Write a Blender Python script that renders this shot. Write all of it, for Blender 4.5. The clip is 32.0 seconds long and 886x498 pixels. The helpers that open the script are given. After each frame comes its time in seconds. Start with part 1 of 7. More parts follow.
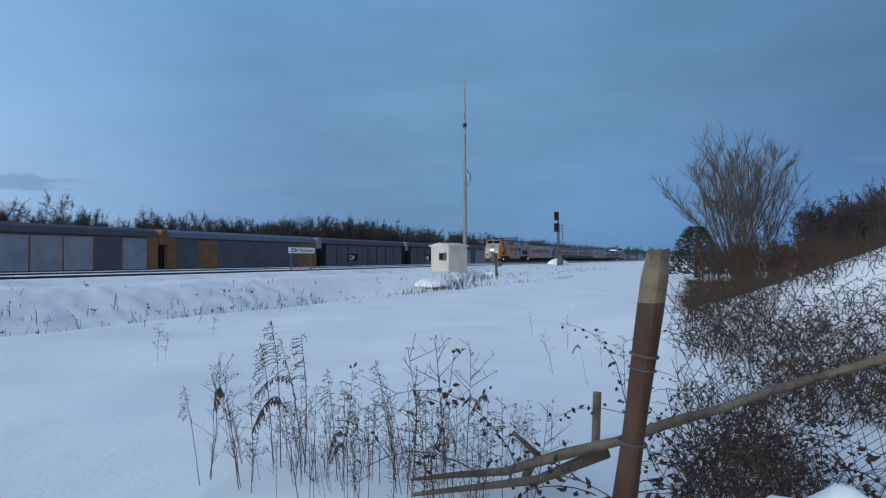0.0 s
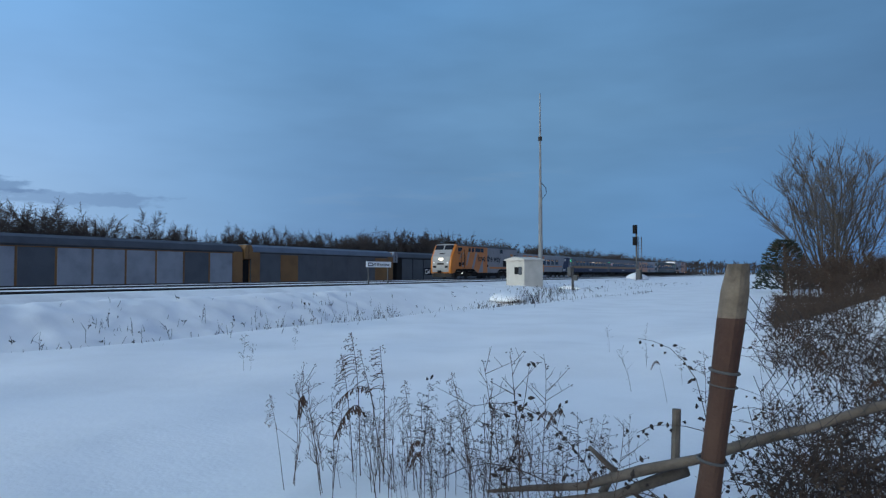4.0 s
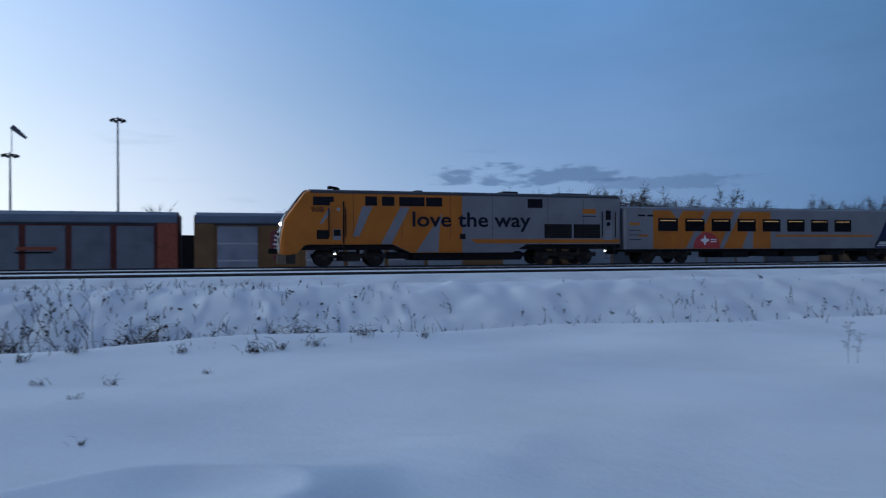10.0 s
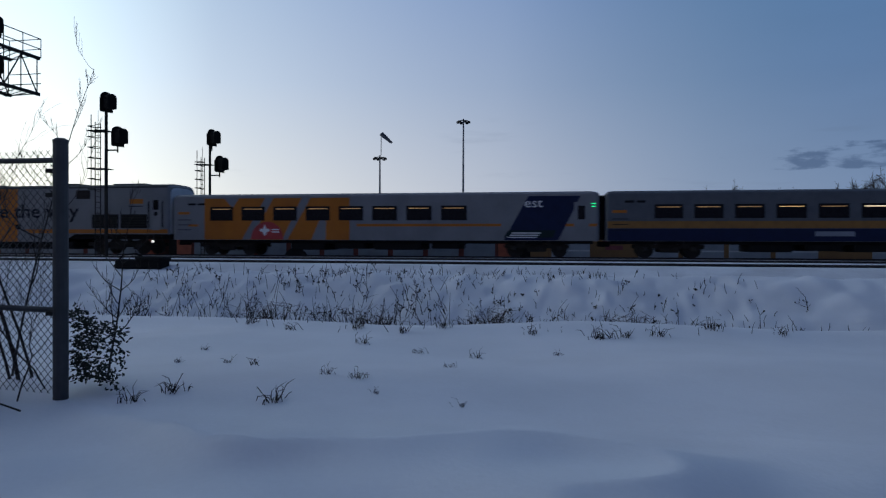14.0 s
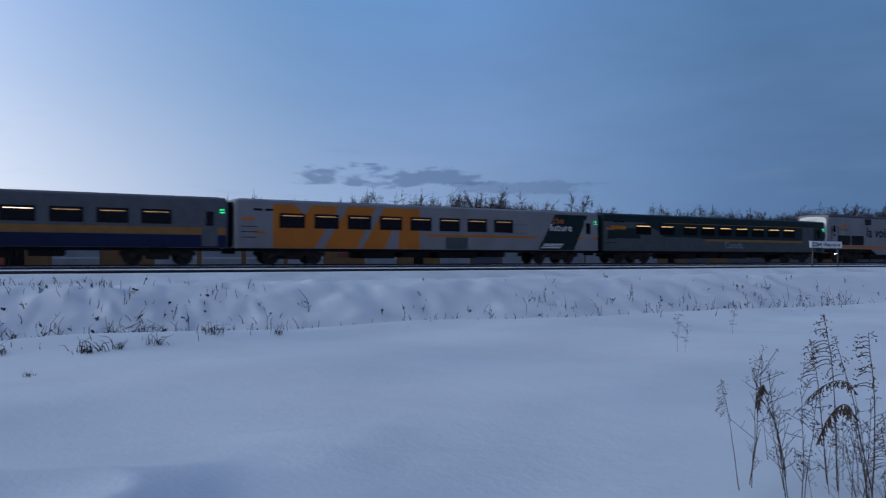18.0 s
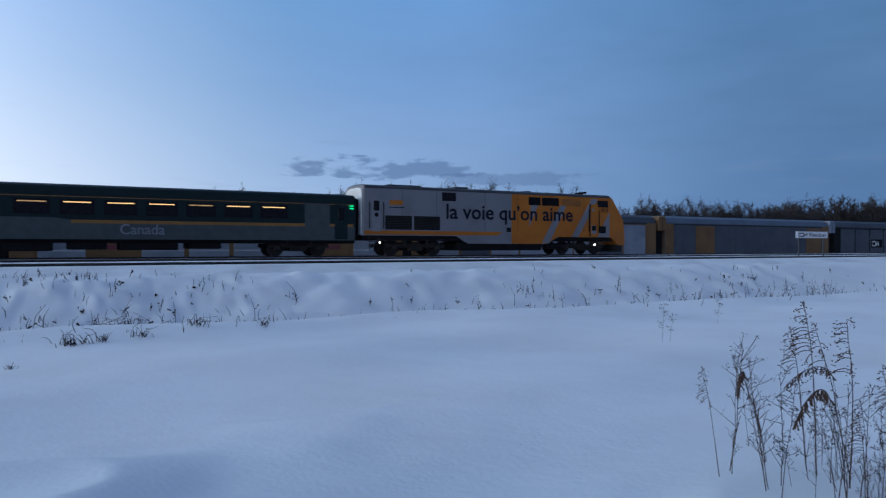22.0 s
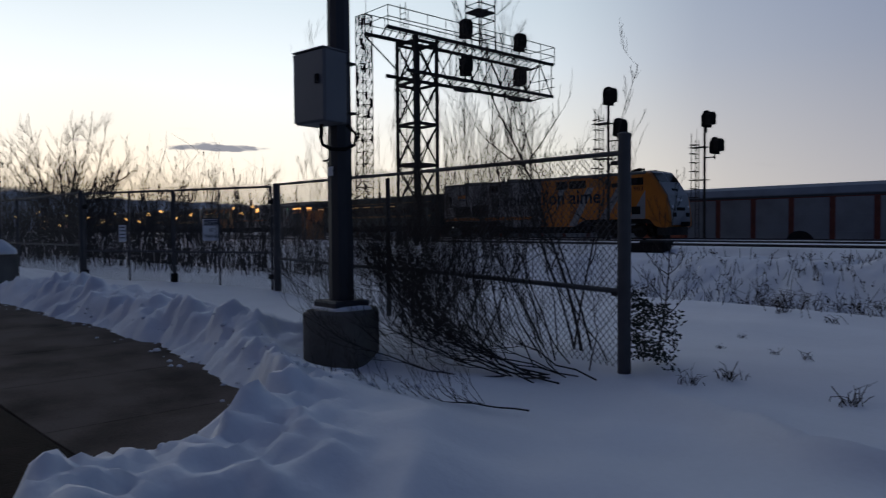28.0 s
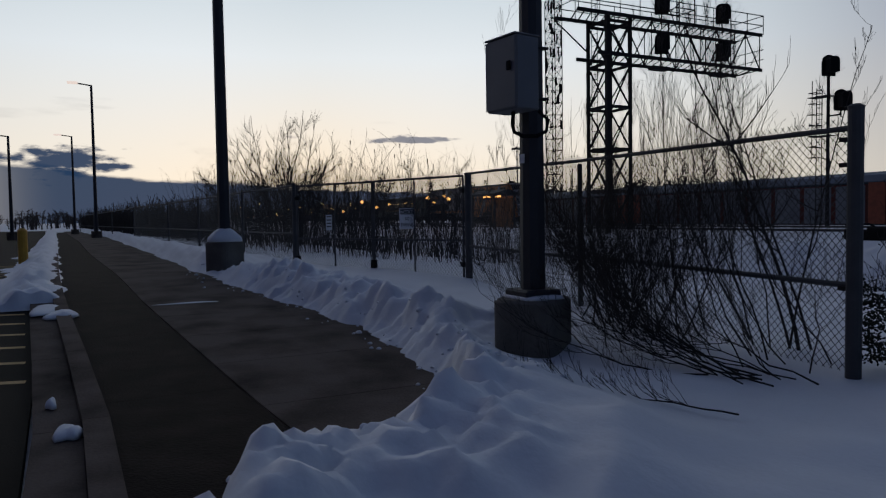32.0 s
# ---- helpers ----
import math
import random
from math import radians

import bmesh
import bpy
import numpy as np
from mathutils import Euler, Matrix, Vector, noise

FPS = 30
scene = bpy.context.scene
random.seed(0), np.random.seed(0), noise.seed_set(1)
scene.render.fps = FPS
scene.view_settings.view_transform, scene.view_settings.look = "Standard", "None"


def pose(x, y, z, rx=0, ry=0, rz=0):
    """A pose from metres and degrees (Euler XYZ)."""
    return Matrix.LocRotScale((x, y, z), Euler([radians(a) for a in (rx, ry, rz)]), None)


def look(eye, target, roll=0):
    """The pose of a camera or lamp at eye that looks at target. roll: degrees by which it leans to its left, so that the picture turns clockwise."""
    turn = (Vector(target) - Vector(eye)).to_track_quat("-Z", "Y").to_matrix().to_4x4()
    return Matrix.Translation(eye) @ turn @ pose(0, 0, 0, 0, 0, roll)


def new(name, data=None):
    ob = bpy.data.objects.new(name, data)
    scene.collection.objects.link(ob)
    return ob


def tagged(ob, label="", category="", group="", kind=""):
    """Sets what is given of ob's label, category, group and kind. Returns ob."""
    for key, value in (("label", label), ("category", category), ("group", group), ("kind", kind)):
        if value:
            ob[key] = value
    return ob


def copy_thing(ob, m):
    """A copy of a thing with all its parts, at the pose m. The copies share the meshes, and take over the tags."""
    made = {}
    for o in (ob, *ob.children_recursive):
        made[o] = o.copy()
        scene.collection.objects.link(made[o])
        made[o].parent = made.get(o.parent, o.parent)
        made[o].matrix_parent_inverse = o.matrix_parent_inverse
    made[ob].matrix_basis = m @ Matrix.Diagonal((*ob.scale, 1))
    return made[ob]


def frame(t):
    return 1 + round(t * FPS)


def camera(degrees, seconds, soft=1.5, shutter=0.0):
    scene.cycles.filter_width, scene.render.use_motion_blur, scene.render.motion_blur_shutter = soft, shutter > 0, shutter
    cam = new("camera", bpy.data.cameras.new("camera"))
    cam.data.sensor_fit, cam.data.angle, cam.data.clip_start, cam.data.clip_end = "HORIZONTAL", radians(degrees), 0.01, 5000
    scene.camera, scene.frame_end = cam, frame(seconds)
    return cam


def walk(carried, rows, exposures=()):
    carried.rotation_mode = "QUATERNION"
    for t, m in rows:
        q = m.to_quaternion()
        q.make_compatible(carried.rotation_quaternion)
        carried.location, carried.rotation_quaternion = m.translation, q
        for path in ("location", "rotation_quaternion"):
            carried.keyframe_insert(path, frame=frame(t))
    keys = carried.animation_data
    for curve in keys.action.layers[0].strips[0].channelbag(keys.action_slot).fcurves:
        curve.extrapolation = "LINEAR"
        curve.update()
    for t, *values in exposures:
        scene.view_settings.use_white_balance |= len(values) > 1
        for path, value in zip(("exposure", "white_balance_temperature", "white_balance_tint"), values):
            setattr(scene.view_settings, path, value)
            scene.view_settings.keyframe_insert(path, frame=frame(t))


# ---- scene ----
cam = camera(64.97, 32.0, soft=1.25, shutter=0.35)


def aim(x, y, z, yaw, pitch, roll):
    """A pose by heading: yaw to the left from +y, pitch up, roll."""
    return pose(x, y, z, 0, 0, yaw) @ pose(0, 0, 0, 90 + pitch) @ pose(0, 0, 0, 0, 0, roll)


# seconds, eye, yaw, pitch, roll
PATH = [
    (0, 0.12, -0.03, 1.54, -67.82, 0.78, -0.03), (0.5, 0.09, -0.05, 1.54, -67.52, 1.48, -0.18),
    (1, 0.07, -0.05, 1.54, -66.95, 1.81, -0.59), (1.5, 0.07, -0.05, 1.54, -66.00, 1.44, -0.25),
    (2, 0.07, -0.05, 1.55, -65.13, 1.33, -0.44), (2.5, 0.06, -0.04, 1.54, -64.70, 1.71, 0.18),
    (4.5, 0.04, -0.08, 1.54, -60.30, 2.12, -0.14), (5, 0.05, -0.09, 1.54, -58.85, 2.30, -0.05),
    (5.5, 0.04, -0.08, 1.54, -57.01, 1.80, 0.04), (6, 0.06, -0.08, 1.54, -54.57, 1.51, -0.24),
    (6.5, 0.08, -0.04, 1.54, -51.16, 1.60, -0.69), (7, 0.19, 0.08, 1.52, -47.38, 0.94, -0.80),
    (7.5, 0.21, 0.14, 1.50, -43.34, 0.68, -0.99), (8, 0.28, 0.24, 1.49, -39.25, 0.48, -1.48),
    (8.5, 0.32, 0.30, 1.49, -34.53, 0.57, -1.52), (9, 0.37, 0.36, 1.50, -29.32, 0.62, -1.18),
    (9.5, 0.30, 0.36, 1.54, -23.33, 0.25, -1.10), (10, 0.16, 0.32, 1.54, -16.54, 0.27, -0.30),
    (10.5, 0.12, 0.30, 1.54, -9.99, 0.14, -0.24), (11, 0.06, 0.12, 1.54, -3.79, 0.03, 0.02),
    (11.5, -0.00, 0.15, 1.53, 1.15, -0.16, 0.15), (12, -0.05, 0.15, 1.52, 4.60, -0.28, 0.46),
    (12.5, -0.09, 0.19, 1.52, 6.99, -0.27, 0.07), (13, -0.10, 0.17, 1.51, 9.17, -0.29, 0.01),
    (13.5, -0.09, 0.15, 1.51, 10.19, -0.52, 0.11), (15.5, -0.26, 0.51, 1.46, 2.81, 0.33, 0.84),
    (16, -0.09, 0.35, 1.50, -4.30, 0.70, 0.45), (16.5, -0.13, 0.33, 1.47, -14.01, 0.96, 0.26),
    (17, 0.25, 0.37, 1.46, -19.25, 0.50, -0.14), (17.5, 0.29, 0.37, 1.46, -24.57, 0.13, 0.02),
    (18, 0.28, 0.35, 1.45, -27.76, 0.34, 0.29), (18.5, 0.29, 0.35, 1.45, -30.05, 0.03, 0.46),
    (19, 0.30, 0.34, 1.45, -31.40, 0.21, 0.01), (19.5, 0.36, 0.35, 1.44, -32.18, 0.11, 0.15),
    (20, 0.41, 0.36, 1.44, -32.29, -0.19, 0.05), (20.5, 0.38, 0.35, 1.44, -32.45, -0.28, 0.08),
    (21, 0.42, 0.37, 1.44, -31.85, -0.49, -0.06), (21.5, 0.38, 0.36, 1.45, -30.78, -0.68, -0.04),
    (22, 0.33, 0.34, 1.43, -28.63, -0.33, 0.09), (22.5, 0.28, 0.34, 1.45, -25.91, -0.39, -0.26),
    (23, 0.26, 0.34, 1.45, -21.26, -0.67, -0.14), (23.5, 0.07, 0.29, 1.47, -16.29, -0.57, -0.45),
    (24, -0.15, 0.18, 1.51, -8.43, -0.74, -0.70), (24.5, -0.17, 0.08, 1.49, -1.52, -0.40, -0.00),
    (25, -0.21, -0.02, 1.48, 6.46, -0.14, 0.28), (25.5, -0.47, 0.10, 1.44, 14.10, -0.76, -0.22),
    (26, -0.59, 0.11, 1.49, 20.64, -1.51, 0.05), (26.5, -0.67, 0.10, 1.49, 28.03, -1.39, -0.44),
    (28.5, -0.76, -0.08, 1.53, 53.51, -1.84, -0.29), (29, -0.80, -0.07, 1.52, 57.50, -1.63, -0.41),
    (29.5, -0.81, -0.06, 1.53, 60.20, -1.55, -0.71), (30, -0.84, -0.04, 1.53, 61.70, -1.79, -0.64),
    (30.5, -0.84, -0.03, 1.53, 62.58, -1.96, -0.61), (31, -0.85, -0.02, 1.53, 63.13, -2.23, -0.70),
    (31.5, -0.87, -0.01, 1.53, 63.58, -2.60, -0.88), (32, -0.85, -0.02, 1.53, 63.81, -2.61, -0.88),
]
EXPOSE = [(0, 0.08), (5, -0.1), (7, -0.2), (9, -0.38), (11, -0.88), (13, -1.2), (13.5, -1.27), (15.5, -1.18), (17, -0.95), (19, -0.43), (22, -0.45), (23, -0.52), (24, -0.75), (25, -1.02), (26.5, -1.4), (28.5, -1.88), (30, -2.02), (32, -2.06)]
KELVIN = [(0, 6800), (5, 6300), (8, 5820), (10, 6020), (13, 6150), (17, 6200), (22, 6020), (24, 6020), (26, 6320), (29, 6650), (32, 6650)]
TINT = [(0, 8), (7, 6), (10, 12), (13, 16), (17, 17), (22, 13), (26, 18), (29, 24), (32, 23)]
walk(cam, [(t, aim(*r)) for t, *r in PATH], [(t, e, float(np.interp(t, *zip(*KELVIN))), float(np.interp(t, *zip(*TINT)))) for t, e in EXPOSE])

# ---- light ----
SUNSET = 74.0  # degrees to the left of +y


def make_world():
    """Dusk: a clear bright band in the west, a blue overcast towards the east, torn low clouds."""
    w = bpy.data.worlds.new("dusk_sky")
    scene.world = w
    w.use_nodes = True
    n, l = w.node_tree.nodes, w.node_tree.links
    n.clear()

    def op(kind, a, b=None, c=None, clamp=False):
        m = n.new("ShaderNodeMath")
        m.operation, m.use_clamp = kind, clamp
        for i, v in enumerate((a, b, c)):
            if v is None:
                continue
            if isinstance(v, (int, float)):
                m.inputs[i].default_value = v
            else:
                l.new(v, m.inputs[i])
        return m.outputs[0]

    def ramp(v, stops, way="EASE"):
        r = n.new("ShaderNodeValToRGB")
        r.color_ramp.interpolation = way
        e = r.color_ramp.elements
        while len(e) < len(stops):
            e.new(0.5)
        for i, (p, c) in enumerate(stops):
            e[i].position, e[i].color = p, (*c, 1)
        l.new(v, r.inputs[0])
        return r.outputs[0]

    def mix(f, a, b):
        m = n.new("ShaderNodeMix")
        m.data_type = "RGBA"
        if isinstance(f, (int, float)):
            m.inputs[0].default_value = f
        else:
            l.new(f, m.inputs[0])
        for i, v in ((6, a), (7, b)):
            if isinstance(v, tuple):
                m.inputs[i].default_value = (*v, 1)
            else:
                l.new(v, m.inputs[i])
        return m.outputs[2]

    def smooth(v, a, b):
        r = n.new("ShaderNodeMapRange")
        r.interpolation_type = "SMOOTHSTEP"
        r.inputs[1].default_value, r.inputs[2].default_value = a, b
        l.new(v, r.inputs[0])
        return r.outputs[0]

    tc = n.new("ShaderNodeTexCoord")
    sep = n.new("ShaderNodeSeparateXYZ")
    l.new(tc.outputs["Generated"], sep.inputs[0])
    z = op("MAXIMUM", sep.outputs[2], 0.0)
    flat = op("SQRT", op("MAXIMUM", op("SUBTRACT", 1.0, op("MULTIPLY", z, z)), 0.001))
    west = op("DIVIDE", op("ADD", op("MULTIPLY", sep.outputs[0], -math.sin(radians(SUNSET))), op("MULTIPLY", sep.outputs[1], math.cos(radians(SUNSET)))), flat)

    def cloud_noise(scale, stretch, detail):
        v = n.new("ShaderNodeVectorMath")
        v.operation = "MULTIPLY"
        v.inputs[1].default_value = (1, 1, stretch)
        l.new(tc.outputs["Generated"], v.inputs[0])
        t = n.new("ShaderNodeTexNoise")
        t.inputs["Scale"].default_value, t.inputs["Detail"].default_value, t.inputs["Roughness"].default_value = scale, detail, 0.55
        l.new(v.outputs[0], t.inputs["Vector"])
        return t.outputs[0]

    broad, fine, torn, wisp = cloud_noise(1.6, 3.0, 4), cloud_noise(5.0, 5.0, 6), cloud_noise(4.2, 7.0, 7), cloud_noise(11.0, 4.5, 8)
    shred = cloud_noise(34.0, 2.6, 6)
    turn = op("DIVIDE", op("ARCCOSINE", op("MINIMUM", op("MAXIMUM", west, -1.0), 1.0)), math.pi)

    def linear(v, a, b):
        r = n.new("ShaderNodeMapRange")
        r.inputs[1].default_value, r.inputs[2].default_value = a, b
        l.new(v, r.inputs[0])
        return r.outputs[0]

    def round_ramp(stops):
        return ramp(turn, [(d / 180, tuple(q / 5 for q in c)) for d, c in stops], "B_SPLINE")

    veil = mix(linear(z, 0.05, 0.22), round_ramp(SKY_LOW), round_ramp(SKY_MID))
    veil = mix(linear(z, 0.22, 0.36), veil, round_ramp(SKY_HIGH))
    veil = mix(linear(z, 0.36, 0.95), veil, round_ramp(SKY_TOP))
    # soft uneven overcast towards the east; unseen south dimmed to shade what faces it
    shade = op("ADD", op("MULTIPLY", broad, 0.8), op("MULTIPLY", fine, 0.2))
    swell = op("MULTIPLY_ADD", op("MULTIPLY", op("SUBTRACT", shade, 0.5), smooth(turn, 0.4, 0.68)), 4.5, 5.0)
    lit = n.new("ShaderNodeVectorMath")
    lit.operation = "SCALE"
    l.new(veil, lit.inputs[0])
    l.new(swell, lit.inputs["Scale"])
    veil = mix(op("MULTIPLY", smooth(op("MULTIPLY", sep.outputs[1], -1.0), 0.28, 0.9), 0.85), lit.outputs[0], (0.13, 0.12, 0.24))
    low = op("MULTIPLY", smooth(z, 0.02, 0.05), op("SUBTRACT", 1.0, smooth(z, 0.13, 0.24)))
    veil = mix(op("MULTIPLY", op("MULTIPLY", smooth(torn, 0.6, 0.7), low), 0.12), veil, (0.26, 0.36, 0.5))

    def streak(yaw, height, wide, tall, colour, strength):
        """One long torn cloud by its bearing and height."""
        along = op("ADD", op("MULTIPLY", sep.outputs[0], -math.cos(radians(yaw))), op("MULTIPLY", sep.outputs[1], -math.sin(radians(yaw))))
        ahead = op("ADD", op("MULTIPLY", sep.outputs[0], -math.sin(radians(yaw))), op("MULTIPLY", sep.outputs[1], math.cos(radians(yaw))))
        a = op("POWER", op("ABSOLUTE", op("DIVIDE", along, wide)), 2.0)
        b = op("POWER", op("ABSOLUTE", op("DIVIDE", op("SUBTRACT", z, op("MULTIPLY_ADD", torn, 0.05, height - 0.025)), tall)), 2.0)
        f = op("ADD", op("ADD", op("MULTIPLY", wisp, 5.0), op("MULTIPLY", shred, 3.2)), op("SUBTRACT", -2.75, op("ADD", a, b)))
        return mix(op("MULTIPLY", op("MULTIPLY", smooth(f, 0.35, 1.25), smooth(ahead, 0.2, 0.5)), strength), veil, colour)

    veil = streak(-23.0, 0.11, 0.15, 0.013, (0.15, 0.26, 0.47), 0.7)
    veil = streak(-34.0, 0.098, 0.12, 0.013, (0.13, 0.22, 0.42), 0.45)
    veil = streak(66.0, 0.112, 0.07, 0.0065, (0.55, 0.68, 0.9), 0.85)
    veil = streak(75.0, 0.118, 0.03, 0.004, (0.7, 0.75, 0.9), 0.7)
    veil = streak(93.0, 0.08, 0.1, 0.02, (0.07, 0.2, 0.44), 0.97)
    # low bank of cloud along the western horizon, higher towards the south
    across = op("ADD", op("MULTIPLY", sep.outputs[0], -math.sin(radians(SUNSET + 90))), op("MULTIPLY", sep.outputs[1], math.cos(radians(SUNSET + 90))))
    top = op("ADD", op("MULTIPLY_ADD", across, 0.06, 0.018), op("ADD", op("MULTIPLY", torn, 0.035), op("ADD", op("MULTIPLY", wisp, 0.012), op("MULTIPLY", shred, 0.01))))
    bank = op("MULTIPLY", smooth(op("SUBTRACT", top, z), -0.003, 0.004), smooth(west, 0.84, 0.95))
    veil = mix(op("MULTIPLY", bank, 0.97), veil, (0.06, 0.19, 0.42))
    sky = n.new("ShaderNodeTexSky")
    sky.sky_type = "NISHITA"
    sky.sun_disc = False
    sky.sun_elevation, sky.sun_rotation = radians(1.5), radians(-SUNSET)
    sky.air_density, sky.dust_density, sky.ozone_density = 1.0, 0.4, 4.0
    up = n.new("ShaderNodeVectorMath")
    up.operation = "SCALE"
    up.inputs["Scale"].default_value = 1 / 0.12
    l.new(veil, up.inputs[0])
    whole = mix(0.96, sky.outputs[0], up.outputs[0])
    bg, out = n.new("ShaderNodeBackground"), n.new("ShaderNodeOutputWorld")
    bg.inputs["Strength"].default_value = 0.12
    l.new(whole, bg.inputs[0])
    l.new(bg.outputs[0], out.inputs[0])


# colours of the sky by degrees away from the sunset, at four heights
SKY_LOW = [(0, (4.2, 3.7, 2.5)), (12, (4.2, 4.0, 3.1)), (35, (3.2, 3.25, 2.6)), (48, (1.9, 1.95, 1.8)), (69, (1.16, 1.28, 1.4)), (85, (0.53, 0.73, 0.99)), (106, (0.34, 0.52, 0.81)), (119, (0.19, 0.35, 0.6)), (130, (0.14, 0.27, 0.51)), (142, (0.15, 0.31, 0.54)), (165, (0.085, 0.2, 0.43)), (180, (0.08, 0.18, 0.39))]
SKY_MID = [(0, (3.15, 3.65, 3.55)), (15, (3.3, 3.85, 3.8)), (35, (2.35, 2.85, 2.9)), (46, (1.34, 1.58, 1.78)), (69, (0.7, 0.92, 1.24)), (83, (0.38, 0.61, 0.91)), (94, (0.265, 0.48, 0.82)), (106, (0.245, 0.435, 0.745)), (119, (0.175, 0.345, 0.6)), (130, (0.158, 0.32, 0.58)), (142, (0.178, 0.36, 0.61)), (165, (0.106, 0.23, 0.43)), (180, (0.085, 0.18, 0.35))]
SKY_HIGH = [(0, (2.0, 2.65, 2.85)), (12, (2.2, 2.9, 3.05)), (35, (1.7, 2.3, 2.5)), (46, (0.98, 1.28, 1.62)), (69, (0.48, 0.74, 1.22)), (83, (0.26, 0.5, 0.84)), (94, (0.21, 0.47, 0.85)), (106, (0.195, 0.41, 0.77)), (119, (0.14, 0.31, 0.56)), (130, (0.13, 0.31, 0.6)), (142, (0.15, 0.33, 0.6)), (165, (0.125, 0.28, 0.52)), (180, (0.1, 0.22, 0.42))]
SKY_TOP = [(0, (0.4, 0.54, 0.95)), (60, (0.2, 0.31, 0.64)), (110, (0.085, 0.145, 0.33)), (180, (0.055, 0.095, 0.23))]
make_world()
sun_data = bpy.data.lights.new("low_sun", "SUN")
sun_data.energy, sun_data.angle, sun_data.color = 0.45, radians(14), (1.0, 0.62, 0.48)
sun = new("low_sun", sun_data)
sun.matrix_world = look((-40, 20, 12), (-40 + 60 * math.sin(radians(SUNSET)), 20 - 60 * math.cos(radians(SUNSET)), 4))


# ---- materials ----
def mat(name, col, rough=0.7, metal=0.0, vary=0.15, scale=3.0, fine=40.0, bump=0.15, col2=None, dirt=None, spec=0.5):
    """Two scales of noise on a base colour, with a little relief."""
    m = bpy.data.materials.new(name)
    m.use_nodes = True
    n, l = m.node_tree.nodes, m.node_tree.links
    b = n["Principled BSDF"]
    b.inputs["Roughness"].default_value = rough
    b.inputs["Metallic"].default_value = metal
    b.inputs["Specular IOR Level"].default_value = spec
    tc = n.new("ShaderNodeTexCoord")
    big, small = n.new("ShaderNodeTexNoise"), n.new("ShaderNodeTexNoise")
    big.inputs["Scale"].default_value, small.inputs["Scale"].default_value = scale, fine
    big.inputs["Detail"].default_value = 4
    for t in (big, small):
        l.new(tc.outputs["Object"], t.inputs["Vector"])
    mix = n.new("ShaderNodeMix")
    mix.data_type = "RGBA"
    c2 = col2 or tuple(max(0.0, c * (1 - 2.2 * vary)) for c in col)
    mix.inputs[6].default_value, mix.inputs[7].default_value = (*col, 1), (*c2, 1)
    ramp = n.new("ShaderNodeMapRange")
    ramp.inputs[1].default_value, ramp.inputs[2].default_value = 0.4, 0.75
    l.new(big.outputs[0], ramp.inputs[0])
    add = n.new("ShaderNodeMath")
    add.operation = "MULTIPLY_ADD"
    add.inputs[1].default_value, add.inputs[2].default_value = 0.5, -0.25
    l.new(small.outputs[0], add.inputs[0])
    s = n.new("ShaderNodeMath")
    s.operation, s.use_clamp = "ADD", True
    l.new(ramp.outputs[0], s.inputs[0])
    l.new(add.outputs[0], s.inputs[1])
    l.new(s.outputs[0], mix.inputs[0])
    l.new(mix.outputs[2], b.inputs["Base Color"])
    if bump:
        bp = n.new("ShaderNodeBump")
        bp.inputs["Strength"].default_value, bp.inputs["Distance"].default_value = bump, 0.02
        l.new(small.outputs[0], bp.inputs["Height"])
        l.new(bp.outputs[0], b.inputs["Normal"])
    return m


def glow(name, col, strength):
    m = bpy.data.materials.new(name)
    m.use_nodes = True
    b = m.node_tree.nodes["Principled BSDF"]
    b.inputs["Base Color"].default_value = (*col, 1)
    b.inputs["Emission Color"].default_value = (*col, 1)
    b.inputs["Emission Strength"].default_value = strength
    return m


def snow_mat():
    """Old snow: soft lumps, crust and a fine grain."""
    m = mat("snow", (0.82, 0.83, 0.85), 0.75, vary=0.05, scale=0.5, fine=22, bump=0.14, spec=0.3)
    n, l = m.node_tree.nodes, m.node_tree.links
    tc = n.new("ShaderNodeTexCoord")
    lumps = n.new("ShaderNodeTexNoise")
    lumps.inputs["Scale"].default_value, lumps.inputs["Detail"].default_value = 3.2, 6
    l.new(tc.outputs["Object"], lumps.inputs["Vector"])
    bp = n.new("ShaderNodeBump")
    bp.inputs["Strength"].default_value, bp.inputs["Distance"].default_value = 0.13, 0.06
    l.new(lumps.outputs[0], bp.inputs["Height"])
    old = [x for x in n if x.type == "BUMP" and x != bp][0]
    l.new(bp.outputs[0], old.inputs["Normal"])
    return m


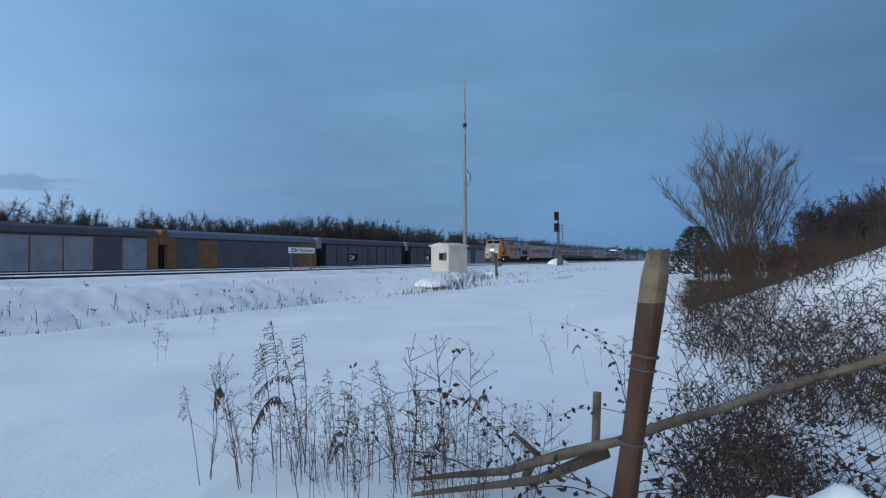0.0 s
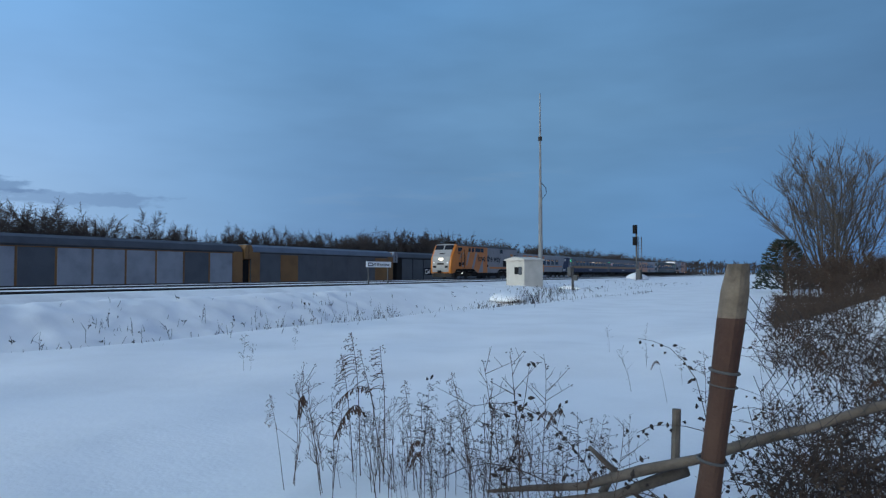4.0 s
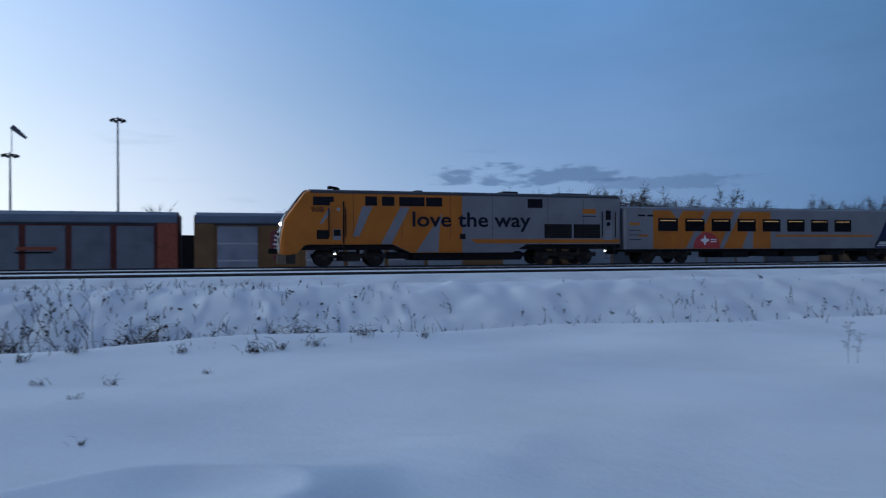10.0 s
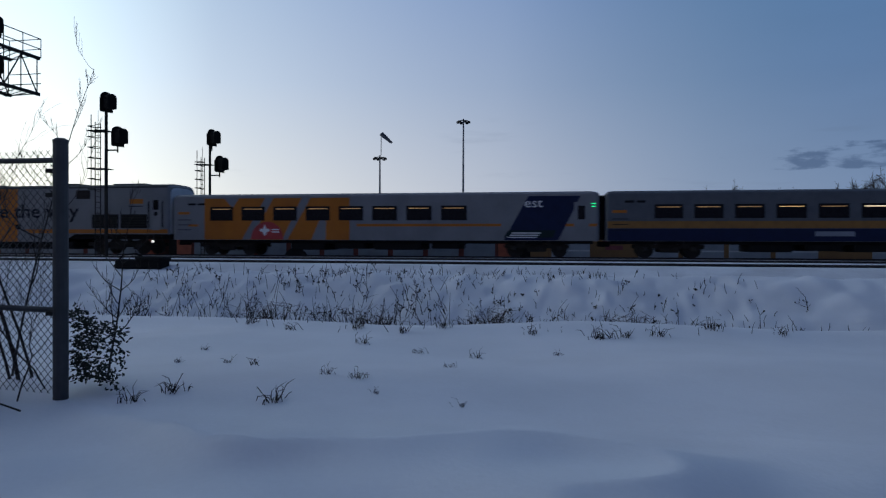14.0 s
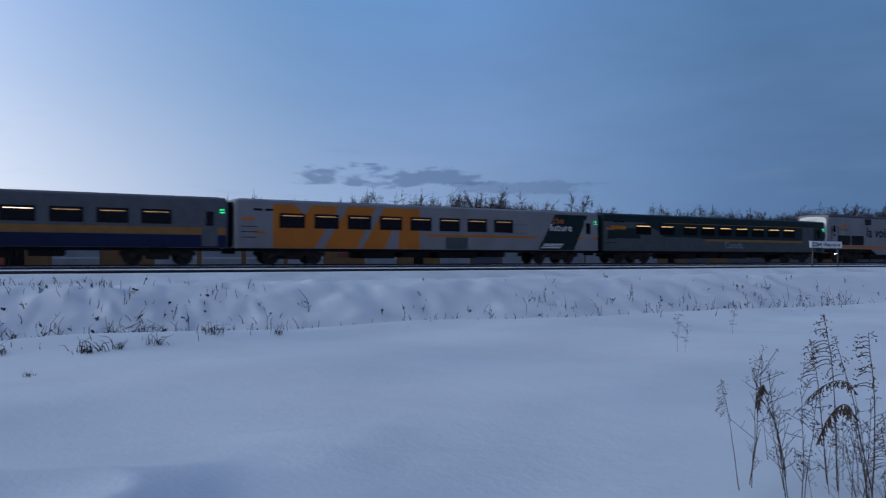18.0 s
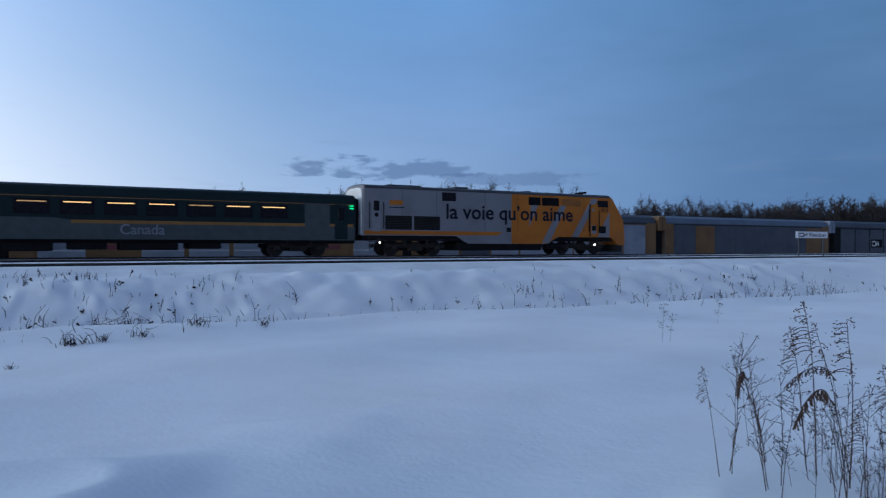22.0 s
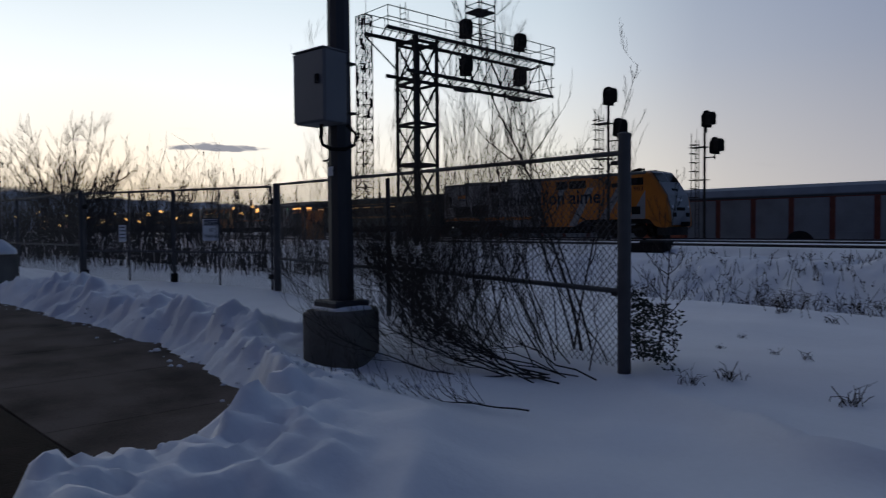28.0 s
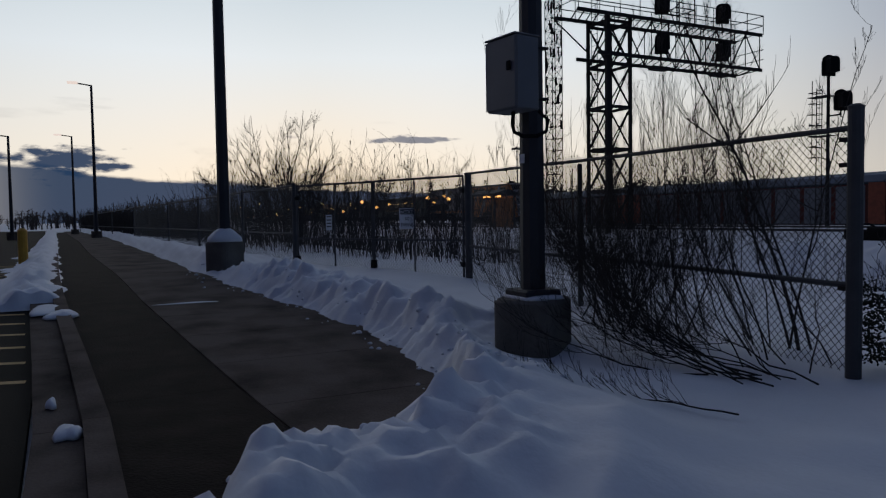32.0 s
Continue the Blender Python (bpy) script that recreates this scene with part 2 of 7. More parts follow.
M = {
    "snow": snow_mat(),
    "steel": mat("weathered_steel", (0.035, 0.032, 0.03), 0.7, 0.15, scale=2, fine=60, spec=0.2),
    "rail": mat("rail_steel", (0.035, 0.03, 0.03), 0.5, 0.5, scale=1, fine=30),
    "ballast": mat("ballast", (0.16, 0.15, 0.14), 0.9, col2=(0.6, 0.61, 0.64), scale=0.8, fine=14, bump=0.6),
    "grey": mat("grey_paint", (0.21, 0.212, 0.228), 0.45, vary=0.1, scale=0.6, fine=5, bump=0.03, spec=0.3),
    "yellow": mat("yellow_paint", (0.46, 0.14, 0.007), 0.36, vary=0.1, scale=0.6, fine=5, bump=0.03, spec=0.4),
    "black": mat("black_underframe", (0.012, 0.012, 0.013), 0.8, scale=2, fine=20, spec=0.12),
    "glass": mat("dark_glass", (0.006, 0.007, 0.009), 0.1, vary=0.1, bump=0.0, spec=0.25),
    "text": mat("dark_lettering", (0.012, 0.013, 0.022), 0.6, vary=0.1, bump=0.0, spec=0.15),
    "roof": mat("dark_roof", (0.04, 0.043, 0.05), 0.7, scale=1, fine=12, spec=0.2),
    "blue": mat("dark_blue_paint", (0.008, 0.015, 0.055), 0.5, vary=0.1, bump=0.02, spec=0.2),
    "teal": mat("dark_teal_paint", (0.007, 0.02, 0.022), 0.5, vary=0.1, bump=0.02, spec=0.2),
    "teal_grey": mat("grey_green_paint", (0.065, 0.08, 0.083), 0.5, vary=0.1, bump=0.02, spec=0.25),
    "red": mat("red_vinyl", (0.45, 0.04, 0.04), 0.5, vary=0.1, bump=0.02),
    "white": mat("white_paint", (0.75, 0.76, 0.78), 0.5, vary=0.06, scale=1.2, fine=20, bump=0.05),
}


# ---- mesh helpers ----
class G:
    """Vertices and faces gathered for one mesh."""

    def __init__(self):
        self.v, self.f = [], []

    def add(self, verts, faces):
        o = len(self.v)
        self.v += [tuple(p) for p in verts]
        self.f += [tuple(i + o for i in q) for q in faces]
        return self

    def box(self, x0, x1, y0, y1, z0, z1, b=0.0):
        x0, x1, y0, y1, z0, z1 = min(x0, x1), max(x0, x1), min(y0, y1), max(y0, y1), min(z0, z1), max(z0, z1)
        if b <= 0:
            c = [(x, y, z) for z in (z0, z1) for y in (y0, y1) for x in (x0, x1)]
            return self.add(c, [(0, 2, 3, 1), (4, 5, 7, 6), (0, 1, 5, 4), (2, 6, 7, 3), (0, 4, 6, 2), (1, 3, 7, 5)])
        b = min(b, (x1 - x0) / 2.1, (y1 - y0) / 2.1, (z1 - z0) / 2.1)
        v, f, ix = [], [], {}
        for sx in (0, 1):
            for sy in (0, 1):
                for sz in (0, 1):
                    cx, cy, cz = (x0, x1)[sx], (y0, y1)[sy], (z0, z1)[sz]
                    dx, dy, dz = b * (1 - 2 * sx), b * (1 - 2 * sy), b * (1 - 2 * sz)
                    for a, p in enumerate(((cx, cy + dy, cz + dz), (cx + dx, cy, cz + dz), (cx + dx, cy + dy, cz))):
                        ix[sx, sy, sz, a] = len(v)
                        v.append(p)
        for a in range(3):
            for s in (0, 1):
                q = []
                for i, j in ((0, 0), (0, 1), (1, 1), (1, 0)):
                    k = [i, j]
                    k.insert(a, s)
                    q.append(ix[(*k, a)])
                f.append(tuple(q) if (s == 1) ^ (a == 1) else tuple(reversed(q)))
        for a in range(3):
            o = [i for i in range(3) if i != a]
            for i in (0, 1):
                for j in (0, 1):
                    k0, k1 = [0, 0, 0], [0, 0, 0]
                    k0[o[0]] = k1[o[0]] = i
                    k0[o[1]] = k1[o[1]] = j
                    k1[a] = 1
                    f.append((ix[(*k0, o[0])], ix[(*k1, o[0])], ix[(*k1, o[1])], ix[(*k0, o[1])]))
        for i in (0, 1):
            for j in (0, 1):
                for k in (0, 1):
                    f.append((ix[i, j, k, 0], ix[i, j, k, 1], ix[i, j, k, 2]))
        return self.add(v, f)

    def tube(self, pts, radii, n=6, cap=True):
        """A round bar along points."""
        pts = [Vector(p) for p in pts]
        if not hasattr(radii, "__len__"):
            radii = [radii] * len(pts)
        v, f = [], []
        for i, p in enumerate(pts):
            d = (pts[min(i + 1, len(pts) - 1)] - pts[max(i - 1, 0)]).normalized()
            a = d.cross(Vector((0.13, 0.21, 0.97)) if abs(d.z) < 0.9 else Vector((1, 0.1, 0))).normalized()
            c = d.cross(a)
            v += [p + radii[i] * (math.cos(2 * math.pi * k / n) * a + math.sin(2 * math.pi * k / n) * c) for k in range(n)]
        for i in range(len(pts) - 1):
            f += [(i * n + k, i * n + (k + 1) % n, (i + 1) * n + (k + 1) % n, (i + 1) * n + k) for k in range(n)]
        if cap:
            f += [tuple(reversed(range(n))), tuple(range((len(pts) - 1) * n, len(pts) * n))]
        return self.add(v, f)

    def bar(self, a, b, r, n=4):
        return self.tube([a, b], r, n)

    def loft(self, rings, cap=True):
        """Skin over closed rings of the same count."""
        n, v, f = len(rings[0]), [], []
        for r in rings:
            v += list(r)
        for i in range(len(rings) - 1):
            f += [(i * n + k, i * n + (k + 1) % n, (i + 1) * n + (k + 1) % n, (i + 1) * n + k) for k in range(n)]
        if cap:
            f += [tuple(reversed(range(n))), tuple(range((len(rings) - 1) * n, len(rings) * n))]
        return self.add(v, f)

    def slab(self, poly, y0, y1):
        """A polygon of (x, z) drawn out from y0 to y1."""
        return self.loft([[(x, y0, z) for x, z in poly], [(x, y1, z) for x, z in poly]])

    def mesh(self, name, smooth=False):
        me = bpy.data.meshes.new(name)
        me.from_pydata(self.v, [], self.f)
        bm = bmesh.new()
        bm.from_mesh(me)
        if len(self.f) < 20000:
            bmesh.ops.recalc_face_normals(bm, faces=bm.faces)
        if smooth:
            for q in bm.faces:
                q.smooth = True
        bm.to_mesh(me)
        bm.free()
        return me


def thing(name, g, material, label, category, group="", kind="", m=None, smooth=False):
    me = g.mesh(name, smooth)
    me.materials.append(M[material])
    ob = tagged(new(name, me), label, category, group, kind)
    if m is not None:
        ob.matrix_world = m
    return ob


def base(name, label, category, group="", m=None):
    ob = tagged(new(name), label, category, group)
    ob.empty_display_size = 0.2
    if m is not None:
        ob.matrix_world = m
    return ob


def part(name, g, material, parent, label="", smooth=False, me=None):
    """One mesh under a thing or a part."""
    if me is None:
        me = g.mesh(name, smooth)
        me.materials.append(M[material])
    ob = new(name, me)
    ob.parent = parent
    return tagged(ob, label) if label else ob


def flat_text(name, words, size, parent, x, y, z, width, material="text", label="", depth=0.004, bold=0.0):
    """Letters that face -y, their left end at x, base line at z, drawn out to a width."""
    c = bpy.data.curves.new(name, "FONT")
    c.body, c.size, c.extrude, c.resolution_u, c.offset = words, size, depth, 3, bold
    ob = bpy.data.objects.new(name, c)
    dep = bpy.context.evaluated_depsgraph_get()
    me = bpy.data.meshes.new_from_object(ob)
    bpy.data.objects.remove(ob)
    xs = [v.co.x for v in me.vertices]
    k = width / (max(xs) - min(xs)) if width else 1.0
    lo = min(xs)
    me.transform(Matrix(((k, 0, 0, x - lo * k), (0, 0, -1, y), (0, 1, 0, z), (0, 0, 0, 1))))
    me.materials.clear()
    me.materials.append(M[material])
    out = None
    for word in split_words(me, 0.2 * size):
        t = new(name, word)
        t.parent = parent
        out = tagged(t, label) if label else t
    return out


def split_words(me, gap):
    """Meshes of the words in a line of letters that face -y, parted at the wide gaps."""
    spans = sorted((min(xs), max(xs)) for xs in ([me.vertices[i].co.x for i in p.vertices] for p in me.polygons))
    cuts, end = [], spans[0][1]
    for a, b in spans:
        if a - end > gap:
            cuts.append((a + end) / 2)
        end = max(end, b)
    if not cuts:
        return [me]
    words = []
    for k in range(len(cuts) + 1):
        bm = bmesh.new()
        bm.from_mesh(me)
        lo, hi = cuts[k - 1] if k else -1e9, cuts[k] if k < len(cuts) else 1e9
        bmesh.ops.delete(bm, geom=[v for v in bm.verts if not lo < v.co.x < hi], context="VERTS")
        w = bpy.data.meshes.new(me.name)
        bm.to_mesh(w)
        bm.free()
        w.materials.append(me.materials[0])
        words.append(w)
    return words


# ---- ground ----
RAIL_Z = 0.753
TRACKS = (27.9, 34.3, 40.6)


def sstep(a, b, x):
    """A smooth step from 0 at a to 1 at b."""
    t = np.clip((x - a) / (b - a), 0, 1)
    return t * t * (3 - 2 * t)


def value_noise(x, y, seed=0):
    """Smooth noise from 0 to 1 on a grid of unit cells."""
    xi, yi = np.floor(x), np.floor(y)
    fx, fy = x - xi, y - yi
    fx, fy = fx * fx * (3 - 2 * fx), fy * fy * (3 - 2 * fy)

    def h(a, b):
        v = np.sin(a * 127.1 + b * 311.7 + seed * 74.7) * 43758.5453
        return v - np.floor(v)

    return (h(xi, yi) * (1 - fx) + h(xi + 1, yi) * fx) * (1 - fy) + (h(xi, yi + 1) * (1 - fx) + h(xi + 1, yi + 1) * fx) * fy


def walk_right(x):
    return np.interp(-np.asarray(x, float), [6, 7.1, 8.6, 10.3, 14.5, 18.3, 33, 68, 103, 160], [3.1, 3.1, 3.2, 3.28, 2.72, 2.2, 1.78, 0.5, -1.9, -5])


def walk_left(x):
    return np.interp(-np.asarray(x, float), [3, 6.3, 8.9, 14.6, 32.5, 54, 90, 160], [1.5, 1.27, 1.05, 0.6, -0.42, -1.34, -3.3, -7])


def kerb_in(x):
    return np.interp(-np.asarray(x, float), [3, 5.3, 7.6, 10.2, 14.4, 19.8, 54, 160], [0.15, 0.07, -0.02, -0.24, -0.59, -0.94, -2.6, -8])


def kerb_mid(x):
    return kerb_in(x) - 0.25


def path_z(x):
    return -0.1 + 0.35 * float(np.clip((-7 - x) / 12, 0, 1))


def ground_z(x, y):
    """Height of the snow at a place."""
    x, y = np.asarray(x, float), np.asarray(y, float)
    ditch = 1 - sstep(30, 52, x)
    edge = 12.6 - 0.6 * sstep(8, 30, x) + 0.25 * np.sin(x * 0.35) + 0.12 * np.sin(x * 1.1 + 1)
    low = -1.35 * ditch + 0.1 * (1 - ditch)
    z = low * sstep(0, 1.15, y - edge)
    z = z + (0.42 - low) * sstep(19.4, 24.5, y)
    z = z + (-2.0 - 0.42) * sstep(43.2, 47, y)
    z = z + 3.0 * sstep(110, 260, y)
    z = z + 0.1 * np.exp(-((y - edge + 0.35) / 0.5) ** 2) * ditch
    # hollows and trodden lumps on the rail bank
    slope = sstep(17.5, 19.6, y) * (1 - sstep(24.6, 25.6, y)) * (1 - sstep(50, 70, np.abs(x)))
    z = z + slope * (0.13 * (value_noise(x * 0.7, y * 0.9, 31) - 0.5) + 0.16 * (value_noise(x * 1.7, y * 2.1, 32) - 0.5) + 0.09 * (value_noise(x * 3.6, y * 3.9, 34) - 0.5))
    # mound beside the wire fence, lump of snow near the eye
    z = z + 2.5 * np.exp(-(((x - 17) ** 2 + (y + 6) ** 2) / 25))
    z = z + 2.2 * sstep(20, 70, x) * sstep(6, 14, -y)
    z = z + 0.58 * np.exp(-(((x - 3.5) / 0.4) ** 2 + ((y + 0.42) / 0.5) ** 2)) * (0.85 + 0.3 * value_noise(x * 6, y * 6, 33))
    # drifts and soft unevenness
    near = np.exp(-((x / 30) ** 2 + ((y - 8) / 16) ** 2))
    z = z + near * (0.035 * np.sin(x * 0.9 + 0.6 * y) + 0.03 * np.sin(1.7 * y - 0.5 * x))
    warp = 2.4 * value_noise(x * 0.45, y * 0.6, 11) + 0.7 * value_noise(x * 1.3, y * 1.6, 12)
    ridge = 1 - np.abs(np.sin(1.15 * y + 0.28 * x + warp))
    z = z + (0.18 * ridge ** 2.0 + 0.05 * value_noise(x * 2.2, y * 2.6, 16) + 0.05 * value_noise(x * 1.1, y * 2.4, 13)) * np.exp(-((x + 2) / 5) ** 2) * sstep(1.0, 2.2, y) * (1 - sstep(4.6, 6.4, y))
    z = z + 0.03 * value_noise(x * 0.7, y * 1.3, 14) * near
    # path beside the fence: cleared, with ploughed snow along both of its edges
    rise = 0.35 * np.clip((-7 - x) / 12, 0, 1)
    west = sstep(-4.0, -7.5, x)
    z = z + west * rise * (1 - sstep(8, 12, y))
    u, v = x * 0.83 + y * 0.56, y * 0.83 - x * 0.56
    rough = value_noise(u * 0.9, v * 1.1, 1) * 0.34 + value_noise(v * 2.3, u * 2.1, 2) * 0.26 + value_noise(u * 5.6, v * 5.6, 15) * 0.4
    rough2 = value_noise(v * 4.4, u * 4.8, 3) * 0.55 + value_noise(u * 11, v * 11, 4) * 0.45
    edge_r = walk_right(x) + 0.16 * (value_noise(x * 0.9, y * 0.9, 5) - 0.5) + 0.07 * (value_noise(u * 5.5, v * 5.5, 6) - 0.5)
    end = np.interp(y, [-3, -1, -0.3, 0.27, 0.6, 0.76, 1.13, 1.6, 2.3, 2.7, 3.2, 4], [0.5, -2.2, -3.5, -4.3, -4.85, -5.05, -5.2, -5.1, -5.6, -6.1, -7.4, -9])
    end = end + 0.2 * (value_noise(v * 1.6, u * 1.6, 7) - 0.5) + 0.09 * (value_noise(v * 6.5, u * 6.5, 8) - 0.5)
    d = np.maximum(y - edge_r, x - end)
    free = 1 - 0.9 * np.exp(-(((x + 6.9) / 0.9) ** 2 + ((y - 3.95) / 0.7) ** 2)) - 0.85 * np.exp(-(((x + 18.0) / 1.3) ** 2 + ((y - 2.6) / 0.9) ** 2))
    bank = ((0.03 + 0.22 * rough + 0.16 * rough2) * np.exp(-np.maximum(d - 0.45, 0) / 0.9) + 0.1 * np.exp(-np.maximum(d - 0.6, 0) / 2.5)) * free
    full = z + bank * sstep(-2.6, -4.2, x) * sstep(5.4, 4.4, y)
    cut = sstep(-0.45, 0.55, d)
    shape = -0.3 + rise + cut * (full + 0.3 - rise) + (0.13 * (rough2 - 0.5) + 0.07 * (value_noise(u * 7, v * 7, 9) - 0.5) + 0.085 * (value_noise(v * 15, u * 15, 17) - 0.5)) * np.exp(-((d - 0.25) / 0.5) ** 2)
    # crumbled clods of shovelled snow on and behind the bank
    clod = np.maximum(value_noise(u * 3.1, v * 3.1, 41) - 0.45, 0) * 0.3 + (value_noise(v * 7.7, u * 7.7, 42) - 0.5) * 0.08 + (value_noise(u * 12, v * 12, 43) - 0.5) * 0.075
    shape = shape + clod * sstep(0.0, 0.35, d) * (1 - sstep(0.9, 1.9, d)) * free - 0.07 * np.exp(-(((x + 6.9) / 0.7) ** 2 + ((y - 3.9) / 0.6) ** 2))
    z = np.where((x < -2.6) & (y < 5.4), shape, z)
    cleared = (d < 0.02) & (y < 4.2) & (x < -2.5)
    # snow left along the kerb further off
    heap = cleared & (np.abs(y - kerb_mid(x)) < 1.2) & (x < -15)
    z = np.where(heap, np.maximum(z, -0.3 + rise + (0.1 + 0.55 * rough) * np.exp(-((y - kerb_mid(x) + 0.25) / 0.6) ** 2)), z)
    return z


def build_ground():
    # graded steps: fine near, out to the horizon
    def steps(lo, hi, mid0, mid1, fine):
        a = list(np.arange(mid0, mid1, fine))
        s, p = fine, mid1
        while p < hi:
            a.append(p)
            s = min(s * 1.06, 0.26) if abs(p) < 32 else s * 1.18
            p += s
        a.append(hi)
        s, p = fine, mid0 - fine
        b = []
        while p > lo:
            b.append(p)
            s = min(s * 1.06, 0.5) if abs(p) < 32 else s * 1.18
            p -= s
        b.append(lo)
        return np.array(b[::-1] + a)

    xs, ys = steps(-3000, 3000, -15, 5, 0.062), steps(-3000, 3000, -1.2, 6, 0.062)
    X, Y = np.meshgrid(xs, ys)
    Z = ground_z(X, Y)
    nx, ny = len(xs), len(ys)
    me = bpy.data.meshes.new("ground")
    i = np.arange((ny - 1) * nx).reshape(ny - 1, nx)[:, :-1].ravel()
    faces = np.stack([i, i + 1, i + nx + 1, i + nx], 1)
    me.from_pydata(np.stack([X.ravel(), Y.ravel(), Z.ravel()], 1).tolist(), [], faces.tolist())
    me.polygons.foreach_set("use_smooth", [True] * len(me.polygons))
    me.materials.append(M["snow"])
    tagged(new("ground", me), "wind-smoothed bluish snow field with a ditch and rail bank", "snow", kind="structure")


build_ground()
# ---- tracks ----
def build_track(name, y, z, x0, x1, label):
    bed = G()
    prof = [(-3.0, -0.36), (-1.9, -0.1), (-0.86, -0.06), (-0.8, -0.12), (-0.7, -0.12), (-0.62, -0.05), (0.62, -0.05), (0.7, -0.12), (0.8, -0.12), (0.86, -0.06), (1.9, -0.1), (3.0, -0.36), (3.0, -0.9), (-3.0, -0.9)]
    bed.loft([[(x0, y + a, z + b) for a, b in prof], [(x1, y + a, z + b) for a, b in prof]])
    t = base(name, label, "railway track")
    part("snowy_bed", bed, "ballast_snow", t)
    for s in (-0.755, 0.755):
        g = G()
        sec = [(-0.07, -0.17), (0.07, -0.17), (0.07, -0.15), (0.012, -0.12), (0.012, -0.05), (0.036, -0.035), (0.036, 0), (-0.036, 0), (-0.036, -0.035), (-0.012, -0.05), (-0.012, -0.12), (-0.07, -0.15)]
        g.loft([[(x, y + s + a, z + b) for a, b in sec] for x in (x0, x1)])
        part("rail", g, "rail", t)
    return t


M["ballast_snow"] = mat("snow_dusted_ballast", (0.8, 0.81, 0.83), 0.85, col2=(0.58, 0.58, 0.6), scale=0.5, fine=7, bump=0.5)
M["tan"] = mat("tan_paint", (0.17, 0.085, 0.026), 0.65, vary=0.15, scale=0.8, fine=9, bump=0.08)
M["galv"] = mat("galvanised_panel", (0.26, 0.285, 0.335), 0.4, 0.55, vary=0.14, scale=0.7, fine=9, bump=0.06)
# highlights along the panel ribs, put into a lighter base colour
M["rib_highlight"] = mat("rib_highlight_tone", (0.42, 0.44, 0.48), 0.45, 0.2, vary=0.1, scale=1, fine=9, bump=0.03)
M["galv_mid"] = mat("worn_steel_panel", (0.15, 0.17, 0.2), 0.5, 0.3, vary=0.14, scale=0.7, fine=9, bump=0.06)
M["galv_dark"] = mat("dull_steel_panel", (0.075, 0.085, 0.105), 0.6, 0.3, vary=0.12, scale=0.7, fine=9, bump=0.06)
M["rack_roof"] = mat("pale_steel_roof", (0.12, 0.15, 0.2), 0.55, 0.2, vary=0.1, scale=0.7, fine=6, bump=0.05)
M["led_dull"] = mat("dull_green_paint", (0.03, 0.07, 0.03), 0.7, vary=0.2, bump=0.02)
M["maroon"] = mat("maroon_decal", (0.16, 0.03, 0.04), 0.6, vary=0.1, bump=0.02)
M["rust_dark"] = mat("dark_rust_paint", (0.11, 0.032, 0.024), 0.7, vary=0.15, bump=0.05, spec=0.2)
M["rust_red"] = mat("rust_red_paint", (0.28, 0.06, 0.025), 0.6, vary=0.15, bump=0.05)
M["led_green"] = glow("green_marker_light", (0.01, 0.9, 0.25), 4.0)
M["lamp_warm"] = glow("warm_headlight", (1.0, 0.85, 0.6), 14.0)
M["lamp_white"] = glow("white_ditch_light", (1.0, 0.95, 0.85), 9.0)
M["cabin_dim"] = glow("dim_cabin_light", (1.0, 0.55, 0.2), 0.45)
M["cabin_bright"] = glow("bright_cabin_light", (1.0, 0.75, 0.45), 4.0)
M["cabin"] = glow("cabin_light_strip", (1.0, 0.56, 0.2), 1.7)

for i, y in enumerate(TRACKS):
    build_track("railway_track", y, RAIL_Z, -700, 900, "steel rails on a snow-covered ballast bed")
build_track("yard_track", 52.1, -1.4, -400, 700, "lower yard track half buried in snow")

# ---- passenger train ----
LOCO, CAR = 20.9, 25.7
M["bogie_grime"] = mat("brown_bogie_grime", (0.03, 0.026, 0.023), 0.85, scale=3, fine=20, bump=0.2, spec=0.15)
TRAIN_Y = 40.6


def wheelset(name, parent, x, r=0.5):
    """Two wheels on an axle, in its own frame so that it can roll."""
    g = G()
    for s in (-0.755, 0.755):
        rings = [[(q * math.cos(a), s + o, q * math.sin(a)) for a in [2 * math.pi * k / 20 for k in range(20)]] for q, o in ((r * 0.35, -0.07), (r * 0.9, -0.06), (r, -0.055), (r, 0.055), (r * 0.9, 0.06), (r * 0.35, 0.07))]
        g.loft(rings)
    g.tube([(0, -0.75, 0), (0, 0.75, 0)], 0.09, 8)
    ob = part(name, g, "steel", parent)
    ob.location = (x, 0, r)
    return ob


WHEELS = []


def bogie(parent, x, wb, near=1.15, r=0.5):
    g = G()
    for s in (-1, 1):
        g.box(x - wb / 2 - 0.55, x + wb / 2 + 0.55, s * near - 0.09, s * near + 0.09, 0.5, 0.74, 0.05)
        g.box(x - 0.5, x + 0.5, s * near - 0.12, s * near + 0.12, 0.3, 0.6, 0.05)
        for q in (-wb / 2, wb / 2):
            g.box(x + q - 0.2, x + q + 0.2, s * near - 0.14, s * near + 0.14, 0.34, 0.66, 0.06)
            g.tube([(x + q * 0.55, s * (near + 0.08), 0.62), (x + q * 0.55, s * (near + 0.08), 1.0)], 0.1, 8)
        g.tube([(x - wb / 2, s * (near + 0.1), 0.78), (x, s * (near + 0.12), 0.55), (x + wb / 2, s * (near + 0.1), 0.78)], 0.04, 5)
    g.box(x - 0.35, x + 0.35, -near, near, 0.45, 0.85, 0.05)
    part("bogie_frame", g, "bogie_grime", parent)
    for q in (-wb / 2, wb / 2):
        for s in (-1, 1):
            part("axle_box", G().box(x + q - 0.13, x + q + 0.13, s * (near + 0.14), s * (near + 0.2), 0.38, 0.62, 0.04), "steel", parent)
    for q in (-wb / 2, wb / 2):
        WHEELS.append((wheelset("wheelset", parent, x + q, r), r))


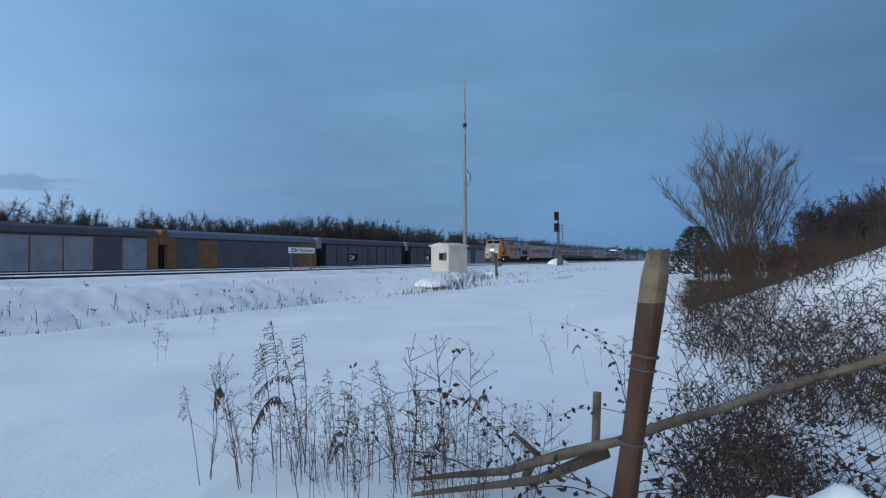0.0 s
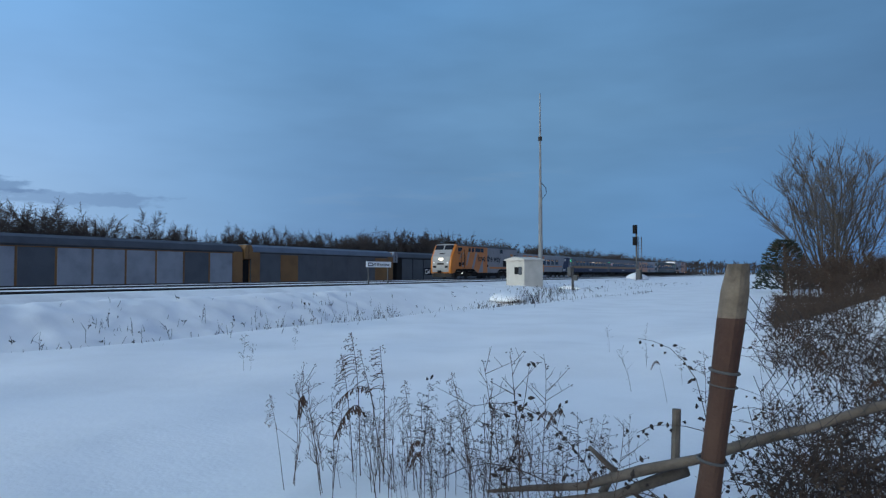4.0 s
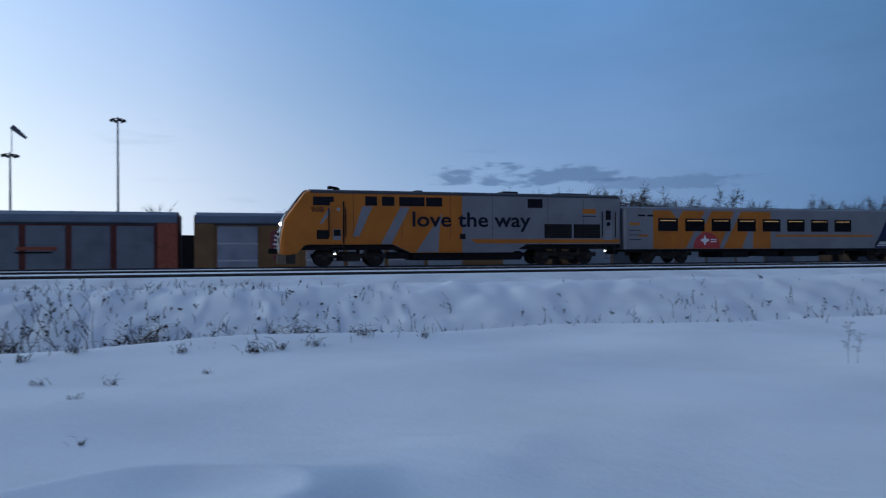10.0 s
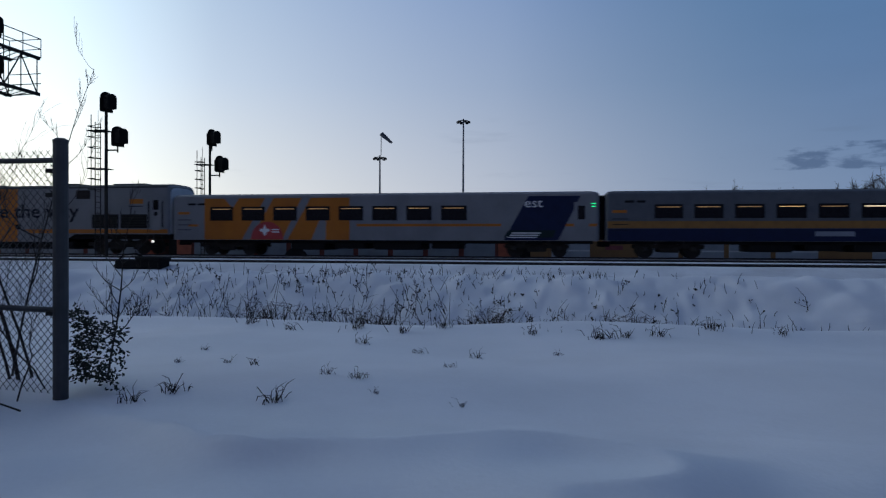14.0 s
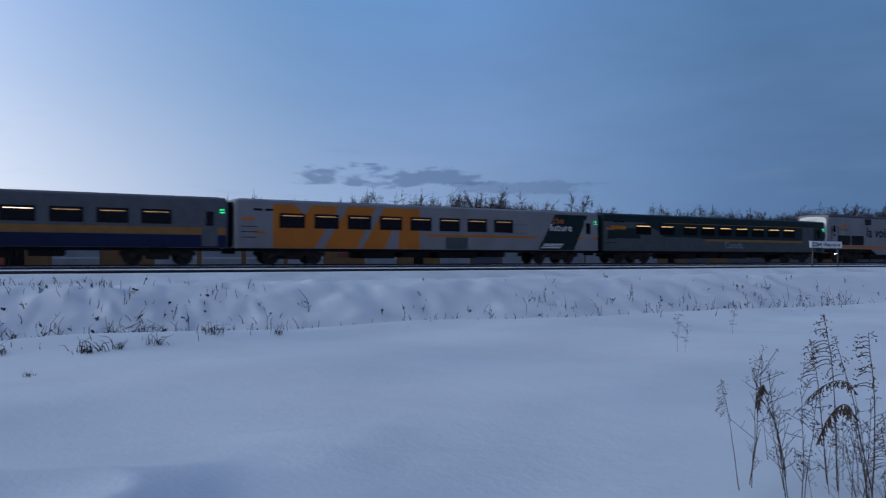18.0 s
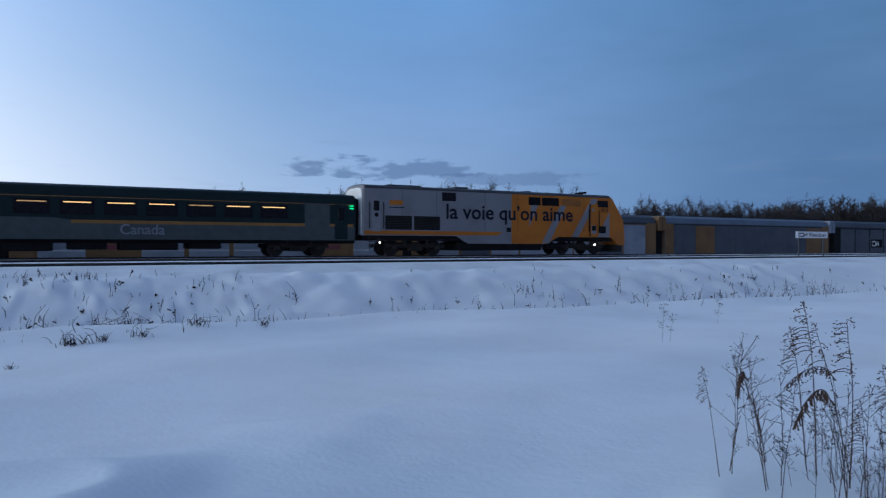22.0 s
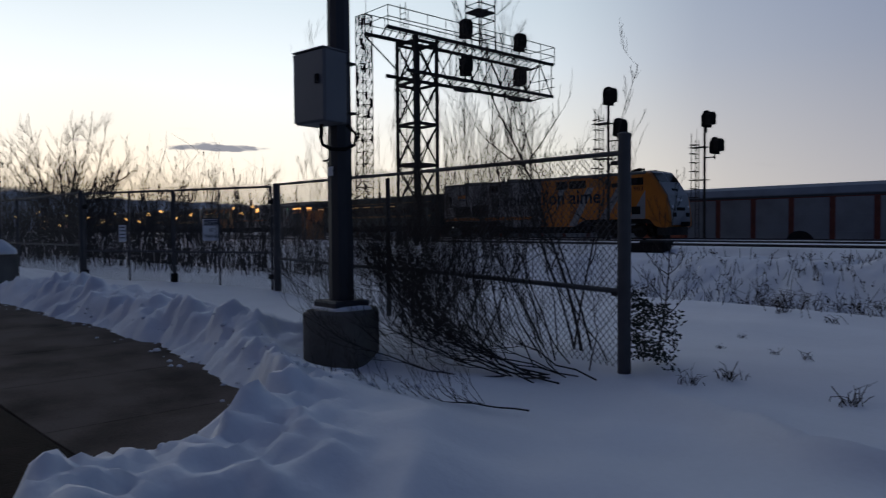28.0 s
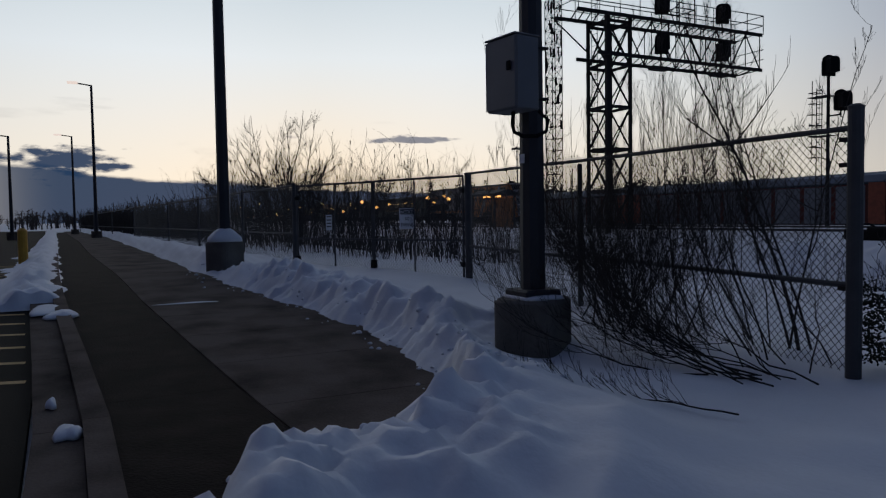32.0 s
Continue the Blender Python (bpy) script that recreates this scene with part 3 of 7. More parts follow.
def hull_ring(x, hw, z0, z1, r=0.22):
    """Body section of a railway vehicle at x."""
    h = [(hw, z0), (hw, z1 - 1.35 * r), (hw * 0.985, z1 - 0.75 * r), (hw * 0.92, z1 - 0.36 * r), (hw * 0.78, z1 - 0.12 * r), (hw * 0.42, z1)]
    return [(x, -y, z) for y, z in h] + [(x, y, z) for y, z in reversed(h)]


def locomotive(face, words, digits, label):
    """face -1: the nose is at the low end of x; 1: at the high end."""
    t = base("locomotive", label, "locomotive", "passenger train")

    def fx(x):
        return x if face > 0 else LOCO - x

    def panel(name, mtl, poly, proud=0.006, parent=t, label="", side=-1.5):
        g = G().slab([(fx(x), z) for x, z in poly], side, side - proud if side < 0 else side + proud)
        return part(name, g, mtl, parent, label)

    def rect(x0, x1, z0, z1):
        return [(x0, z0), (x1, z0), (x1, z1), (x0, z1)]

    hw, seam = 1.5, 10.5 if face < 0 else 10.7
    part("rear_body", G().loft([hull_ring(fx(x), w, 1.25, z) for x, w, z in ((0.0, 1.42, 4.2), (0.12, hw, 4.32), (seam, hw, 4.32))]), "grey", t)
    part("cab_body", G().loft([hull_ring(fx(x), w, z0, z) for x, w, z0, z in ((seam, hw, 1.25, 4.32), (19.35, hw, 1.25, 4.32), (19.62, 1.49, 1.2, 4.2), (20.0, 1.47, 0.78, 3.68), (20.35, 1.46, 0.7, 3.2), (20.68, 1.44, 0.68, 2.72), (20.84, 1.4, 0.72, 2.0), (20.92, 1.36, 0.85, 1.4))]), "yellow", t)
    face_line = [(19.5, 4.3), (19.64, 4.225), (20.04, 3.71), (20.39, 3.23), (20.72, 2.75), (20.88, 2.02), (20.96, 1.4), (20.94, 0.86)]
    back_line = [(x - 0.06, z - 0.05) for x, z in reversed(face_line)]
    part("nose_face", G().loft([[(fx(x), y * (0.93 if x > 20.85 else 1.0), z) for x, z in face_line + back_line] for y in (-1.2, 1.2)]), "nose_white", t, "silver-white flat nose face")
    cowl = [(1.507, 4.1), (1.49, 4.19), (1.39, 4.275), (1.18, 4.325), (0.7, 4.362)]
    part("roof_cowl", G().loft([[(fx(x), -y, z) for y, z in cowl] + [(fx(x), y, z) for y, z in reversed(cowl)] for x in (0.14, 19.3)]), "cowl", t, "dark weathered roof sheet")
    for x in (2.6, 5.0, 8.6, 11.2, 14.1, 16.9):
        part("panel_seam", G().box(fx(x), fx(x + 0.02), -1.503, -1.5, 1.6, 4.08), "roof", t)
    for s in (-1, 1):
        part("skirt", G().slab([(fx(x), z) for x, z in ((6.4, 1.27), (7.3, 0.76), (13.6, 0.76), (14.7, 1.27))], s * 1.46, s * 1.5), "grey", t)
    panel("yellow_skirt", "yellow", [(seam, 1.27), (seam, 0.77), (13.58, 0.77), (14.66, 1.27)], 0.008)
    # roof gear
    part("roof_hatch", G().box(fx(6.7), fx(7.7), -0.9, 0.9, 4.3, 4.47, 0.05), "roof", t)
    part("radiator_fan", G().box(fx(1.9), fx(4.2), -1.0, 1.0, 4.29, 4.42, 0.06), "roof", t)
    part("roof_panel", G().box(fx(0.3), fx(19.2), -0.75, 0.75, 4.3, 4.355, 0.03), "roof", t)
    part("exhaust", G().box(fx(12.6), fx(13.1), -0.4, 0.4, 4.3, 4.46, 0.04), "roof", t)
    horn = G()
    for k in range(5):
        horn.tube([(fx(17.6), -0.3 + 0.15 * k, 4.52), (fx(18.1 + 0.05 * (k % 2)), -0.3 + 0.15 * k, 4.55)], [0.03, 0.08], 7)
    horn.box(fx(17.5), fx(17.8), -0.35, 0.35, 4.33, 4.5, 0.02)
    part("air_horn", horn, "black", t)
    part("aerial", G().box(fx(18.7), fx(19.2), -0.2, 0.2, 4.32, 4.42, 0.03), "roof", t)
    # livery
    stripes = ([(18.8, 2.4), (18.65, 2.4), (17.9, 3.38), (18.2, 3.38)], [(16.95, 1.7), (16.6, 1.7), (15.8, 3.4), (16.4, 3.4)], [(15.35, 1.26), (14.75, 1.26), (13.65, 3.38), (14.2, 3.38)], [(13.3, 0.8), (11.95, 0.8), (11.9, 2.0), (11.7, 3.1)]) if face < 0 else ([(12.3, 3.45), (12.9, 3.45), (12.2, 2.0), (12.12, 2.0)], [(13.2, 0.8), (13.85, 0.8), (15.35, 3.45), (14.8, 3.45)], [(15.8, 1.26), (16.4, 1.26), (18.2, 4.0), (17.6, 4.0)], [(18.15, 1.26), (19.3, 1.26), (19.3, 3.1)])
    for poly in stripes:
        panel("silver_stripe", "grey", poly, 0.011)
    panel("rear_stripe", "yellow", [(0.1, 1.31), (9.6, 1.31), (10.0, 1.55), (0.1, 1.55)], 0.007)
    # windows and grilles
    panes = ((18.0, 19.14, 3.42, 3.9), (5.37, 6.34, 3.44, 3.98), (11.71, 12.68, 3.44, 3.96), (12.78, 14.28, 3.44, 3.96), (14.56, 15.28, 3.44, 3.96), (15.56, 16.24, 3.44, 3.96)) if face < 0 else ((18.15, 19.15, 3.42, 3.9), (5.4, 6.4, 3.48, 4.02), (12.1, 13.1, 3.4, 3.95), (13.22, 14.66, 3.4, 3.95))
    for x0, x1, z0, z1 in panes:
        panel("side_window", "glass", rect(x0, x1, z0, z1), 0.014)
        panel("side_window", "glass", rect(x0, x1, z0, z1), 0.014, side=1.5)
    if face > 0:
        slat = panel("louvre", "tan", rect(14.95, 16.65, 3.42, 3.9), 0.012)
        for k in range(6):
            part("slat", G().box(fx(14.95), fx(16.65), -1.53, -1.51, 3.44 + 0.078 * k, 3.47 + 0.078 * k), "yellow", slat)
    for x0, x1 in ((1.47, 3.27), (3.42, 5.24)):
        gr = panel("radiator_grille", "black", rect(x0, x1, 1.62, 2.47), 0.014)
        for k in range(8):
            part("slat", G().box(fx(x0 + 0.04), fx(x1 - 0.04), -1.53, -1.512, 1.67 + 0.1 * k, 1.71 + 0.1 * k), "steel", gr)
    # doors, steps, grab rails
    dr = panel("rear_door", "nose_white", rect(0.6, 1.17, 1.5, 3.4), 0.012)
    part("door_window", G().box(fx(0.7), fx(1.08), -1.53, -1.505, 2.75, 3.35, 0.02), "glass", dr)
    part("door_emblem", G().tube([(fx(0.89), -1.51, 2.5), (fx(0.89), -1.53, 2.5)], 0.13, 12), "black", dr)
    dc = panel("cab_door", "yellow", rect(17.45, 18.2, 1.35, 3.6), 0.016)
    part("door_frame", G().box(fx(17.42), fx(17.5), -1.54, -1.5, 1.3, 3.65), "black", dc)
    part("door_step", G().box(fx(17.6), fx(18.05), -1.53, -1.505, 1.5, 2.1, 0.02), "grey", dc)
    part("door_emblem", G().tube([(fx(17.75), -1.51, 3.2), (fx(17.75), -1.54, 3.2)], 0.1, 12), "nose_white", dc)
    part("door_panel", G().box(fx(17.62), fx(18.02), -1.535, -1.505, 1.72, 2.08, 0.02), "black", dc)
    panel("cab_vent", "black", rect(18.3, 18.95, 1.55, 2.05), 0.014)
    for x in (0.42, 1.34, 17.35, 18.28):
        part("grab_rail", G().tube([(fx(x), -1.5, 1.7), (fx(x), -1.57, 1.75), (fx(x), -1.57, 3.2), (fx(x), -1.5, 3.25)], 0.03, 6), "black", t)
    for x in (0.75, 17.75):
        g = G()
        for k in range(4):
            g.box(fx(x - 0.3), fx(x + 0.3), -1.52, -1.25, 0.35 + 0.26 * k, 0.38 + 0.26 * k)
        for q in (-0.3, 0.3):
            g.bar((fx(x + q), -1.5, 0.33), (fx(x + q), -1.5, 1.25), 0.025)
        part("boarding_steps", g, "steel", t)
    panel("fuel_flap", "black", rect(10.3, 10.65, 1.55, 1.85), 0.016)
    panel("logo_bar", "yellow", rect(1.75, 2.65, 3.12, 3.42), 0.01)
    panel("logo_line", "text", rect(1.75, 2.75, 2.95, 3.0), 0.01)
    # windscreens, lamps, plough
    for s in (-1, 1):
        y0, y1 = (0.08, 1.2) if s > 0 else (-1.2, -0.08)
        g = G().add([(fx(19.7), y0, 4.165), (fx(19.7), y1, 4.165), (fx(20.13), y1, 3.605), (fx(20.13), y0, 3.605), (fx(19.62), y0, 4.1), (fx(19.62), y1, 4.1), (fx(20.05), y1, 3.55), (fx(20.05), y0, 3.55)], [(0, 1, 2, 3), (7, 6, 5, 4), (0, 4, 5, 1), (1, 5, 6, 2), (2, 6, 7, 3), (3, 7, 4, 0)])
        part("windscreen", g, "glass", t)
        part("headlight", G().tube([(fx(20.74), s * 0.15, 2.42), (fx(20.86), s * 0.15, 2.42)], 0.1, 12), "lamp_warm" if face < 0 else "white", t)
        part("ditch_light", G().tube([(fx(20.8), s * 0.95, 2.0), (fx(20.93), s * 0.95, 2.0)], 0.08, 12), "white", t)
        part("number_board", G().box(fx(20.85), fx(20.97), s * 0.8 - 0.22, s * 0.8 + 0.22, 1.35, 1.62, 0.02), "black", t)
    part("nose_band", G().box(fx(20.85), fx(20.98), -0.45, 0.45, 1.75, 1.95, 0.03), "black", t)
    part("nose_emblem", G().box(fx(20.38), fx(20.53), -0.35, 0.35, 3.0, 3.16, 0.02), "black", t)
    plough = G().loft([[(fx(x), y * w, z) for y, z in ((-1, 0.2), (-1, 0.72), (1, 0.72), (1, 0.2))] for x, w in ((20.1, 1.4), (20.6, 1.36), (21.0, 0.7))])
    part("snow_plough", plough, "steel", t, "dark steel snow plough under the nose")
    part("coupler", G().box(fx(21.0), fx(21.5), -0.15, 0.15, 0.75, 1.05, 0.04), "black", t)
    part("coupler", G().box(fx(-0.4), fx(0.05), -0.15, 0.15, 0.75, 1.05, 0.04), "black", t)
    # underframe
    part("underframe", G().box(fx(0.1), fx(20.2), -1.3, 1.3, 0.95, 1.25, 0.03), "black", t)
    part("fuel_tank", G().box(fx(6.6), fx(13.4), -1.35, 1.35, 0.32, 0.85, 0.12), "black", t)
    part("air_tank", G().tube([(fx(13.7), -1.2, 0.62), (fx(15.0), -1.2, 0.62)], 0.2, 10), "black", t)
    part("rear_diaphragm", G().box(fx(-0.25), fx(0.0), -0.55, 0.55, 1.15, 3.5, 0.05), "black", t)
    part("step_light", G().tube([(fx(1.1), -1.42, 0.82), (fx(1.1), -1.5, 0.82)], 0.05, 10), "lamp_white", t, "lit white step lamp")
    part("step_light", G().tube([(fx(17.95), -1.42, 0.72), (fx(17.95), -1.5, 0.72)], 0.05, 10), "lamp_white", t, "lit white step lamp")
    bogie(t, fx(3.65), 2.95, 1.2, 0.51)
    bogie(t, fx(17.0), 2.95, 1.2, 0.51)
    # words
    if face < 0:
        flat_text("lettering", words, 1.2, t, 7.4, -1.515, 2.29, 7.35, bold=0.02, label="dark blue slogan lettering")
    else:
        flat_text("lettering", words, 1.34, t, 5.7, -1.515, 2.37, 10.2, bold=0.022, label="dark blue slogan lettering")
    flat_text("unit_digits", digits, 0.42, t, fx(18.8 if face > 0 else 18.9) - 0.35, -1.517, 3.05, 0.7)
    # light on the rounded end, put into a white colour
    part("end_cap", G().loft([hull_ring(fx(x), w, 1.3, z, 0.5) for x, w, z in ((-0.03, 1.3, 4.1), (0.04, 1.42, 4.2))]), "white", t, "rounded rear end sheet, white for the light on it")
    return t


def coach(style, label, flag=False, words=()):
    rng = random.Random(len(label) * 7 + len(words))
    t = base("passenger_coach", label, "railway coach", "passenger train")
    top = {"wrap": "grey", "blue": "grey_low", "teal": "teal"}[style]
    hw, z0, z1, L = 1.5, 0.92, 3.66, CAR - 0.35
    part("body_shell", G().loft([hull_ring(x, w, z0, z, 0.17) for x, w, z in ((0.0, 1.4, 3.55), (0.15, hw, z1), (L - 0.15, hw, z1), (L, 1.4, 3.55))]), top, t)
    part("roof_panel", G().box(0.3, L - 0.3, -0.85, 0.85, 3.6, 3.69, 0.04), "roof", t)

    def panel(name, mtl, poly, proud=0.006, label=""):
        return part(name, G().slab(poly, -1.5, -1.5 - proud), mtl, t, label)

    def rect(x0, x1, za, zb):
        return [(x0, za), (x1, za), (x1, zb), (x0, zb)]

    zt = 3.4
    if style == "wrap":
        panel("yellow_field", "yellow", rect(2.08, 11.18, 0.94, zt))
        for poly in ([(3.36, zt), (3.9, 2.8), (4.3, zt)], [(4.5, 0.95), (5.03, 0.95), (6.5, zt), (5.97, zt)], [(7.05, 0.95), (7.38, 0.95), (8.8, zt), (8.25, zt)], [(8.86, 0.95), (9.73, 0.95), (9.77, 2.1), (9.35, 2.1)]):
            panel("silver_slant", "grey", poly, 0.009)
        panel("end_stripe", "yellow", rect(11.6, 20.0, 1.72, 1.87), 0.007)
        panel("end_stripe", "yellow", rect(22.9, L - 0.1, 1.72, 1.87), 0.007)
        panel("end_stripe", "yellow", rect(1.0, 1.68, 1.72, 1.85), 0.007)
        if not flag:
            panel("dark_hatch", "teal_grey", rect(13.0, 14.6, 0.95, 1.7), 0.012)
            panel("panel_seam", "roof", rect(17.6, 19.2, 2.05, 2.07), 0.008)
            panel("panel_seam", "roof", rect(17.6, 19.2, 2.6, 2.62), 0.008)
        dk = panel("dark_banner", "teal" if not flag else "blue", [(20.15, 0.95), (23.15, 0.95), (24.35, zt), (21.5, zt)], 0.008)
        part("teal_band", G().slab([(20.15, 1.1), (22.85, 1.1), (23.05, 1.5), (20.4, 1.5)], -1.508, -1.512), "teal", dk)
        if flag:
            panel("red_disc", "red", [(6.1 + 1.02 * math.cos(a), 0.97 + 1.04 * math.sin(a)) for a in [math.pi * k / 14 for k in range(15)]], 0.012, "red half-round decal with a white leaf shape")
            g = G().slab([(5.62, 1.45), (5.82, 1.38), (5.93, 1.18), (5.97, 1.18), (6.08, 1.38), (6.28, 1.45), (6.2, 1.6), (6.05, 1.58), (5.95, 1.85), (5.85, 1.58), (5.7, 1.6)], -1.512, -1.516)
            for q in (1.5, 1.36):
                panel("decal_bar", "white", rect(6.38, 6.85, q, q + 0.07), 0.015)
            part("white_leaf", g, "white", t)
        y = 2.78
        for k, (w, mtl, size, wd) in enumerate(words):
            flat_text("banner_words", w, size, t, 21.3 - 0.25 * k, -1.516, y - 0.52 * k, wd, mtl)
        for k in range(3):
            panel("banner_line", "white", rect(20.6 - 0.12 * k, 22.2 - 0.12 * k, 1.32 - 0.12 * k, 1.38 - 0.12 * k), 0.014)
        xs = [2.48 + 2.02 * k for k in range(8)]
        wz, ww = (2.12, 2.85), 1.4
    elif style == "blue":
        panel("blue_band", "blue", rect(0.1, L - 0.1, 0.94, 1.6))
        panel("yellow_line", "gold", rect(0.1, L - 0.1, 1.62, 2.0))
        xs = [2.6 + 2.05 * k for k in range(10)]
        wz, ww = (2.2, 2.85), 1.4
        panel("name_plate", "galv", rect(10.6, 12.5, 1.2, 1.45), 0.01)
        if flag:
            panel("flag_decal", "red", rect(1.2, 2.3, 2.3, 2.85), 0.01, "small red and white flag decal")
            panel("flag_centre", "white", rect(1.5, 2.0, 2.3, 2.85), 0.012)
    else:
        panel("grey_band", "teal_grey", [(0.1, 0.94), (L - 0.1, 0.94), (L - 0.1, 1.75), (11.5, 1.75), (9.6, 2.0), (6.0, 2.0), (5.4, 2.4), (4.0, 3.05), (0.1, 3.05)])
        panel("teal_field", "teal", rect(0.5, 3.6, 1.85, 2.6), 0.008)
        panel("orange_line", "gold", rect(10.4, L - 0.2, 1.73, 1.9), 0.008)
        panel("top_line", "gold", rect(6.0, L - 0.2, 3.02, 3.06), 0.008)
        panel("orange_logo", "yellow", rect(0.8, 2.2, 2.5, 2.75), 0.01)
        flat_text("lettering", "Canada", 0.75, t, 12.6, -1.512, 1.2, 2.1, "galv", "pale country-name lettering")
        panel("grey_door_panel", "teal_grey", rect(22.2, 23.7, 0.95, 3.05), 0.009)
        xs = [3.2, 5.6] + [8.0 + 1.95 * k for k in range(7)]
        wz, ww = (2.2, 2.85), 1.45
    for x in xs:
        w = panel("window", "glass", rect(x, x + ww, *wz), 0.016)
        part("frame", G().box(x - 0.04, x + ww + 0.04, -1.512, -1.503, wz[0] - 0.05, wz[1] + 0.05, 0.02), "black", w)
        part("lit_strip", G().box(x + 0.12, x + ww - 0.12, -1.52, -1.516, wz[1] - 0.11, wz[1] - (0.06 if style == "teal" else 0.075)), rng.choice(("cabin", "cabin_dim", "cabin_dim", "cabin_dim", "cabin_bright") if style == "blue" else ("cabin", "cabin_dim", "cabin_dim") if style == "teal" else ("cabin_dim",)), w)
        part("window_far", G().box(x, x + ww, 1.5, 1.516, *wz), "glass", t)
    d = panel("end_door", top, rect(L - 1.35, L - 0.55, 1.0, 3.05), 0.014)
    part("door_window", G().box(L - 1.15, L - 0.75, -1.53, -1.51, 2.1, 2.85, 0.02), "glass", d)
    for q in (2.8, 2.95):
        part("marker_light", G().box(L - 0.42, L - 0.2, -1.54, -1.5, q, q + 0.03), "led_green", t, "lit green door lamp")
    panel("vent", "black", rect(1.0, 1.5, 3.0, 3.12), 0.01)
    panel("vent", "black", rect(1.65, 2.1, 3.0, 3.12), 0.01)
    panel("logo_bar", "yellow", rect(0.35, 1.1, 2.45, 2.6), 0.01)
    for k in range(3):
        panel("sign_line", "text", rect(0.35, 1.2, 2.1 - 0.3 * k, 2.14 - 0.3 * k), 0.01)
    part("gangway", G().box(L - 0.05, CAR + 0.02, -0.9, 0.9, 1.0, 3.45, 0.05), "black", t)
    part("gangway", G().box(-0.3, 0.05, -0.9, 0.9, 1.0, 3.45, 0.05), "black", t)
    part("coupler", G().box(-0.4, 0.3, -0.2, 0.2, 0.6, 0.9, 0.04), "black", t)
    part("underframe", G().box(0.3, L - 0.3, -1.25, 1.25, 0.75, 0.93, 0.03), "black", t)
    for x0, x1, z in ((7.5, 9.6, 0.35), (10.2, 12.0, 0.42), (12.6, 15.4, 0.38), (16.0, 17.6, 0.45)):
        part("equipment_box", G().box(x0, x1, -1.3, 1.3, z, 0.8, 0.05), "black", t)
    bogie(t, 3.4, 2.5, 1.1, 0.457)
    bogie(t, L - 3.4, 2.5, 1.1, 0.457)
    return t


M["cowl"] = mat("sooty_roof_paint", (0.06, 0.062, 0.068), 0.6, scale=0.8, fine=8, bump=0.05, spec=0.3)
M["nose_white"] = mat("silver_white_paint", (0.24, 0.24, 0.25), 0.4, vary=0.08, bump=0.02)
M["gold"] = mat("dull_gold_paint", (0.26, 0.12, 0.02), 0.5, vary=0.1, bump=0.02)
M["grey_low"] = mat("blue_grey_paint", (0.1, 0.108, 0.125), 0.5, vary=0.08, bump=0.02, spec=0.25)
TRAIN = [
    (locomotive(-1, "love the way", "908", "silver and yellow diesel locomotive with slogan, headlights lit"), 0.0),
    (coach("wrap", "silver coach with yellow slanted bands and dark banner", True, (("est", "white", 0.75, 1.0),)), 21.15),
    (coach("blue", "grey coach with blue lower band and gold line"), 21.15 + CAR),
    (coach("blue", "grey coach with blue lower band and small flag", True), 21.15 + 2 * CAR),
    (coach("wrap", "silver coach with yellow slanted bands and green banner", False, (("the", "yellow", 0.62, 0.95), ("future", "white", 0.7, 1.9))), 21.15 + 3 * CAR),
    (coach("teal", "dark teal coach with grey lower side and orange line"), 21.15 + 4 * CAR),
    (locomotive(1, "la voie qu’on aime", "903", "silver and yellow diesel locomotive at the rear of the train"), 21.2 + 5 * CAR),
]
# seconds and the place of the leading nose along the track
NOSE = [(0, 123.9), (1, 111.65), (2.5, 93.2), (4.5, 68.65), (6, 50.4), (7.5, 31.9), (9, 14.2), (10.5, -3.5), (12, -21.6), (13.5, -39.1), (15.5, -61.9), (17, -79.1), (18.5, -96.0), (20, -112.7), (21.5, -128.5), (23.5, -149.0), (24.5, -159.0), (26.5, -179.6), (29, -204.0), (32, -233.8)]


# ---- freight train in the yard ----
RACK = 27.5


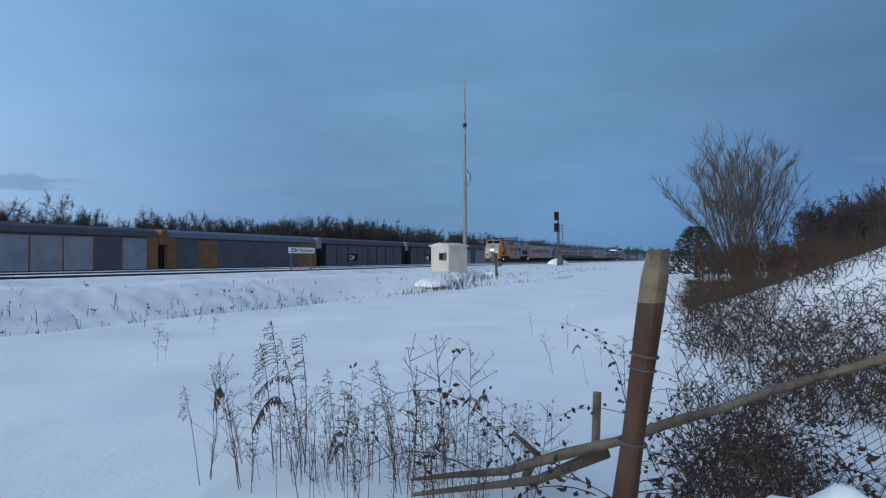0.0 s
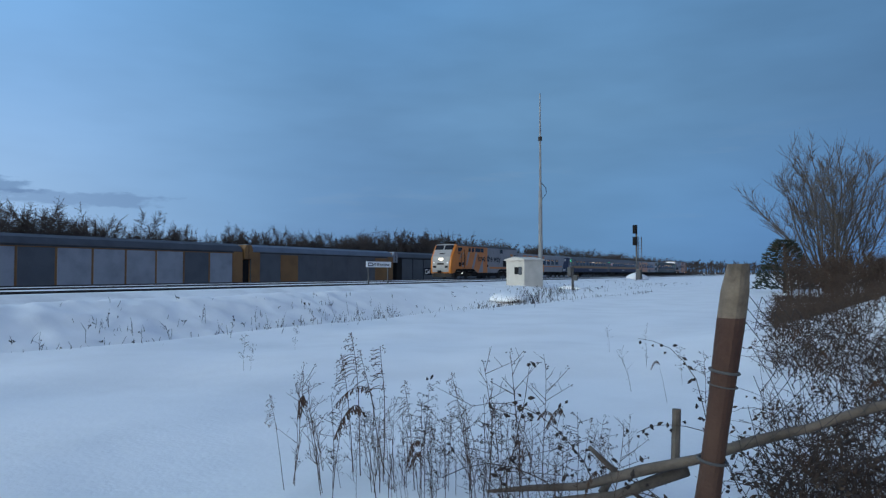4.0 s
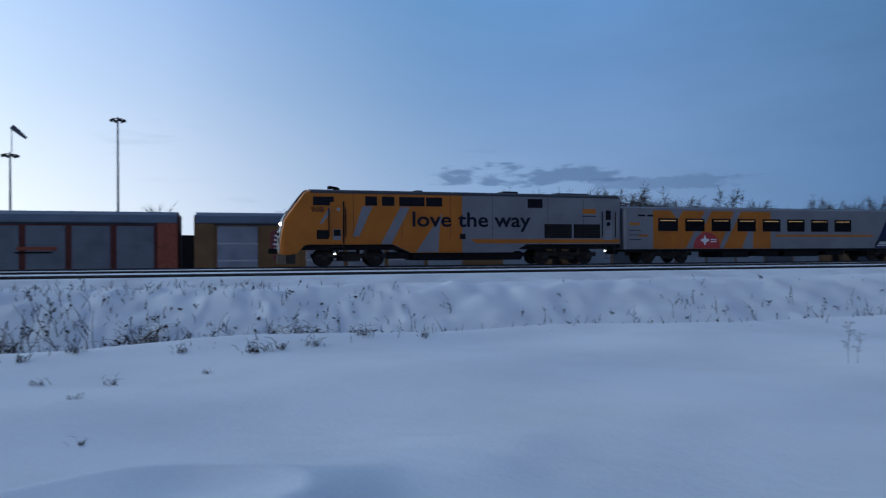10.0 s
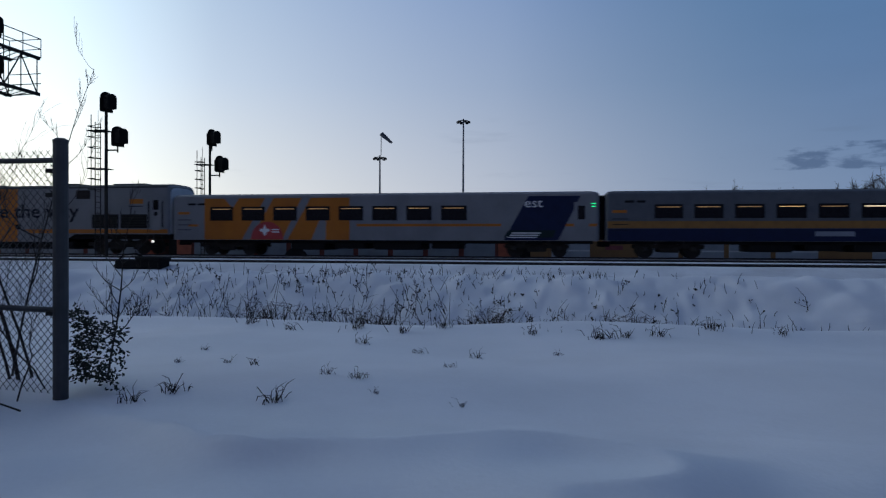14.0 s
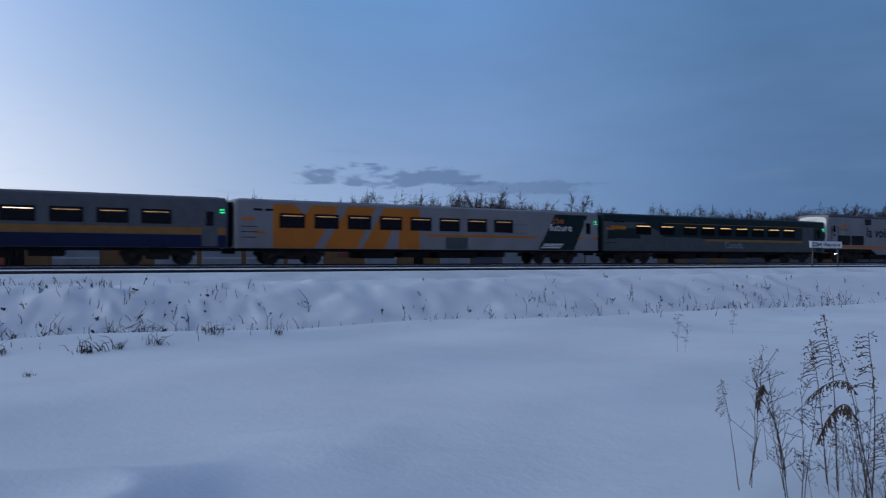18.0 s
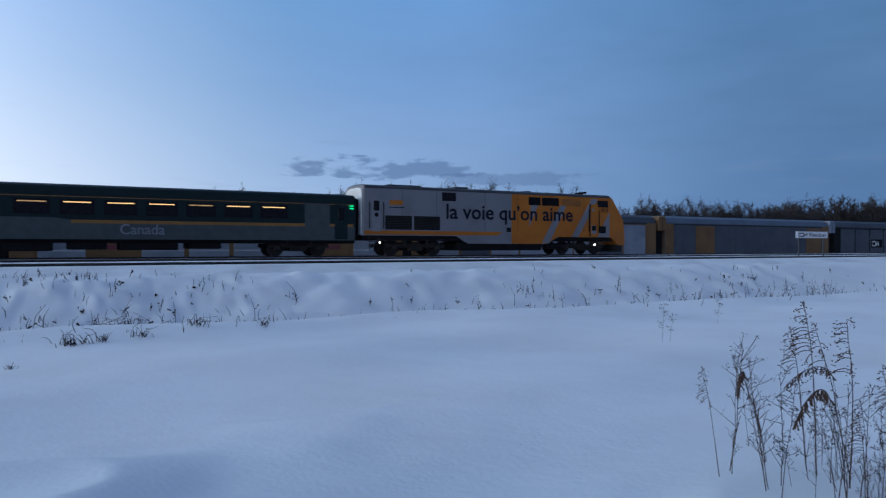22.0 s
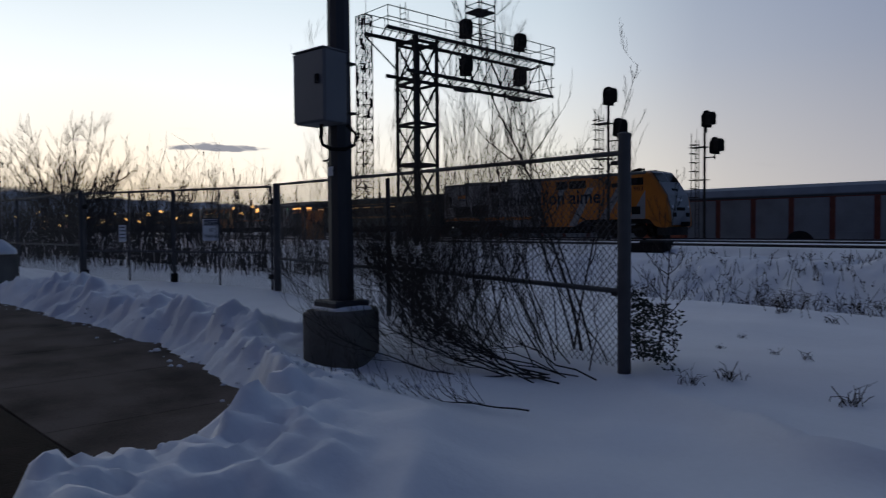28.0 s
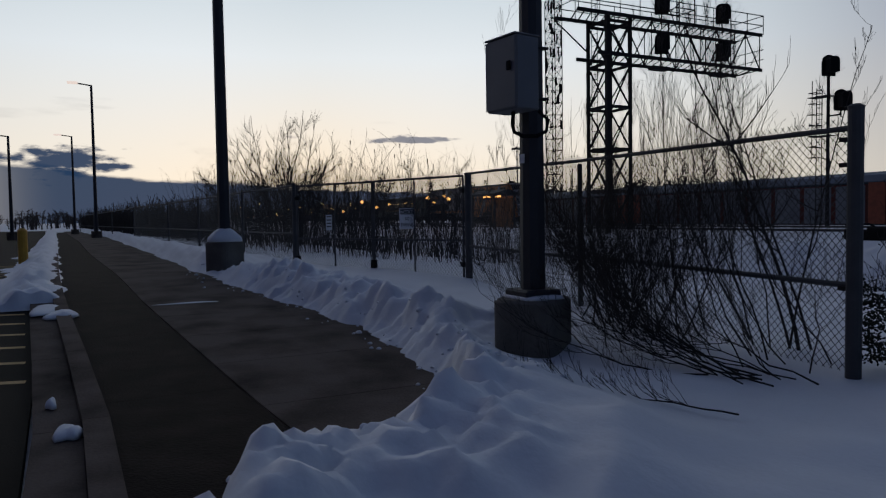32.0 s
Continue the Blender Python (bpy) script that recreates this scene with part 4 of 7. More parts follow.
def autorack(style, label, logo=""):
    t = base("autorack_wagon", label, "freight wagon", "freight train")
    L, hw, z0, z1 = RACK - 0.9, 1.55, 1.1, 5.0
    frame, skin, roof = {"tan": ("tan", "galv", "rack_roof"), "plain": ("galv_dark", "galv_dark", "rack_roof"), "dark": ("black", "galv_dark", "galv_dark"), "grey": ("tan", "galv", "galv_dark"), "red": ("rust_dark", "galv_mid", "rack_roof")}[style]
    part("frame_body", G().box(0, L, -hw, hw, z0, z1, 0.04), frame, t)
    rf = [(-hw, z1 - 0.02), (-hw - 0.03, z1 + 0.08), (-hw + 0.25, z1 + 0.55), (-0.7, z1 + 0.8), (0.7, z1 + 0.8), (hw - 0.25, z1 + 0.55), (hw + 0.03, z1 + 0.08), (hw, z1 - 0.02)]
    part("roof", G().loft([[(x, a, b) for a, b in rf] for x in (0.05, L - 0.05)]), roof, t)
    part("roof_rail", G().box(0, L, -hw - 0.04, -hw, z1 - 0.12, z1 + 0.02, 0.01), "roof", t)
    n = 9 if style == "red" else 8
    x, w = 1.3, (L - 2.6) / n
    half = {"red": 0.19, "tan": 0.16}.get(style, 0.1)
    for k in range(n):
        kind = skin
        if style == "grey" and k in (1, 6):
            kind = "galv_dark"
        if style == "tan" and k in (1, 6):
            kind = "tan"
        if style == "plain" and k in (1, 7):
            kind = "tan"
        g = G().box(x + half, x + w - half, -hw - 0.03, -hw + 0.01, z0 + 0.15, z1 - 0.2, 0.015)
        p = part("side_panel", g, kind, t)
        if style not in ("plain", "grey"):
            for q in (1, 2):
                zz = z0 + 0.15 + (z1 - z0 - 0.35) * q / 3
                part("panel_rib", G().box(x + half, x + w - half, -hw - 0.05, -hw - 0.028, zz - 0.05, zz + 0.05, 0.01), "rib_highlight" if kind == "galv" else kind, p)
            gg = G()
            for q in range(16):
                zz = z0 + 0.3 + (z1 - z0 - 0.65) * q / 15
                gg.box(x + half + 0.1, x + w - half - 0.1, -hw - 0.038, -hw - 0.029, zz - 0.03, zz + 0.03)
            part("corrugation", gg, kind, p)
        if logo == "round" and k in (1, 6):
            c = x + w / 2
            part("decal_plate", G().slab([(c - 0.8, 3.1), (c - 0.65, 2.9), (c + 0.65, 2.9), (c + 0.8, 3.1), (c + 0.8, 4.35), (c + 0.6, 4.55), (c - 0.6, 4.55), (c - 0.8, 4.35)], -hw - 0.03, -hw - 0.05), "maroon", p, "maroon square-cut decal with white bars")
            part("decal_tail", G().box(c - 0.6, c + 0.6, -hw - 0.05, -hw - 0.03, 2.5, 2.8), "maroon", p)
            for q, (a, b) in enumerate(((-0.5, 0.4), (-0.55, 0.6), (-0.6, 0.5), (-0.5, 0.3))):
                part("decal_bar", G().box(x + w / 2 + a, x + w / 2 + b, -hw - 0.058, -hw - 0.05, 4.1 - 0.3 * q, 4.22 - 0.3 * q), "white", p)
        if logo == "worm" and k == 2:
            part("decal_ground", G().box(x + 0.3, x + w - 0.3, -hw - 0.055, -hw - 0.04, 2.6, 3.6), "black", p)
            part("looped_decal", G().tube([(x + 1.1, -hw - 0.06, 2.8), (x + 0.6, -hw - 0.06, 2.8), (x + 0.6, -hw - 0.06, 3.35), (x + 1.2, -hw - 0.06, 3.35), (x + 1.2, -hw - 0.06, 2.8), (x + 1.75, -hw - 0.06, 3.3), (x + 1.75, -hw - 0.06, 2.8)], 0.07, 5), "white", p, "white looped line decal")
        x += w
    for q in (0.0, L - 1.25):
        part("end_panel", G().box(q, q + 1.25, -hw - 0.05, -hw, z0, z1, 0.02), {"red": "rust_red"}.get(style, "tan" if style in ("tan", "grey", "plain") else frame), t)
    for q in (-0.06, L):
        part("end_door", G().box(q, q + 0.06, -1.4, 1.4, z0, z1 + 0.6), {"grey": "tan", "plain": "tan"}.get(style, frame), t)
    # black block in the wagon gap, standing for the shade there
    part("gap_shade_block", G().box(-0.86, -0.07, -1.3, 1.3, 0.5, 4.2, 0.03), "black", t)
    hood = {"grey": "white", "plain": "tan", "dark": "galv"}.get(style)
    if hood:
        part("end_hood", G().slab([(-1.0, 4.3), (0.15, 4.3), (0.15, 5.3), (-0.1, 5.7), (-0.75, 5.7), (-1.0, 5.3)], -1.66, 1.66), hood, t, "faceted hood over the gap between wagons")
        part("hood_seam", G().box(-0.45, -0.41, -1.672, -1.662, 4.3, 5.6), "black", t)
    part("sill", G().box(0.3, L - 0.3, -1.35, 1.35, 0.75, 1.1, 0.03), "black", t)
    for q in (3.0, L - 3.0):
        g = G().box(q - 1.5, q + 1.5, -1.2, 1.2, 0.4, 0.75, 0.05)
        part("bogie_frame", g, "black", t)
        for o in (-0.9, 0.9):
            wheelset("wheelset", t, q + o, 0.42)
    part("coupler", G().box(-0.5, L + 0.5, -0.12, 0.12, 0.7, 0.95), "black", t)
    return t


def build_freight():
    rows = [(-31.2 - 2 * RACK, "red", "plain steel"), (-31.2 - RACK, "red", "pale steel"), (-30.7, "red", "rust-framed"), (-3.0, "tan", "tan-framed"), (24.6, "grey", "tan-framed"), (52.4, "plain", "smooth blue-grey"), (80.0, "dark", "dark grey"), (107.5, "dark", "dark grey"), (135.0, "grey", "dull grey"), (162.5, "dark", "dark grey")]
    for x, style, words in rows:
        t = autorack(style, words + " covered car-carrier wagon standing in the yard", {"tan": "round", "dark": "worm"}.get(style, ""))
        t.location = (x + 0.45, 52.1, -1.4)
        if x == -30.7:
            part("dark_blot", G().slab([(9.9 + 1.1 * math.cos(a), 1.3 + 1.25 * math.sin(a)) for a in [math.pi * k / 12 for k in range(13)]], -1.6, -1.62), "black", t, "black rounded paint blot")
            part("blot_centre", G().slab([(9.9 + 0.45 * math.cos(a), 1.4 + 0.45 * math.sin(a)) for a in [math.pi * k / 8 for k in range(9)]], -1.622, -1.63), "led_dull", t)
            part("side_bar", G().box(17.0, 19.3, -1.66, -1.6, 3.2, 3.42), "rust_red", t)
            part("side_bar", G().box(16.9, 19.0, -1.655, -1.6, 3.0, 3.1), "black", t)


build_freight()
# ---- paved side ----
M["concrete"] = mat("worn_concrete", (0.14, 0.11, 0.093), 0.95, vary=0.32, scale=1.3, fine=38, bump=0.5, spec=0.06)
M["base_concrete"] = mat("grey_base_concrete", (0.17, 0.155, 0.135), 0.9, vary=0.2, scale=1.6, fine=25, bump=0.25, spec=0.2)
M["asphalt"] = mat("wet_asphalt", (0.013, 0.0095, 0.008), 0.85, vary=0.2, scale=2.2, fine=45, bump=0.9, col2=(0.026, 0.02, 0.017), spec=0.06)
M["lot_asphalt"] = mat("damp_lot_asphalt", (0.018, 0.015, 0.012), 0.85, vary=0.2, scale=0.7, fine=60, bump=0.4, spec=0.06)
M["lot_line"] = mat("worn_yellow_line", (0.5, 0.3, 0.1), 0.7, vary=0.2, scale=4, fine=50)
M["pole"] = mat("dark_pole_paint", (0.035, 0.035, 0.042), 0.65, 0.1, scale=2, fine=25, bump=0.08)
M["galv_post"] = mat("galvanised_post", (0.075, 0.075, 0.078), 0.7, 0.1, scale=3, fine=30, bump=0.08)
M["wire"] = mat("galvanised_wire", (0.06, 0.062, 0.068), 0.6, 0.4, scale=3, fine=30, bump=0.0)
M["cabinet"] = mat("grey_cabinet_paint", (0.16, 0.16, 0.172), 0.5, 0.1, vary=0.06, scale=2, fine=25, bump=0.03)
M["hut_white"] = mat("weathered_white_cladding", (0.5, 0.475, 0.44), 0.6, vary=0.1, scale=0.9, fine=14, bump=0.08)
M["sign_white"] = mat("sign_white", (0.75, 0.76, 0.78), 0.5, vary=0.05, bump=0.02)
M["orange"] = mat("yellow_bollard_paint", (0.65, 0.33, 0.03), 0.5, vary=0.12, bump=0.04)
M["wood_grey"] = mat("weathered_wood", (0.14, 0.11, 0.088), 0.85, vary=0.3, scale=5, fine=45, bump=0.5)
M["mast_grey"] = mat("pale_mast_paint", (0.2, 0.21, 0.225), 0.6, 0.1, scale=2, fine=20, bump=0.03)
M["lamp_far"] = glow("yard_lamp_warm", (1.0, 0.42, 0.1), 16.0)
M["lamp_head"] = glow("street_lamp_light", (1.0, 0.9, 0.75), 3.0)


def strip(ya, yb, x0, x1, top, thick, n, gap=0.0):
    """Slab pieces between two edge lines, along -x."""
    out = []
    for k in range(n):
        a, b = x0 + (x1 - x0) * k / n, x0 + (x1 - x0) * (k + 1) / n + gap
        za, zb = path_z(a) + top, path_z(b) + top
        q = [(a, float(ya(a)), za), (a, float(yb(a)), za), (b, float(yb(b)), zb), (b, float(ya(b)), zb)]
        g = G().add(q + [(x, y, z - thick) for x, y, z in q], [(0, 1, 2, 3), (7, 6, 5, 4), (0, 4, 5, 1), (1, 5, 6, 2), (2, 6, 7, 3), (3, 7, 4, 0)])
        out.append(g)
    return out


def build_paving():
    w = base("pavement", "bare grey concrete footpath between ploughed snow banks", "footpath")
    tagged(w, kind="structure")
    for g in strip(lambda x: walk_right(x) + 0.7, walk_left, -5.2, -23.2, 0.0, 0.22, 10, 0.014):
        part("paving_slab", g, "concrete", w)
    for g in strip(lambda x: walk_right(x) + 0.3, walk_left, -23.2, -120, 0.0, 0.22, 20):
        part("paving_slab", g, "concrete", w)
    a = base("verge", "dark patched asphalt strip beside the footpath", "asphalt strip")
    tagged(a, kind="structure")
    for g in strip(lambda x: walk_left(x) - 0.012, kerb_in, -4.4, -24.4, -0.012, 0.2, 6, 0.006) + strip(lambda x: walk_left(x) - 0.012, kerb_in, -24.4, -110, -0.012, 0.2, 8):
        part("asphalt_patch", g, "asphalt", a)
    k = base("kerb", "worn concrete kerb with lumps of snow on it", "kerb")
    tagged(k, kind="structure")
    for g in strip(kerb_in, lambda x: kerb_in(x) - 0.2, -4.2, -33.2, 0.05, 0.35, 10, 0.012):
        part("kerb_stone", g, "concrete", k)
    for g in strip(lambda x: kerb_in(x) - 0.205, lambda x: kerb_in(x) - 0.55, -4.2, -33.2, -0.02, 0.3, 10, 0.012):
        part("gutter_slab", g, "concrete", k)
    lot = G()
    for g in strip(lambda x: kerb_in(x) - 0.55, lambda x: -45.0 + 0 * x, -3.0, -150, -0.13, 0.2, 24):
        lot.add(g.v, g.f)
    thing("parking_lot", lot, "lot_asphalt", "damp asphalt car park with worn yellow hatching", "car park", kind="structure")
    for i in range(22):
        x = -6.3 - 1.02 * i
        y = float(kerb_in(x)) - 0.62
        z = path_z(x) - 0.126
        g = G().add([(x, y, z), (x - 0.13, y, path_z(x - 0.13) - 0.126), (x - 0.9, y - 3.2, path_z(x - 0.9) - 0.126), (x - 0.77, y - 3.2, path_z(x - 0.77) - 0.126)], [(0, 1, 2, 3)])
        thing("hatch_line", g, "lot_line", "worn yellow hatching line on damp asphalt", "road marking", "hatching lines")
    rng = random.Random(5)
    # lumps of snow on kerb and lot
    for i in range(26):
        x = -6.2 - 1.0 * i - rng.random() if i > 3 else (-6.9, -7.8, -13.2, -14.0)[i]
        y = float(kerb_in(x)) - (0.3, 0.42, 0.1, 0.3)[i % 4] - (rng.random() * 1.2 if i > 3 else 0)
        if i > 3:
            x -= 6
        r = (0.13, 0.06, 0.3, 0.42)[i] if i < 4 else 0.25 + 0.6 * rng.random()
        lump(x, y, path_z(x) + 0.03 - (0.14 if i > 3 else 0.0), r * 1.5, r * 0.7, 0.05 + 0.06 * rng.random(), rng)


def build_ice():
    rng = random.Random(6)
    # ice patch in snow white, which stands for the reflection on it
    for x, y, rx, ry in ((-13.7, 1.3, 0.1, 0.46),):
        ob = lump(x, y, path_z(x) + 0.045, rx, ry, 0.012, rng)
        ob["label"] = "thin patch of ice on the paving, white for its reflection"


def build_crumbs():
    """Broken crumbs of snow along the edge of the cleared path."""
    rng = random.Random(77)
    g = G()
    for i in range(230):
        if i % 3:
            x = -5.5 - 15 * rng.random() ** 1.6
            y = float(walk_right(x)) + rng.gauss(0.12, 0.28)
        else:
            y = rng.uniform(-0.5, 2.6)
            x = float(np.interp(y, [-1, 0.27, 0.76, 1.6, 2.7], [-2.2, -4.3, -5.05, -5.1, -6.1])) + rng.gauss(-0.05, 0.13)
        z = max(float(ground_z(x, y)), path_z(x))
        r = rng.uniform(0.01, 0.032) * (1.8 if rng.random() < 0.06 else 1)
        ph = rng.random() * 6.28
        g.loft([[(x + r * f * (1 + 0.25 * math.sin(2 * a + ph)) * math.cos(a), y + r * f * (1 + 0.2 * math.cos(3 * a + ph)) * math.sin(a), z + r * q) for a in [2 * math.pi * k / 6 for k in range(6)]] for f, q in ((0.9, -0.3), (1.0, 0.25), (0.5, 0.75))])
    thing("snow_crumbs", g, "snow", "broken crumbs of ploughed snow beside the path", "snow", kind="stuff", smooth=True)


def lump(x, y, z, rx, ry, h, rng):
    rings = []
    ph = [rng.random() * 6.28 for _ in range(3)]
    for f, q in ((1.0, 0.0), (0.93, 0.45), (0.7, 0.8), (0.35, 0.97)):
        ring = []
        for k in range(14):
            a = 2 * math.pi * k / 14
            w = 1 + 0.2 * math.sin(2 * a + ph[0]) + 0.14 * math.sin(3 * a + ph[1]) + 0.09 * math.sin(5 * a + ph[2])
            ring.append((x + rx * f * w * math.cos(a), y + ry * f * w * math.sin(a), z - 0.04 + h * q * (0.85 + 0.15 * math.sin(a * 2 + ph[2]))))
        rings.append(ring)
    return thing("snow_lump", G().loft(rings), "snow", "small lump of old snow on wet paving", "snow lump", "snow lumps", smooth=True)


build_paving()
build_ice()
build_crumbs()


# ---- fence and gate ----
def link_wires(g, a, b, z0, z1, pitch, r=0.0036):
    """Crossing wires of a chain-link panel from a to b."""
    a, b = Vector((*a, 0)), Vector((*b, 0))
    L, H = (b - a).length, z1 - z0
    u = (b - a) / L
    s = -H
    while s < L:
        for sg in (1, -1):
            lo, hi = max(0.0, s), min(L, s + H)
            if hi - lo > 0.02:
                za, zb = (z0 + lo - s, z0 + hi - s) if sg > 0 else (z1 - (lo - s), z1 - (hi - s))
                p, q = a + u * lo, a + u * hi
                o = Vector((-u.y, u.x, 0)) * 0.003 * sg
                g.tube([Vector((p.x, p.y, za)) + o, Vector((q.x, q.y, zb)) + o], r, 3, False)
        s += pitch


FENCE = [(-4.85, 6.1), (-9.6, 6.66), (-14.1, 7.12)]
FENCE2 = [(-19.6, 4.72), (-24.6, 4.25), (-32, 3.75), (-40, 3.2), (-51, 2.0), (-66, 0.9), (-85, -0.6), (-105, -2.4)]


def post(name, parent, x, y, z0, z1, r, mtl="galv_post"):
    g = G().tube([(x, y, z0), (x, y, z1 - 0.03), (x, y, z1), (x, y, z1 + 0.02)], [r, r, r * 1.08, r * 0.6], 12)
    return part(name, g, mtl, parent)


def build_fence():
    f = base("chain_link_fence", "tall galvanised chain-link fence standing in snow", "fence")
    for k, (x, y) in enumerate(FENCE):
        post("fence_post", f, x, y, -0.3, 2.47 if k != 1 else 2.3, 0.068 if k == 0 else 0.04 if k == 1 else 0.078)
    for k in range(2):
        a, b = FENCE[k], FENCE[k + 1]
        za = 2.28 + 0.09 * k
        part("top_rail", G().tube([(*a, za), (*b, za + 0.09)], 0.028, 8), "galv_post", f)
        part("mid_rail", G().tube([(*a, 0.85 + 0.02 * k), (*b, 0.9)], 0.028, 8), "galv_post", f)
        g = G()
        link_wires(g, a, b, 0.05, 2.38 + 0.09 * k, 0.085)
        tagged(part("wire_mesh", g, "wire", f), kind="stuff")
    for z in (2.18, 1.95, 0.82):
        x, y = FENCE[0]
        part("tension_clip", G().box(x - 0.14, x - 0.05, y - 0.03, y + 0.03, z - 0.02, z + 0.02), "steel", f)
    f2 = base("long_fence", "chain-link fence running along the footpath into the distance", "fence")
    z0 = lambda x: path_z(x) - 0.1
    for x, y in FENCE2:
        post("fence_post", f2, x, y, z0(x), 2.4 + 0.1, 0.062 if x > -20 else 0.045)
    for a, b in zip(FENCE2, FENCE2[1:]):
        za, zb = 2.45, 2.45
        part("top_rail", G().tube([(*a, za), (*b, zb)], 0.026, 6), "galv_post", f2)
        part("mid_rail", G().tube([(*a, 1.15), (*b, 1.15)], 0.026, 6), "galv_post", f2)
        if a[0] > -45:
            g = G()
            link_wires(g, a, b, 0.2, 2.55, 0.1 if a[0] > -30 else 0.2, 0.003 if a[0] > -30 else 0.006)
            tagged(part("wire_mesh", g, "wire", f2), kind="stuff")
    # double gate between the two runs
    a, b = Vector((*FENCE[2], 0)), Vector((*FENCE2[0], 0))
    mid = a.lerp(b, 0.49)
    for p, q, lab in ((a, mid, "closed chain-link gate leaf with a white notice"), (b, mid, "closed chain-link gate leaf with a narrow sign")):
        gate = base("gate_leaf", lab, "gate", "double gate")
        d = (q - p).normalized()
        p0, q0 = p + d * 0.14, q - d * 0.03
        fr = G()
        zb, zt = 0.12, 2.42
        for u, v in (((p0.x, p0.y, zb), (p0.x, p0.y, zt)), ((q0.x, q0.y, zb), (q0.x, q0.y, zt)), ((p0.x, p0.y, zt), (q0.x, q0.y, zt)), ((p0.x, p0.y, 1.02), (q0.x, q0.y, 1.02)), ((p0.x, p0.y, zb + 0.02), (q0.x, q0.y, zb + 0.02))):
            fr.tube([u, v], 0.027, 6)
        m2 = p0.lerp(q0, 0.52)
        fr.tube([(m2.x, m2.y, zb), (m2.x, m2.y, zt)], 0.022, 6)
        part("gate_frame", fr, "galv_post", gate)
        g = G()
        link_wires(g, (p0.x, p0.y), (q0.x, q0.y), zb, zt + 0.08, 0.09)
        tagged(part("wire_mesh", g, "wire", gate), kind="stuff")
        for z in (0.5, 2.1):
            part("hinge", G().box(p0.x - 0.06, p0.x + 0.06, p0.y - 0.06, p0.y + 0.06, z - 0.05, z + 0.05, 0.01), "steel", gate)
        part("latch", G().box(q0.x - 0.05, q0.x + 0.05, q0.y - 0.05, q0.y + 0.05, 0.32, 0.52, 0.01), "black", gate)
    # notices hung on the gate
    def notice(x, y, z, w, h, lines):
        n = Vector((0.85, -0.52, 0)).normalized()
        ang = math.degrees(math.atan2(n.y, n.x)) + 90
        t = base("notice_sign", "small white notice with a dark heading wired to a gate", "sign", "gate notices", pose(x + n.x * 0.05, y + n.y * 0.05, z, 0, 0, ang))
        part("sign_plate", G().box(-w / 2, w / 2, -0.004, 0.004, -h / 2, h / 2), "sign_white", t)
        part("sign_border", G().box(-w / 2, w / 2, -0.006, -0.0045, h / 2 - 0.02, h / 2), "text", t)
        if lines:
            part("heading_bar", G().box(-w * 0.43, w * 0.43, -0.007, -0.0045, h * 0.18, h * 0.42), "text", t)
            for s, zz, ww, mtl in lines:
                flat_text("sign_words", s, 0.12, t, -ww / 2, -0.009, zz, ww, mtl, depth=0.001)
        else:
            for k in range(4):
                part("sign_bar", G().box(-w * 0.35, w * 0.35, -0.007, -0.0045, h * (0.3 - 0.2 * k), h * (0.36 - 0.2 * k)), "text", t)

    p = a.lerp(b, 0.30)
    notice(p.x, p.y, 1.52, 0.36, 0.5, (("NOTICE", 0.105, 0.27, "sign_white"), ("NO", -0.05, 0.1, "text"), ("PARKING", -0.19, 0.28, "text")))
    p = a.lerp(b, 0.76)
    notice(p.x, p.y, 1.45, 0.16, 0.42, ())


build_fence()


# ---- light poles ----
def light_pole(x, y, h, z, square=0.13, snow=False, up=0.0):
    t = base("light_pole", "dark steel light pole on a round-cornered concrete base", "light pole", "light poles", pose(x, y, z))
    r = 0.375
    ring = lambda q, zz: [(q * c, q * s, zz) for c, s in [(math.copysign(abs(math.cos(a)) ** 0.45, math.cos(a)), math.copysign(abs(math.sin(a)) ** 0.45, math.sin(a))) for a in [2 * math.pi * (k + 0.5) / 24 for k in range(24)]]]
    rot = [[(p[0] * 0.82 - p[1] * 0.57, p[0] * 0.57 + p[1] * 0.82, p[2]) for p in ring(q, zz)] for q, zz in ((r, -0.4 - up), (r, 0.56), (r - 0.04, 0.6))]
    part("concrete_base", G().loft(rot), "base_concrete", t)
    if snow:
        rot = [[(p[0], p[1], p[2]) for p in ring(q, zz)] for q, zz in ((0.40, 0.595), (0.38, 0.7), (0.22, 0.86), (0.09, 0.95))]
        part("snow_cap", G().loft(rot), "snow", t, smooth=True)
    else:
        part("snow_cap", G().loft([[(p[0], p[1] * 0.8, p[2]) for p in ring(q, zz)] for q, zz in ((0.33, 0.598), (0.3, 0.63), (0.2, 0.65))]), "snow", t, smooth=True)
    part("foot_plate", G().box(-0.23, 0.23, -0.23, 0.23, 0.6, 0.7, 0.02), "pole", t)
    s = square
    part("pole_shaft", G().loft([[(q * c, q * d, zz) for c, d in ((-1, -1), (0, -1.25), (1, -1), (1.25, 0), (1, 1), (0, 1.25), (-1, 1), (-1.25, 0))] for q, zz in ((s, 0.7), (s, 1.2), (s * 0.98, 1.22), (s * 0.75, h))]), "pole", t)
    part("lamp_arm", G().tube([(0, 0, h - 0.1), (-0.5, -0.3, h + 0.05), (-1.0, -0.6, h + 0.06)], 0.04, 6), "pole", t)
    part("lamp_head", G().box(-1.5, -0.9, -0.95, -0.5, h - 0.02, h + 0.12, 0.04), "pole", t)
    return t


